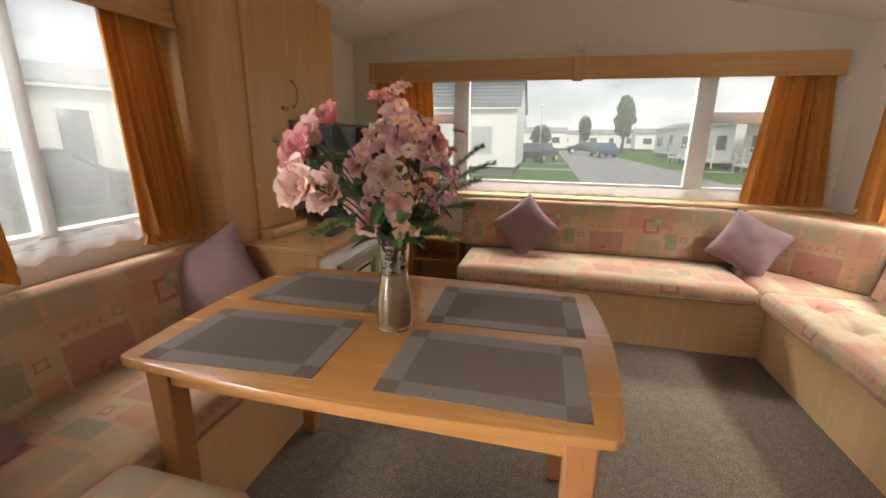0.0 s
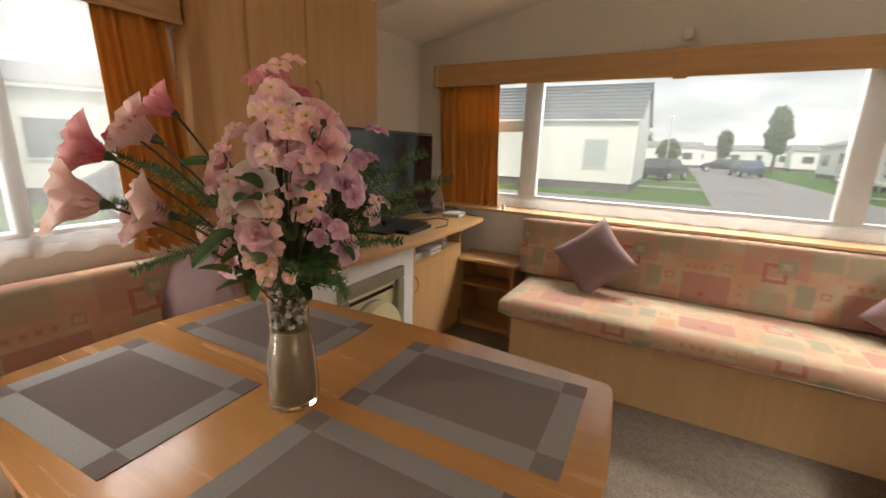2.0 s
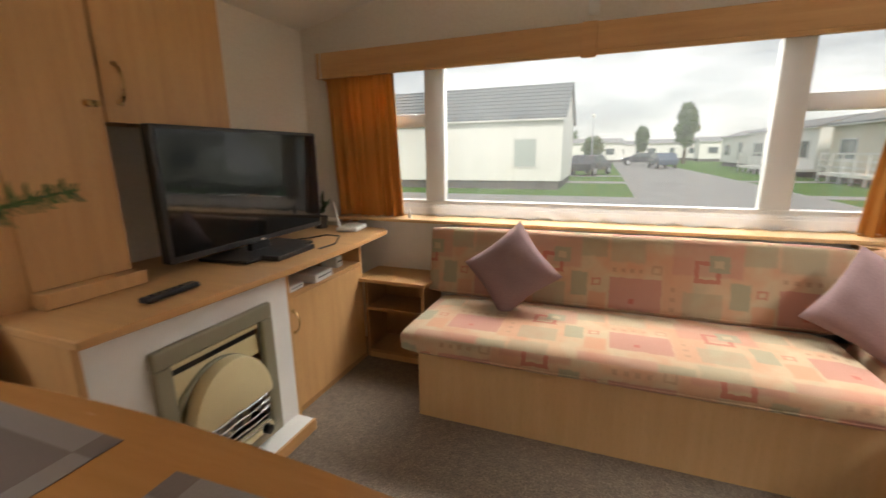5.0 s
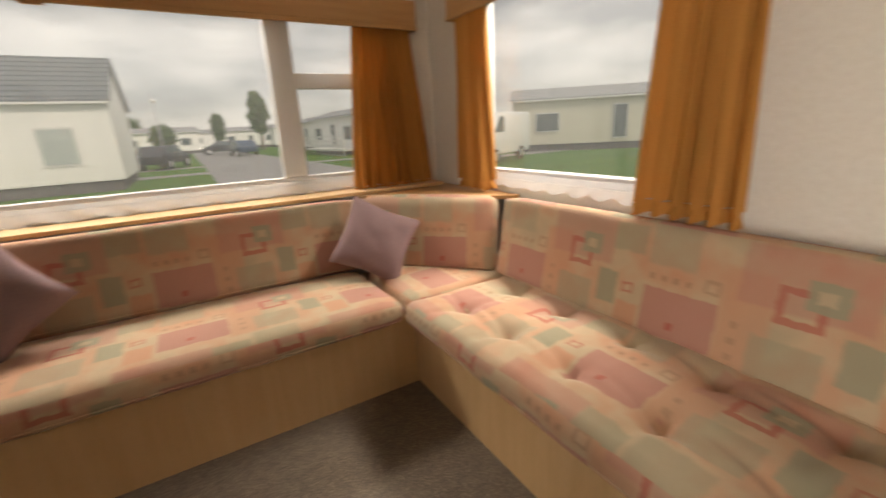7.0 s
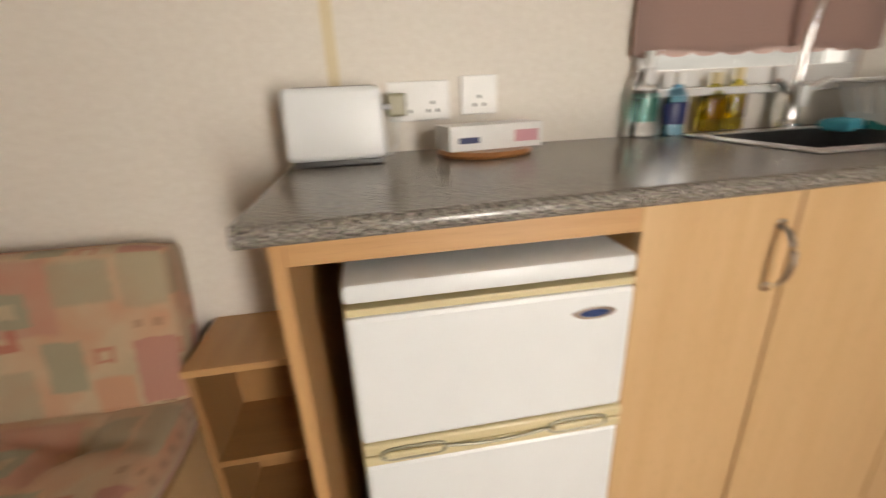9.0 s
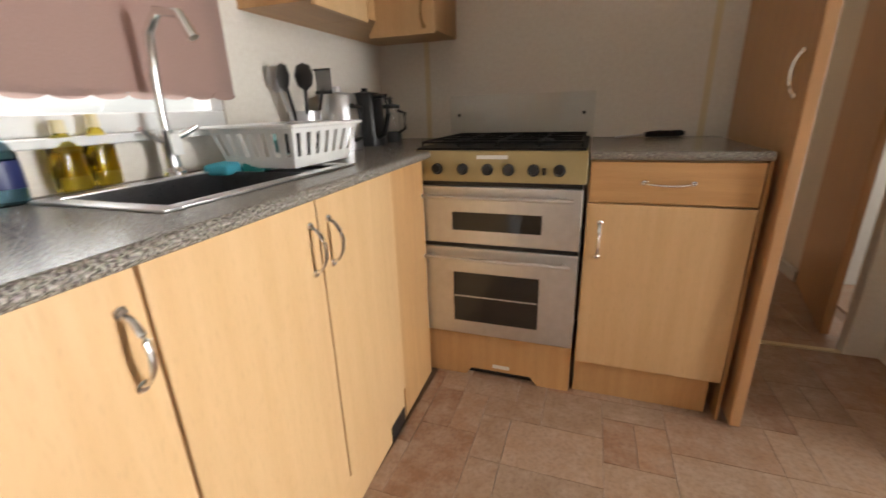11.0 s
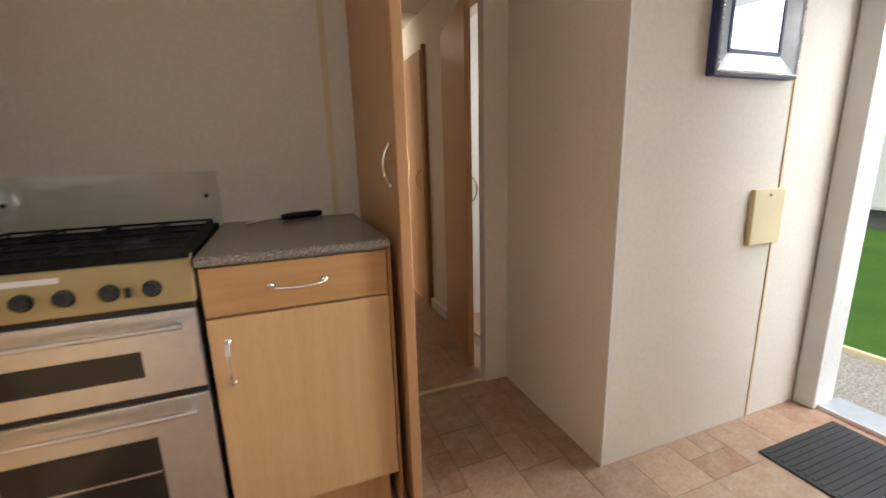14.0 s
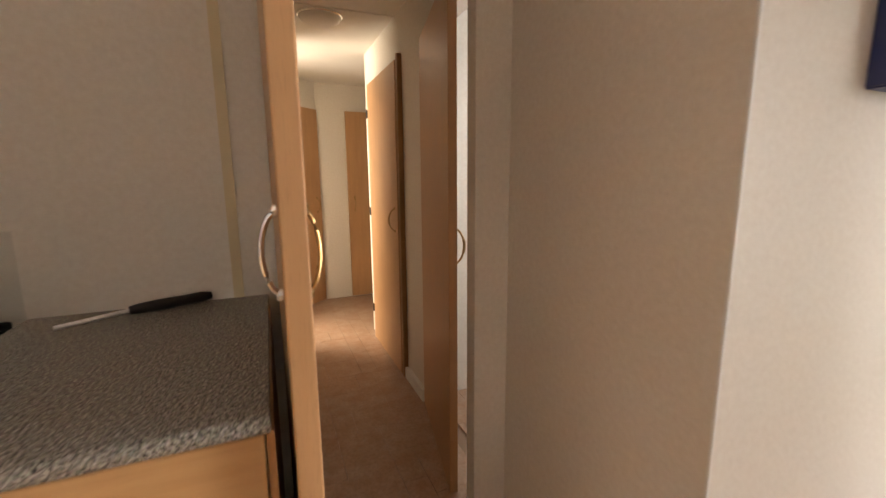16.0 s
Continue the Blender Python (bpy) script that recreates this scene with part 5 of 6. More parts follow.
part("board", prism([(1.675, 0.0), (1.675, 0.20), (1.075, 0.20), (1.075, 0.0), (1.20, 0.0), (1.225, 0.035), (1.47, 0.035), (1.495, 0.0)], CF - 0.03, CF - 0.014, "y"), "wood", t)
part("data_label", box(1.31, 1.38, CF - 0.014, CF - 0.0125, 0.05, 0.066), "white", t, "small white label")
# black board behind the cut-out, added for the shade under the cooker
part("dark_gap", box(1.2, 1.49, CF - 0.045, CF - 0.04, 0.0, 0.04), "black", t)
t = thing("filler_panel", "narrow beech-effect filler beside the cooker", "panel")
part("board", box(1.68, 1.70, -1.06, -1.022, 0.0, 0.908, 0.002), "wood", t)

t = thing("base_cabinet", "beech-effect base cabinet with one drawer and a door", "cabinet")
part("carcass", box(0.572, 1.06, YS, -1.06, 0.14, 0.909), "pale", t)
d = part("drawer_front", box(0.575, 1.058, -1.058, -1.04, 0.772, 0.904, 0.0025), "woodh", t)
bar_handle(d, (0.895, -1.04, 0.838), (0.755, -1.04, 0.838), (0, 0.03, -0.004))
d = part("door", box(0.575, 1.058, -1.058, -1.04, 0.15, 0.765, 0.0025), "pale", t)
bar_handle(d, (1.015, -1.04, 0.70), (1.015, -1.04, 0.58), (0, 0.032, 0))
part("plinth", box(0.60, 1.06, -1.09, -1.072, 0.0, 0.15), "wood", t)
part("side_panel", box(0.562, 0.572, YS, -1.04, 0.0, 0.908), "dark_shaded_wood", t)

t = thing("splashback", "clear glass splashback screwed to the wall behind the cooker", "splashback")
part("pane", box(1.06, 1.735, YS + 0.004, YS + 0.009, 0.935, 1.135, 0.001), "pane", t)
for x in (1.105, 1.69):
    part("screw_cap", lathe([(0, 0), (0.008, 0), (0.006, 0.006), (0, 0.007)], 12, None, pose(x, YS + 0.009, 1.045, -90, 0, 0)), "black", t, "", True)
t = thing("screwdriver", "long screwdriver with a black handle on the worktop", "screwdriver", (0.855, -1.585, 0.9515), 23.5)
part("handle", lathe([(0, 0), (0.009, 0.002), (0.012, 0.02), (0.014, 0.06), (0.0125, 0.11), (0.0135, 0.15), (0.009, 0.172), (0, 0.175)], 14, None, pose(0, 0, 0, 0, -90, 0)), "black", t, "black fluted grip", True)
part("shaft", tube([(-0.01, 0, 0), (0.125, 0, -0.008)], 0.005, 8), "steel", t, "", True)

# wall cupboards over the worktop
t = thing("wall_cupboard", "beech-effect wall cupboard on the back wall", "cupboard", group="kitchen wall cupboards")
part("body", box(1.70, 2.0, YS, -1.375, 1.385, 2.0, 0.001), "wood", t)
d = part("door", box(1.70, 1.995, -1.373, -1.356, 1.372, 2.0, 0.002), "pale", t)
bar_handle(d, (1.745, -1.356, 1.50), (1.745, -1.356, 1.40), (0, 0.032, 0), "brass")
t = thing("wall_cupboard", "beech-effect corner wall cupboard with a slanted door", "cupboard", group="kitchen wall cupboards")
part("body", prism([(2.0, YS), (XE, YS), (XE, -1.05), (1.83, -1.05), (1.83, -1.10), (2.0, -1.36)], 1.385, 1.92, "z"), "wood", t)
t = thing("wall_cupboard", "beech-effect wall cupboard over the draining rack", "cupboard", group="kitchen wall cupboards")
part("body", box(1.85, XE, -1.05, -0.74, 1.385, 1.9, 0.001), "wood", t)
d = part("door", box(1.832, 1.848, -1.05, -0.74, 1.372, 1.9, 0.002), "pale", t)
bar_handle(d, (1.832, -0.79, 1.50), (1.832, -0.79, 1.40), (-0.032, 0, 0), "brass")

t = thing("sink", "stainless steel sink with a drainer", "sink")
bm = bmesh.new()
o = SK
for x0, x1, y0, y1 in ((o[0] - 0.012, o[1] + 0.012, o[3] - 0.02, o[3] + 0.012), (o[0] - 0.012, o[1] + 0.012, o[2] - 0.012, o[2] + 0.02), (o[0] - 0.012, o[0] + 0.02, o[2] + 0.02, o[3] - 0.02), (o[1] - 0.02, o[1] + 0.012, o[2] + 0.02, o[3] - 0.02)):
    box(x0, x1, y0, y1, 0.9375, 0.943, 0.002, bm)
part("rim", bm, "steel", t, "", True)
bm = bmesh.new()
box(o[0] + 0.02, o[1] - 0.02, o[3] - 0.40, o[3] - 0.02, 0.77, 0.775, 0, bm)
for x0, x1, y0, y1 in ((o[0] + 0.016, o[0] + 0.02, o[3] - 0.40, o[3] - 0.02), (o[1] - 0.02, o[1] - 0.016, o[3] - 0.40, o[3] - 0.02), (o[0] + 0.016, o[1] - 0.016, o[3] - 0.02, o[3] - 0.016), (o[0] + 0.016, o[1] - 0.016, o[3] - 0.404, o[3] - 0.40)):
    box(x0, x1, y0, y1, 0.78, 0.939, 0, bm)
# darker metal than the rim: the bowl's inner shade is put into the colour
part("bowl", bm, "frame_silver", t, "steel bowl in a darker metal for the shade inside it")
part("drainer", box(o[0] + 0.02, o[1] - 0.02, o[2] + 0.02, o[3] - 0.404, 0.924, 0.930), "steel", t)
t = thing("mixer_tap", "chrome mixer tap with a tall bowed spout", "tap", (2.045, -0.36, 0.943))
part("body", lathe([(0, 0), (0.028, 0), (0.028, 0.01), (0.018, 0.02), (0.016, 0.10), (0.02, 0.11), (0, 0.115)], 20), "chrome", t, "", True)
part("spout", tube([(0, 0, 0.10), (-0.005, 0, 0.22), (-0.02, 0, 0.32), (-0.06, 0, 0.36), (-0.12, 0, 0.35), (-0.15, 0, 0.30)], 0.011, 12), "chrome", t, "", True)
for s in (-1, 1):
    part("lever", tube([(0, s * 0.01, 0.085), (-0.01, s * 0.05, 0.10), (-0.02, s * 0.075, 0.115)], 0.009, 10, 0.006), "chrome", t, "", True)
part("paper_tag", box(-0.03, -0.0285, -0.015, 0.015, 0.05, 0.10), "white", t, "white paper tag")
M["teal"] = plain("teal_plastic", (0.03, 0.26, 0.24), 0.3)
M["amber"] = glass_material("amber_soap", (0.85, 0.7, 0.12), 0.1)
M["teal_clear"] = glass_material("teal_clear_plastic", (0.35, 0.85, 0.78), 0.1)
M["aqua"] = glass_material("blue_soap", (0.25, 0.6, 0.85), 0.1)
M["navy"] = plain("navy_label", (0.02, 0.03, 0.12), 0.4)
M["sponge"] = plain("turquoise_sponge", (0.05, 0.33, 0.42), 0.9)


def bottle(label, at, r, h, mat, cap, band):
    t = thing("bottle", label, "bottle", at)
    part("body", lathe([(0, 0), (r, 0), (r * 1.02, h * 0.1), (r, h * 0.6), (r * 0.5, h * 0.78), (r * 0.35, h * 0.82), (0, h * 0.82)], 20, None, Matrix.Diagonal((0.65, 1, 1, 1))), mat, t, "", True)
    part("cap", lathe([(0, h * 0.82), (r * 0.4, h * 0.82), (r * 0.36, h), (0, h)], 14), cap, t, "", True)
    part("label", lathe([(r * 1.03, h * 0.2), (r * 1.04, h * 0.21), (r * 1.03, h * 0.52), (r * 1.02, h * 0.53)], 20, None, Matrix.Diagonal((0.66, 1.0, 1, 1))), band, t, "", True)


bottle("clear spray bottle with a teal base by the sink", (2.06, 0.045, 0.937), 0.032, 0.20, "glass", "white", "teal_clear")
bottle("washing-up liquid bottle with a navy label", (2.055, -0.035, 0.937), 0.03, 0.15, "aqua", "white", "navy")
bottle("yellow hand soap bottle by the sink", (2.075, -0.155, 0.943), 0.033, 0.14, "amber", "cream", "amber")
bottle("second yellow soap bottle by the sink", (2.08, -0.225, 0.943), 0.03, 0.15, "amber", "cream", "amber")
for at, mt, lab in (((1.99, -0.47, 0.931), "sponge", "turquoise sponge on the drainer"), ((1.93, -0.54, 0.931), "teal", "green scouring cloth on the drainer")):
    t = thing("sponge", lab, "sponge", at, 12)
    part("pad", soft_box(0.07, 0.10, 0.03, 0.01, 5, 0.002), mt, t, "", True).location = (0, 0, 0.015)
structure("window_sill_kitchen", box(2.06, XE, -0.62, 0.05, 1.03, 1.049, 0.003), "upvc", "white kitchen window sill", "sill")
M["blind"] = cloth("pink_blind_cloth", (0.36, 0.25, 0.22), (0.42, 0.30, 0.27), 200, 0.3)
t = thing("roller_blind", "dusky pink roller blind almost drawn down", "blind")
part("cloth", hanging((2.085, 0.075), (2.085, -0.64), (2.085, 0.075), (2.085, -0.64), 1.135, 1.70, 0.0015, 2, 30, 6, 8.0, 0.002), "blind", t, "", True)
bm = bmesh.new()
for i in range(9):
    merge(bm, lathe([(0.05, 0), (0.05, 0.002), (0, 0.002), (0, 0)], 20, None, pose(2.082, 0.04 - 0.08 * i, 1.135, 0, 90, 0) @ Matrix.Diagonal((0.25, 0.8, 0.5, 1))))
part("scalloped_edge", bm, "blind", t)
part("roller", tube([(2.085, 0.08, 1.70), (2.085, -0.645, 1.70)], 0.02, 14), "white", t, "", True)

t = thing("draining_rack", "white slotted plastic dish rack holding dark utensils", "dish rack", (1.89, -0.62, 0.944))
RW, RL, RH, FL = 0.27, 0.31, 0.112, 0.028


def rack_side(span, off, along):
    """One leaning side of the rack, with two rows of tall slots cut right through."""
    n = 7
    step = span / n
    holes = [(-span / 2 + (i + 0.3) * step, -span / 2 + (i + 0.7) * step, 0.03, 0.09) for i in range(n)]
    b = wall_with_holes("y", -0.0015, 0.0015, -span / 2, span / 2, lambda a: RH - 0.006, holes, 0.004)
    for v in b.verts:
        f = v.co.z / RH
        y = v.co.y * (1 - 2 * FL / span * (1 - f))
        x = v.co.x + off - math.copysign(FL, off) * (1 - f)
        v.co.x, v.co.y = (x, y) if along == "y" else (y, x)
    return b


for sg in (-1, 1):
    part("side", rack_side(RL, sg * RW / 2, "y"), "white", t)
    part("end", rack_side(RW, sg * RL / 2, "x"), "white", t)
    part("rim", box(sg * RW / 2 - 0.012, sg * RW / 2 + 0.012, -RL / 2 - 0.012, RL / 2 + 0.012, RH - 0.01, RH, 0.004), "white", t)
    part("rim", box(-RW / 2 + 0.012, RW / 2 - 0.012, sg * RL / 2 - 0.012, sg * RL / 2 + 0.012, RH - 0.01, RH, 0.004), "white", t)
part("tray", box(-RW / 2 + FL, RW / 2 - FL, -RL / 2 + FL, RL / 2 - FL, 0.0, 0.006, 0.002), "white", t)
for i, (x, y, r) in enumerate(((1.85, -0.56, 0.05), (1.92, -0.62, 0.045), (1.87, -0.69, 0.04))):
    p = thing("bowl", "dark bowl standing in the dish rack", "bowl", (x, y, 0.948 + r), 25 * i, "bowls in the rack")
    part("dish", lathe([(0, 0), (r * 0.5, 0), (r, 0.03), (r - 0.003, 0.032), (r * 0.48, 0.004), (0, 0.004)], 24, None, pose(0, 0, 0, 70, 12, 0)), "black" if i != 1 else "teal", p, "", True)
t = thing("utensil_holder", "steel utensil pot with black and steel kitchen tools", "utensil pot", (2.035, -0.90, 0.937))
part("pot", lathe([(0, 0), (0.055, 0), (0.055, 0.15), (0.052, 0.15), (0.052, 0.006), (0, 0.006)], 24), "steel", t, "", True)
for i, (a, b_) in enumerate(((-0.05, 0.05), (-0.05, -0.05), (0.05, 0.05), (-0.02, 0.01), (0.0, 0.08))):
    mt = "black" if i != 2 else "steel"
    u = part("utensil", tube([(a * 0.3, b_ * 0.3, 0.02), (a, b_, 0.225)], 0.006, 6), mt, t, "", True)
    if i == 1:
        bm = bmesh.new()
        for q in range(5):
            box(a * 1.1 - 0.03 + q * 0.013, a * 1.1 - 0.023 + q * 0.013, b_ * 1.1 - 0.003, b_ * 1.1 + 0.003, 0.215, 0.285, 0.001, bm)
        box(a * 1.1 - 0.032, a * 1.1 + 0.038, b_ * 1.1 - 0.003, b_ * 1.1 + 0.003, 0.205, 0.217, 0.001, bm)
        box(a * 1.1 - 0.032, a * 1.1 + 0.038, b_ * 1.1 - 0.003, b_ * 1.1 + 0.003, 0.283, 0.29, 0.001, bm)
        part("slotted_turner", bm, mt, t)
    else:
        part("spoon_head", lathe([(0, -0.045), (0.028, -0.026), (0.038, 0.005), (0.026, 0.036), (0, 0.045)], 14, None, pose(a * 1.15, b_ * 1.15, 0.255, 0, 0, 40 * i) @ Matrix.Diagonal((1, 0.35, 1, 1))), mt, t, "", True)
t = thing("steel_jug", "tall brushed steel jug with a black handle", "jug", (2.01, -1.08, 0.937))
part("body", lathe([(0, 0), (0.082, 0), (0.084, 0.02), (0.07, 0.20), (0.066, 0.208), (0.02, 0.215), (0.016, 0.235), (0, 0.237)], 28), "steel", t, "", True)
part("handle", tube([(-0.07, 0.02, 0.165), (-0.115, 0.03, 0.155), (-0.115, 0.03, 0.05), (-0.073, 0.02, 0.035)], 0.009, 10), "black", t, "black plastic handle", True)
t = thing("kettle", "black and steel kettle on the worktop", "kettle", (2.0, -1.28, 0.937))
part("body", lathe([(0, 0), (0.08, 0), (0.082, 0.02), (0.072, 0.19), (0.06, 0.215), (0.015, 0.222), (0.012, 0.235), (0, 0.236)], 28), "black", t, "", True)
part("handle", tube([(-0.065, 0.03, 0.20), (-0.12, 0.05, 0.20), (-0.135, 0.06, 0.13), (-0.11, 0.05, 0.05), (-0.075, 0.03, 0.035)], 0.011, 10), "black", t, "", True)
part("spout", lathe([(0, 0), (0.022, 0), (0.016, 0.05), (0, 0.05)], 12, None, pose(0.06, -0.02, 0.16, 0, 40, 0)), "black", t, "", True)
t = thing("cafetiere", "glass cafetiere in a black frame", "cafetiere", (1.97, -1.46, 0.937))
part("glass", lathe([(0, 0.012), (0.042, 0.012), (0.042, 0.15), (0.040, 0.15), (0.040, 0.015), (0, 0.015)], 24), "glass", t, "", True)
part("frame_base", lathe([(0, 0), (0.046, 0), (0.046, 0.045), (0.0425, 0.045), (0.0425, 0.008), (0, 0.008)], 24), "black", t, "", True)
part("lid", lathe([(0, 0.15), (0.046, 0.15), (0.044, 0.165), (0.01, 0.172), (0.009, 0.19), (0.013, 0.195), (0, 0.205)], 24), "black", t, "", True)
part("handle", tube([(-0.042, 0.01, 0.14), (-0.08, 0.02, 0.13), (-0.08, 0.02, 0.06), (-0.043, 0.01, 0.04)], 0.007, 8), "black", t, "", True)

t = thing("toaster", "white two-slice toaster on the worktop", "toaster", (1.99, 0.785, 0.938), 0)
b = box(-0.07, 0.07, -0.098, 0.098, 0.012, 0.148, 0.012, None, 3)
for v in b.verts:
    f = (v.co.z - 0.012) / 0.136
    v.co.x *= 1 - 0.14 * f
    v.co.y *= 1 - 0.05 * f
part("body", b, "fridge", t, "", True)
part("base", box(-0.058, 0.058, -0.088, 0.088, 0.0, 0.0125, 0.003), "frame_silver", t, "dull grey base")
for x in (-0.03, 0.03):
    part("slot", box(x - 0.012, x + 0.012, -0.075, 0.075, 0.1475, 0.149), "black", t)
part("lever", box(-0.015, 0.015, -0.112, -0.096, 0.10, 0.113, 0.003), "frame_silver", t)
M["carton_pink"] = plain("pink_print", (0.62, 0.30, 0.34), 0.5)
t = thing("board", "round wooden board under a carton", "board", (1.985, 0.475, 0.938))
part("disc", lathe([(0, 0), (0.10, 0), (0.105, 0.006), (0.10, 0.013), (0, 0.013)], 32), "leg", t, "", True)
t = thing("carton", "flat white carton with pink print on a round board", "carton", (1.98, 0.465, 0.951), 8)
part("box", box(-0.045, 0.045, -0.105, 0.105, 0.0, 0.05, 0.001), "white", t)
part("print", box(-0.0456, -0.045, -0.095, -0.04, 0.012, 0.036), "carton_pink", t, "pink printed patch")
part("print", box(-0.0456, -0.045, 0.04, 0.085, 0.015, 0.027), "navy", t, "dark lettering bar")


def socket(label, y, z, w, n):
    t = thing("wall_socket", label, "socket", (XE, y, z))
    part("plate", box(-0.011, -0.001, -w / 2, w / 2, -0.044, 0.044, 0.003), "white", t)
    for i in range(n):
        yy = (i - (n - 1) / 2) * 0.065
        part("rocker", box(-0.0135, -0.011, yy - 0.009, yy + 0.009, 0.012, 0.032, 0.001), "white", t)
        for dy, dz in ((0, -0.004), (-0.011, -0.022), (0.011, -0.022)):
            part("pin_slot", box(-0.0116, -0.011, yy + dy - 0.003, yy + dy + 0.003, dz - 0.004, dz + 0.004), "black", t)
    return t


socket("white double wall socket with a grey plug", 0.60, 1.05, 0.146, 2)
socket("white single wall socket", 0.455, 1.058, 0.088, 1)
t = thing("plug", "grey plug with a hanging lead in the socket", "plug", (2.099, 0.655, 1.05))
part("body", box(-0.035, -0.002, -0.022, 0.022, -0.03, 0.02, 0.006), "sage", t)
part("lead", tube([(-0.02, 0, -0.03), (-0.025, 0.005, -0.09), (-0.03, 0.03, -0.125), (-0.04, 0.06, -0.13)], 0.003, 6), "white", t, "", True)

t = thing("open_shelf_unit", "small open beech-effect shelf unit beside the sofa", "shelf")
part("top", box(1.875, XE, 0.885, 1.16, 0.53, 0.548, 0.002), "woodh", t)
# panels inside the unit are coloured darker for the shade in there
part("side_panel", box(1.885, XE, 1.14, 1.156, 0.0, 0.53), "dark_shaded_wood", t)
part("side_panel", box(1.885, XE, 0.888, 0.904, 0.0, 0.53), "dark_shaded_wood", t)
part("back_panel", box(2.09, 2.10, 0.904, 1.14, 0.0, 0.53), "dark_shaded_wood", t)
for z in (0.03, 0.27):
    part("shelf", box(1.885, 2.09, 0.904, 1.14, z, z + 0.016), "dark_shaded_wood", t)

# ---- corridor, entrance ----
t = tagged(new("door_1"), "tall beech-effect corridor door standing open against the cabinet", "door", kind="structure")
part("leaf", box(0.505, 0.538, YS + 0.012, -1.005, 0.012, 1.97, 0.003), "door_wood", t)
bar_handle(t, (0.539, -1.07, 1.20), (0.539, -1.07, 1.085), (0.022, 0, 0), "chrome", 0.006, "pull_handle")
bar_handle(t, (0.504, -1.07, 1.20), (0.504, -1.07, 1.085), (-0.018, 0, 0), "brass", 0.005, "pull_handle")
structure("trim_doorway", box(-0.18, -0.055, YS - 0.055, YS + 0.004, 0.0, 1.98, 0.003), "wall", "vinyl-wrapped doorway post", "trim")
structure("trim_threshold", box(-0.055, 0.50, YS - 0.03, YS - 0.005, -0.008, 0.006, 0.002), "strip", "pale metal threshold strip", "trim")
structure("wall_corridor_west", wall_with_holes("y", -0.27, -0.20, -3.78, YS - 0.05, lambda a: 2.2, [(-2.50, -1.80, 0.0, 1.93)]), "wall", "pale corridor wall with two doors", "wall")
structure("wall_corridor_east", box(0.56, 0.62, -3.7, YS - 0.05, 0, 2.2), "wall", "pale corridor wall", "wall")
structure("wall_far", box(-1.6, 0.06, -4.90, -4.84, 0, 2.2), "wall", "pale end wall of the corridor", "wall")
structure("wall_far_slant", prism([(0.06, -4.84), (0.75, -4.22), (0.80, -4.27), (0.06, -4.93)], 0, 2.2, "z"), "wall", "pale slanted wall with a door", "wall")
structure("wall_far_west", box(-1.66, -1.6, -4.90, -2.6, 0, 2.2), "wall", "plain closing wall", "wall")
structure("wall_far_east", wall_with_holes("y", 1.70, 1.76, -4.4, -3.4, lambda a: 2.2, []), "wall", "plain closing wall", "wall")
structure("wall_far_east_end", box(0.62, 1.76, -3.46, -3.40, 0, 2.2), "wall", "plain closing wall", "wall")
structure("wall_bath_back", box(-1.34, -0.27, -2.62, -2.56, 0, 2.2), "wall", "plain closing wall of the washroom", "wall")
structure("wall_bath_west", box(-1.40, -1.34, -2.62, -0.985, 0, 2.2), "wall", "plain closing wall of the washroom", "wall")
bm = box(-1.66, 1.76, -5.0, YS - 0.05, 2.16, 2.22)
box(-0.2, 0.56, -3.0, -2.97, 2.155, 2.161, 0, bm)
structure("ceiling_corridor", bm, "ceiling", "flat pale corridor ceiling with a joint strip", "ceiling")


def wood_door(name, label, m, w, h=1.9, hinges=True, handle_x=None):
    d = tagged(new(name), label, "door", kind="structure")
    d.matrix_basis = m
    part("leaf", box(0, w, -0.016, 0.016, 0.012, h, 0.002), "door_wood", d)
    for z in (0.25, 1.0, h - 0.2):
        part("hinge", tube([(0.0, 0.018, z - 0.03), (0.0, 0.018, z + 0.03)], 0.008, 8), "black", d)
    hx = w - 0.06 if handle_x is None else handle_x
    bar_handle(d, (hx, 0.016, 1.06), (hx, 0.016, 0.92), (0, 0.04, 0), "brass")
    return d


wood_door("door_2", "beech-effect washroom door standing ajar", pose(-0.195, -2.50, 0, 0, 0, 78), 0.70)
wood_door("door_3", "closed beech-effect door in the corridor wall", pose(-0.18, -3.58, 0, 0, 0, 90) @ Matrix.Diagonal((1, -1, 1, 1)), 0.70)
structure("trim_door_edge", box(-0.205, -0.17, -2.875, -2.85, 0.0, 1.93, 0.002), "dark_shaded_wood", "dark door stop strip", "trim")
structure("trim_skirting", box(-0.2, -0.175, -2.84, -2.52, 0.0, 0.07, 0.003), "white", "white boxed pipe skirting", "trim")
wood_door("door_4", "beech-effect door at the slanted end wall", pose(0.45, -4.471, 0.0, 0, 0, 222) @ Matrix.Diagonal((1, -1, 1, 1)), 0.52)
wood_door("door_5", "narrow beech-effect door at the corridor end", pose(-0.53, -4.825, 0), 0.31, 1.9)
t = thing("ceiling_lamp", "round frosted glass ceiling lamp, unlit", "lamp", (0.20, -3.1, 2.16))
part("dish", lathe([(0, -0.055), (0.07, -0.05), (0.11, -0.03), (0.12, -0.012), (0, -0.012)], 28), "white", t, "", True)
part("rim", lathe([(0.12, -0.016), (0.126, -0.012), (0.126, -0.001), (0, -0.001)], 28), "chrome", t, "", True)

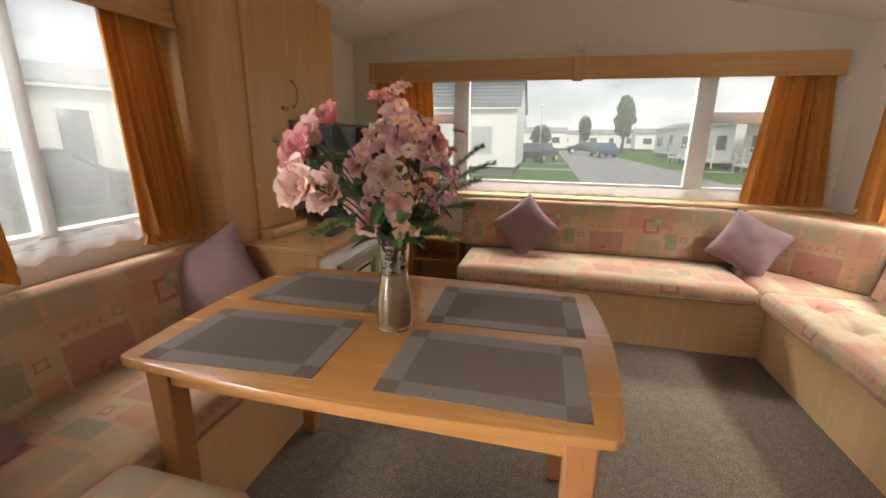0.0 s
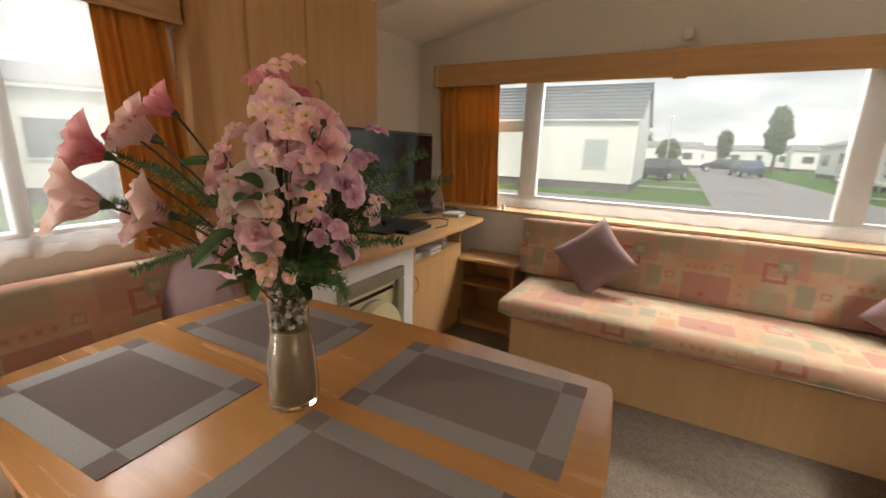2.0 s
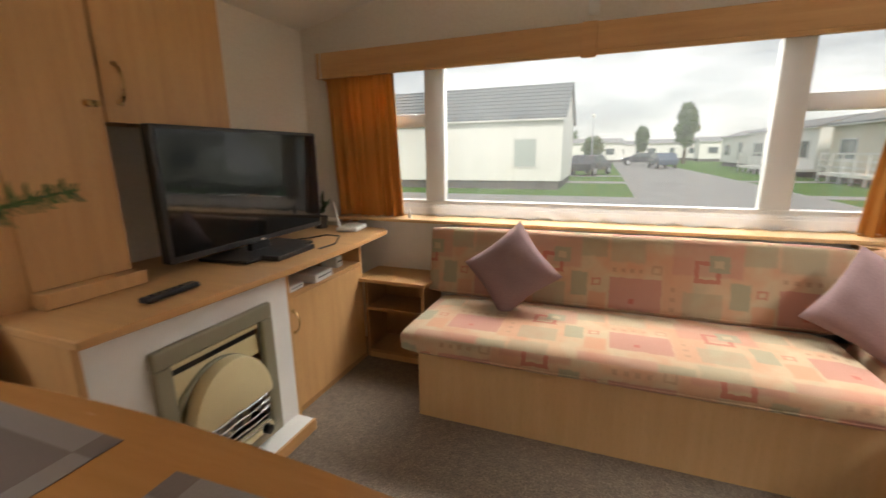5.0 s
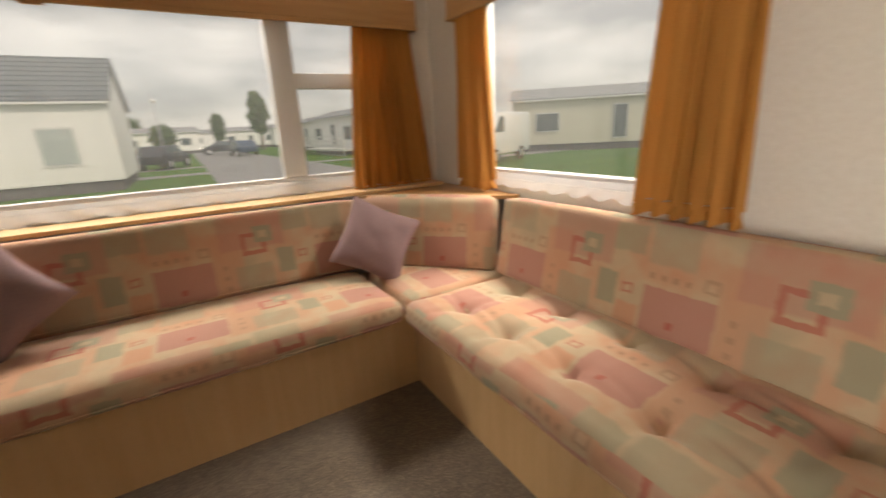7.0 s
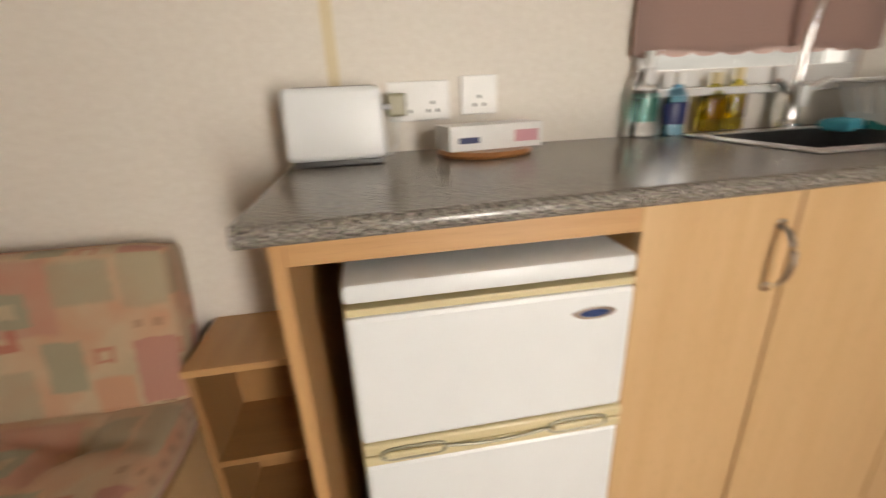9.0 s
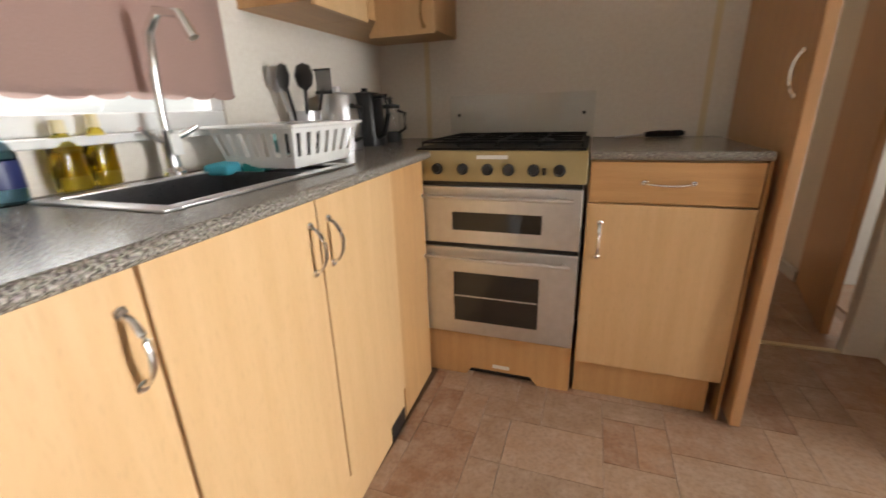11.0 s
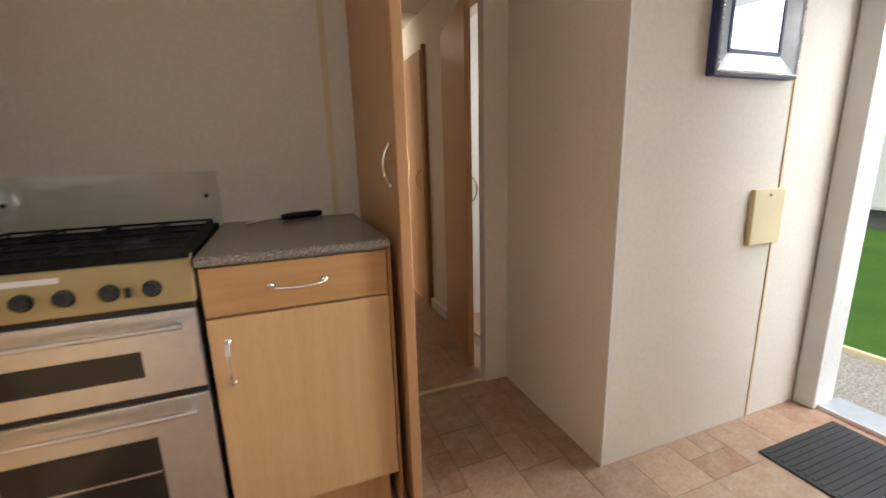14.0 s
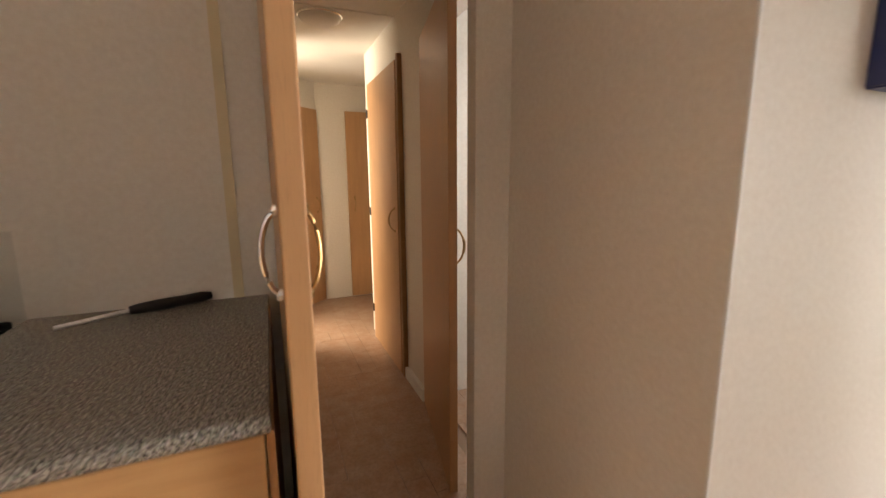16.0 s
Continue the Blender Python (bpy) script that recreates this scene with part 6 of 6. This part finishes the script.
t = thing("mirror", "square wall mirror with a silver beaded frame", "mirror", (-0.72, -0.935, 1.61))
S = 0.205
part("glass", box(-0.135, 0.135, 0.012, 0.014, -0.135, 0.135), "mirror", t)
for a in range(4):
    R = pose(0, 0, 0, 0, 90 * a, 0)
    b = bmesh.new()
    q = [(-S, 0.002, -S), (S, 0.002, -S), (S, 0.035, -S), (-S, 0.035, -S), (-0.133, 0.014, -0.133), (0.133, 0.014, -0.133), (-0.133, 0.002, -0.133), (0.133, 0.002, -0.133)]
    v = [b.verts.new(R @ Vector(p)) for p in q]
    for f in ((0, 1, 2, 3), (3, 2, 5, 4), (4, 5, 7, 6), (6, 7, 1, 0)):
        b.faces.new([v[i] for i in f])
    part("frame_side", b, "frame_silver", t, "bevelled silver frame side")
    b = box(-S - 0.002, S + 0.002, 0.002, 0.034, -S - 0.006, -S, 0.001)
    bmesh.ops.transform(b, matrix=R, verts=b.verts)
    part("outer_edge", b, "navy", t, "dark outer edge")
    b = bmesh.new()
    for i in range(34):
        s_ = bmesh.new()
        bmesh.ops.create_icosphere(s_, subdivisions=1, radius=0.005)
        merge(b, s_, R @ pose(-S + 0.006 + i * (2 * S - 0.012) / 33, 0.036, -S + 0.006))
    part("beading", b, "chrome", t, "row of silver beads", True)
    b = box(-0.13, 0.13, 0.0142, 0.017, -0.135, -0.122, 0.001)
    bmesh.ops.transform(b, matrix=R, verts=b.verts)
    part("inner_edge", b, "navy", t, "dark inner edge")
t = thing("meter_hatch", "cream plastic access hatch on the wall", "hatch", (-0.905, -0.935, 0.90))
part("cover", box(-0.088, 0.088, 0.0, 0.02, -0.108, 0.108, 0.004), "cream", t)
part("latch", lathe([(0, 0), (0.006, 0), (0.005, 0.004), (0, 0.005)], 10, None, pose(0.0, 0.02, 0.085, -90, 0, 0)), "sage", t)
t = tagged(new("door_6"), "white plastic entrance door frame, the door open", "door frame", kind="structure")
part("jamb", box(XW - 0.10, XW + 0.045, -0.93, -0.845, 0.0, 1.96, 0.006), "upvc", t)
part("jamb", box(XW - 0.10, XW + 0.045, -0.125, -0.06, 0.0, 1.96, 0.006), "upvc", t)
part("head", box(XW - 0.10, XW + 0.045, -0.845, -0.125, 1.90, 1.96, 0.006), "upvc", t)
part("sill", box(XW - 0.14, XW + 0.02, -0.845, -0.125, -0.02, 0.02, 0.004), "steel", t, "metal door sill")
t = thing("doormat", "black ribbed rubber doormat inside the entrance", "doormat", (-1.03, -0.50, 0.0))
part("mat", box(-0.24, 0.24, -0.26, 0.26, 0.0, 0.008, 0.003), "rubber", t)
for i in range(20):
    part("rib", box(-0.22, 0.22, -0.24 + i * 0.025, -0.23 + i * 0.025, 0.008, 0.011), "rubber", t)

# ---- outside ----
k = Nodes("lawn", 0.95, 0, 0.1)
f, g = k.noise(k.obj(), 0.8, 5), k.noise(k.obj(), 45, 4, 0.7)
k.color(k.mix(g, k.ramp(f, (0.3, (0.06, 0.15, 0.025)), (0.7, (0.12, 0.24, 0.045))), (0.05, 0.11, 0.02)))
k.bump(g, 0.8, 0.03)
M["lawn"] = k.m
k = Nodes("gravel", 0.95, 0, 0.1)
k.color(k.ramp(k.noise(k.obj(), 55, 4, 0.8), (0.3, (0.17, 0.15, 0.13)), (0.5, (0.36, 0.33, 0.30)), (0.7, (0.58, 0.55, 0.52))))
k.bump(k.noise(k.obj(), 55, 4, 0.8), 0.9, 0.02)
M["gravel"] = k.m
k = Nodes("wet_asphalt", 0.55)
k.color(k.ramp(k.noise(k.obj(), 1.5, 6), (0.3, (0.17, 0.168, 0.165)), (0.7, (0.25, 0.245, 0.24))))
M["asphalt"] = k.m
M["cladding"] = plain("white_cladding", (0.82, 0.82, 0.80), 0.55, 0, 0.05, 2)
M["cream_clad"] = plain("cream_cladding", (0.62, 0.59, 0.50), 0.55, 0, 0.05, 2)
M["roof_tile"] = plain("dark_roof_tile", (0.115, 0.14, 0.155), 0.6, 0, 0.15, 4)
M["grey_roof"] = plain("grey_roof", (0.28, 0.29, 0.30), 0.6, 0, 0.1, 4)
M["skirt"] = plain("dark_skirt", (0.12, 0.115, 0.11), 0.8, 0, 0.1)
M["far_glass"] = plain("window_dark_glass", (0.10, 0.13, 0.14), 0.08)
M["drape"] = plain("pale_drape", (0.42, 0.47, 0.46), 0.9)
M["bark"] = plain("bark", (0.10, 0.075, 0.05), 0.9, 0, 0.2)
M["tyre"] = plain("tyre_black", (0.02, 0.02, 0.02), 0.8)
for nm, c in (("car_dark", (0.03, 0.035, 0.045)), ("car_blue", (0.05, 0.08, 0.13)), ("car_white", (0.72, 0.73, 0.74))):
    M[nm] = plain(nm + "_paint", c, 0.2, 0, 0.03)
GZ = -0.55
structure("ground", box(-400, 400, -300, 600, GZ - 0.5, GZ), "lawn", "mown grass of the caravan park", "ground")
structure("road", prism([(1.65, 12), (7.6, 12), (7.5, 34), (6.8, 60), (6.0, 140), (1.9, 140), (1.6, 60), (1.7, 34)], GZ, GZ + 0.03, "z"), "asphalt", "grey tarmac site road", "road")
for i, (x0, y0, x1, y1) in enumerate(((-14, 15.2, 1.7, 18.2), (-3, 25.5, 1.7, 27), (-3, 32, 1.7, 33.2), (7.5, 19, 22, 20.2), (7.4, 27.5, 16, 28.6), (-60, 40, -52, 44))):
    structure("pavement_%d" % (i + 1), box(x0, x1, y0, y1, GZ, GZ + 0.02), "gravel" if i == 5 else "asphalt", "gravel bay far off" if i == 5 else "tarmac parking bay between lawns", "path")
structure("path_gravel", box(-3.42, -1.6, -8, 6, GZ, GZ + 0.018), "gravel", "pale gravel strip beside the caravan", "path")
structure("path_edging", box(-3.47, -3.42, -8, 6, GZ, GZ + 0.06, 0.005), "strip", "pale timber edging of the lawn", "edging")


def park_home(label, at, turn, L, W, eave, rise, wall, roof, openings, boards=True, gable_end=True):
    """A park home: boarded walls, pitched roof, skirt, windows."""
    t = thing("park_home", label, "caravan", at, turn, "park homes")
    part("skirt", box(-L / 2 + 0.1, L / 2 - 0.1, -W / 2 + 0.1, W / 2 - 0.1, 0, 0.45), "skirt", t)
    pr = [(-W / 2, 0.4), (W / 2, 0.4), (W / 2, eave), (0, eave + rise), (-W / 2, eave)]
    part("wall", prism(pr, -L / 2, L / 2, "x"), wall, t)
    if boards:
        me = mesh_of("weatherboard", box(-L / 2, L / 2, -W / 2 - 0.014, -W / 2 - 0.001, 0, 0.13), wall)
        for i in range(int((eave - 0.45) / 0.15)):
            b = new("weatherboard", me)
            b.parent = t
            b.location.z = 0.45 + i * 0.15
    o = 0.18
    sl = rise / (W / 2)
    for s in (-1, 1):
        part("roof_slope", prism([(s * (W / 2 + o), eave - o * sl + 0.02), (0, eave + rise + 0.02), (0, eave + rise + 0.10), (s * (W / 2 + o), eave - o * sl + 0.10)], -L / 2 - 0.15, L / 2 + 0.15, "x"), roof, t)
        part("gutter", box(-L / 2 - 0.12, L / 2 + 0.12, s * (W / 2 + o) - 0.05, s * (W / 2 + o) + 0.05, eave - o * sl - 0.06, eave - o * sl + 0.02, 0.01), "upvc", t)
    if roof == "roof_tile":
        bm = bmesh.new()
        for i in range(9):
            f = (i + 0.5) / 9
            y, z = -(W / 2 + o) * (1 - f), eave - o * sl + 0.10 + (rise + o * sl) * f
            box(-L / 2 - 0.15, L / 2 + 0.15, y - 0.03, y + 0.03, z - 0.01, z + 0.03, 0, bm)
        part("tile_courses", bm, roof, t)
    for x, z0, z1, w in openings:
        wd = part("window", box(x - w / 2, x + w / 2, -W / 2 - 0.05, -W / 2 + 0.02, z0, z1), "upvc", t, "white framed window")
        part("pane", box(x - w / 2 + 0.07, x + w / 2 - 0.07, -W / 2 - 0.06, -W / 2 - 0.05, z0 + 0.07, z1 - 0.07), "drape" if len(openings) < 3 else "far_glass", wd)
    return t


# the white bungalow by the corner of the road
park_home("white boarded bungalow with a dark tiled roof", (-8.9, 24.2, GZ), 0, 15.2, 6.4, 3.25, 1.75, "cladding", "roof_tile", [(5.95, 1.0, 2.35, 1.1), (-3.4, 1.0, 2.35, 1.15)])
park_home("cream park home behind the bungalow", (-5.5, 40, GZ), 90, 10, 4, 3.0, 0.8, "cladding", "grey_roof", [(0, 1.1, 2.1, 1.2)], False)
for i, (x, y, tr) in enumerate(((-2, 70, 8), (3.6, 92, 0), (-10, 78, 5), (11, 82, -6), (18, 74, 0), (-18, 66, 0), (26, 86, 4))):
    park_home("distant white static caravan with a pale roof", (x, y, GZ), tr, 9.5, 3.6, 2.9, 0.55, "cladding", "grey_roof", [(-3, 1.1, 2.1, 1.3), (0, 1.1, 2.1, 0.8), (3, 1.1, 2.1, 1.3)], False)
for i, (x, y, tr, w) in enumerate(((13.5, 37, 95, "cladding"), (14.2, 26, 93, "cream_clad"), (14.5, 50, 95, "cladding"))):
    park_home("white static caravan with decking beside the road", (x, y, GZ), tr - 180, 9.5, 3.8, 2.95, 0.55, w, "grey_roof", [(-3, 1.1, 2.2, 1.5), (0.3, 0.6, 2.4, 0.85), (3.2, 1.1, 2.2, 1.5)], False)
park_home("pale static caravan across the lawn", (23.5, 18.5, GZ), -42, 12, 3.8, 2.95, 0.6, "cream_clad", "grey_roof", [(-4, 1.1, 2.2, 1.4), (0, 0.6, 2.5, 0.85), (3.5, 1.2, 2.1, 1.0)], False)
park_home("pale grey static caravan over the wet lawn", (21.5, 5.5, GZ), -85, 11, 3.8, 2.95, 0.6, "cream_clad", "grey_roof", [(-4, 1.1, 2.2, 1.4), (0, 0.6, 2.5, 0.85), (3.5, 1.2, 2.1, 1.0)], False)
park_home("white static caravan beside the dining window", (-13.5, 9.5, GZ), 62, 11, 3.8, 2.95, 0.6, "cladding", "grey_roof", [(-3.6, 1.1, 2.2, 1.3), (0.2, 0.6, 2.4, 0.8), (3.4, 1.1, 2.2, 1.3)], False)
park_home("white static caravan beyond the entrance lawn", (-12.4, -5.2, GZ), 80, 11, 3.8, 3.0, 0.6, "cladding", "grey_roof", [(3.8, 1.2, 2.2, 1.2), (-1.4, 1.2, 2.2, 0.8), (-4.0, 1.2, 2.2, 0.9)], True)


def deck(at, turn, L, D):
    t = thing("deck", "white timber veranda deck with railings", "deck", at, turn)
    part("platform", box(-L / 2, L / 2, -D / 2, D / 2, 0.35, 0.5), "cladding", t)
    for i in range(int(L / 0.9) + 1):
        x = -L / 2 + 0.05 + i * (L - 0.1) / int(L / 0.9)
        part("post", box(x - 0.04, x + 0.04, -D / 2, -D / 2 + 0.08, 0, 1.45), "upvc", t)
    for z in (0.75, 1.05, 1.40):
        part("rail", box(-L / 2, L / 2, -D / 2 + 0.02, -D / 2 + 0.06, z, z + 0.09), "upvc", t)


deck((11.2, 36, GZ), -85, 8, 1.4)
deck((11.9, 25.5, GZ), -87, 7, 1.4)


def car(label, at, turn, paint, van=False):
    t = thing("van" if van else "car", label, "van" if van else "car", at, turn, "parked vehicles")
    if van:
        side = [(-2.4, 0.4), (-2.4, 2.1), (-2.2, 2.2), (0.9, 2.2), (1.6, 1.35), (2.4, 1.1), (2.5, 0.4)]
        glz = [(0.55, 2.0), (0.95, 2.02), (1.5, 1.35), (0.55, 1.35)]
    else:
        side = [(-2.05, 0.35), (-2.1, 0.85), (-1.8, 1.0), (-1.2, 1.42), (0.2, 1.45), (0.95, 1.0), (1.95, 0.82), (2.05, 0.35)]
        glz = [(-1.45, 1.0), (-1.1, 1.36), (0.15, 1.38), (0.75, 1.0)]
    part("body", prism(side, -0.85, 0.85, "y", 0.06), paint, t, "", True)
    for s in (-1, 1):
        part("side_window", prism(glz, s * 0.855, s * 0.862, "y"), "far_glass", t)
        part("headlight", box(1.9 if not van else 2.35, 2.06 if not van else 2.5, s * 0.65 - 0.16, s * 0.65 + 0.16, 0.66, 0.80, 0.02), "chrome", t)
    for x in (-1.35, 1.35):
        for s in (-1, 1):
            w = part("wheel", lathe([(0, -0.1), (0.31, -0.1), (0.33, 0), (0.31, 0.1), (0, 0.1)], 20, None, pose(x, s * 0.78, 0.33, 90, 0, 0)), "tyre", t, "", True)
            part("rim", lathe([(0, 0.0), (0.2, 0.0), (0.19, 0.02), (0, 0.03)], 16, None, pose(x, s * 0.885, 0.33, -90 * s, 0, 0)), "steel", w, "", True)


car("dark car parked by the bungalow", (-0.4, 34, GZ + 0.02), 70, "car_dark")
car("dark car on the site road", (4.4, 56, GZ + 0.03), 185, "car_dark")
car("blue-grey car on the site road", (5.7, 47, GZ + 0.03), 100, "car_blue")
car("white van parked across the lawn", (13.2, 17.2, GZ), 205, "car_white", True)
car("dark car parked beside the white caravan", (-9.6, 6.6, GZ), 60, "car_dark")


def tree(label, at, h, w, seed, narrow=1.0):
    """A tree: tapered trunk, limbs, a crown of many small leaf clumps."""
    rnd = random.Random(seed)
    t = thing("tree", label, "tree", at)
    part("trunk", tube([(0, 0, 0), (0.1, 0.05, h * 0.3), (0, 0, h * 0.65)], h * 0.03, 8, h * 0.01), "bark", t, "", True)
    bm = bmesh.new()
    for i in range(9):
        a, z = rnd.uniform(0, 6.28), h * rnd.uniform(0.25, 0.6)
        tube([(0, 0, z), (math.cos(a) * w * 0.5, math.sin(a) * w * 0.5, z + h * 0.18)], h * 0.01, 5, h * 0.004, bm)
    part("limbs", bm, "bark", t)
    verts, faces = [], []
    for i in range(2600):
        a, e = rnd.uniform(0, 6.28), rnd.uniform(-1, 1)
        rr = rnd.random() ** 0.4
        lump = 0.8 + 0.35 * noise.noise(Vector((math.cos(a) * 2, math.sin(a) * 2, e * 3 + seed)))
        p = Vector((math.cos(a) * math.sqrt(1 - e * e) * w * rr * lump, math.sin(a) * math.sqrt(1 - e * e) * w * rr * lump, h * 0.6 + e * h * 0.4 * rr * lump))
        d1 = Vector((rnd.gauss(0, 1), rnd.gauss(0, 1), rnd.gauss(0, 1))).normalized() * h * 0.03
        d2 = d1.cross(Vector((rnd.gauss(0, 1), rnd.gauss(0, 1), 1))).normalized() * h * 0.02
        n0 = len(verts)
        verts += [p - d1, p + d2, p + d1, p - d2]
        faces.append((n0, n0 + 1, n0 + 2, n0 + 3))
    me = bpy.data.meshes.new("crown")
    me.from_pydata([tuple(v) for v in verts], [], faces)
    me.materials.append(M["leaf"])
    c = new("crown", me)
    c.parent = t


tree("tall narrow poplar tree beyond the caravans", (9.8, 62, GZ), 8.0, 1.5, 3)
tree("small rounded tree beyond the road", (5.6, 72, GZ), 5.6, 1.2, 5)
tree("bushy tree beside the bungalow", (-0.6, 46, GZ), 3.4, 1.3, 7)
tree("dark distant tree behind the far caravans", (-6.0, 80, GZ), 6.0, 2.6, 9)
tree("bare-looking tree across the wet lawn", (33, 15, GZ), 6.5, 3.2, 12)
t = thing("lamp_post", "grey street lamp by the road", "street lamp", (-0.6, 42, GZ))
part("pole", tube([(0, 0, 0), (0, 0, 2.5), (0, 0, 4.6)], 0.07, 8, 0.04), "steel", t)
part("lantern", lathe([(0, 4.55), (0.12, 4.6), (0.18, 4.8), (0.05, 4.95), (0, 4.95)], 12), "white", t)

# ---- vinyl floor pieces ----
def lay_tiles(x0, x1, y0, y1, parent, joined=False, seed=4):
    """Mixed oblong tiles on a module, laid at random like cut stone."""
    rnd = random.Random(seed)
    u = 0.104
    nx, ny = int((x1 - x0) / u) + 1, int((y1 - y0) / u) + 1
    used = np.zeros((nx, ny), bool)
    shapes = [(2, 2), (3, 2), (2, 1), (1, 2), (2, 3), (1, 1)]
    kinds = {}
    whole = bmesh.new() if joined else None
    for j in range(ny):
        for i in range(nx):
            if used[i, j]:
                continue
            for w, h in rnd.sample(shapes[:5], 5) + [(1, 1)]:
                if i + w <= nx and j + h <= ny and not used[i:i + w, j:j + h].any():
                    break
            used[i:i + w, j:j + h] = True
            ax, bx = x0 + i * u, min(x0 + (i + w) * u, x1)
            ay, by = y0 + j * u, min(y0 + (j + h) * u, y1)
            if bx - ax < 0.012 or by - ay < 0.012:
                continue
            g = 0.0008
            sx, sy = round(bx - ax - 2 * g, 4), round(by - ay - 2 * g, 4)
            if joined:
                box(ax + g, bx - g, ay + g, by - g, -0.012, 0.0, 0, whole)
                continue
            if (sx, sy) not in kinds:
                kinds[sx, sy] = mesh_of("tile", box(-sx / 2, sx / 2, -sy / 2, sy / 2, -0.0125, 0.0, 0.0006, None, 1), "vinyl")
            ob = new("tile", kinds[sx, sy])
            ob.parent = parent
            ob.location = ((ax + bx) / 2, (ay + by) / 2, 0)
    return whole


fl = tagged(new("floor_vinyl"), "stone-effect vinyl floor in rust and beige oblongs", "floor", kind="structure")
lay_tiles(-1.34, 1.62, -1.66, 0.62, fl)
structure("trim_carpet_edge", box(XW, 1.6, 0.612, 0.632, -0.01, 0.006, 0.002), "steel", "metal carpet edge strip", "trim")
bm = lay_tiles(-0.20, 0.56, -3.0, -1.69, None, True, 5)
merge(bm, lay_tiles(-1.6, 1.7, -4.9, -3.0, None, True, 6))
merge(bm, lay_tiles(-1.34, -0.27, -2.56, -1.0, None, True, 7))
structure("floor_corridor", bm, "vinyl", "stone-effect vinyl floor of the corridor", "floor")
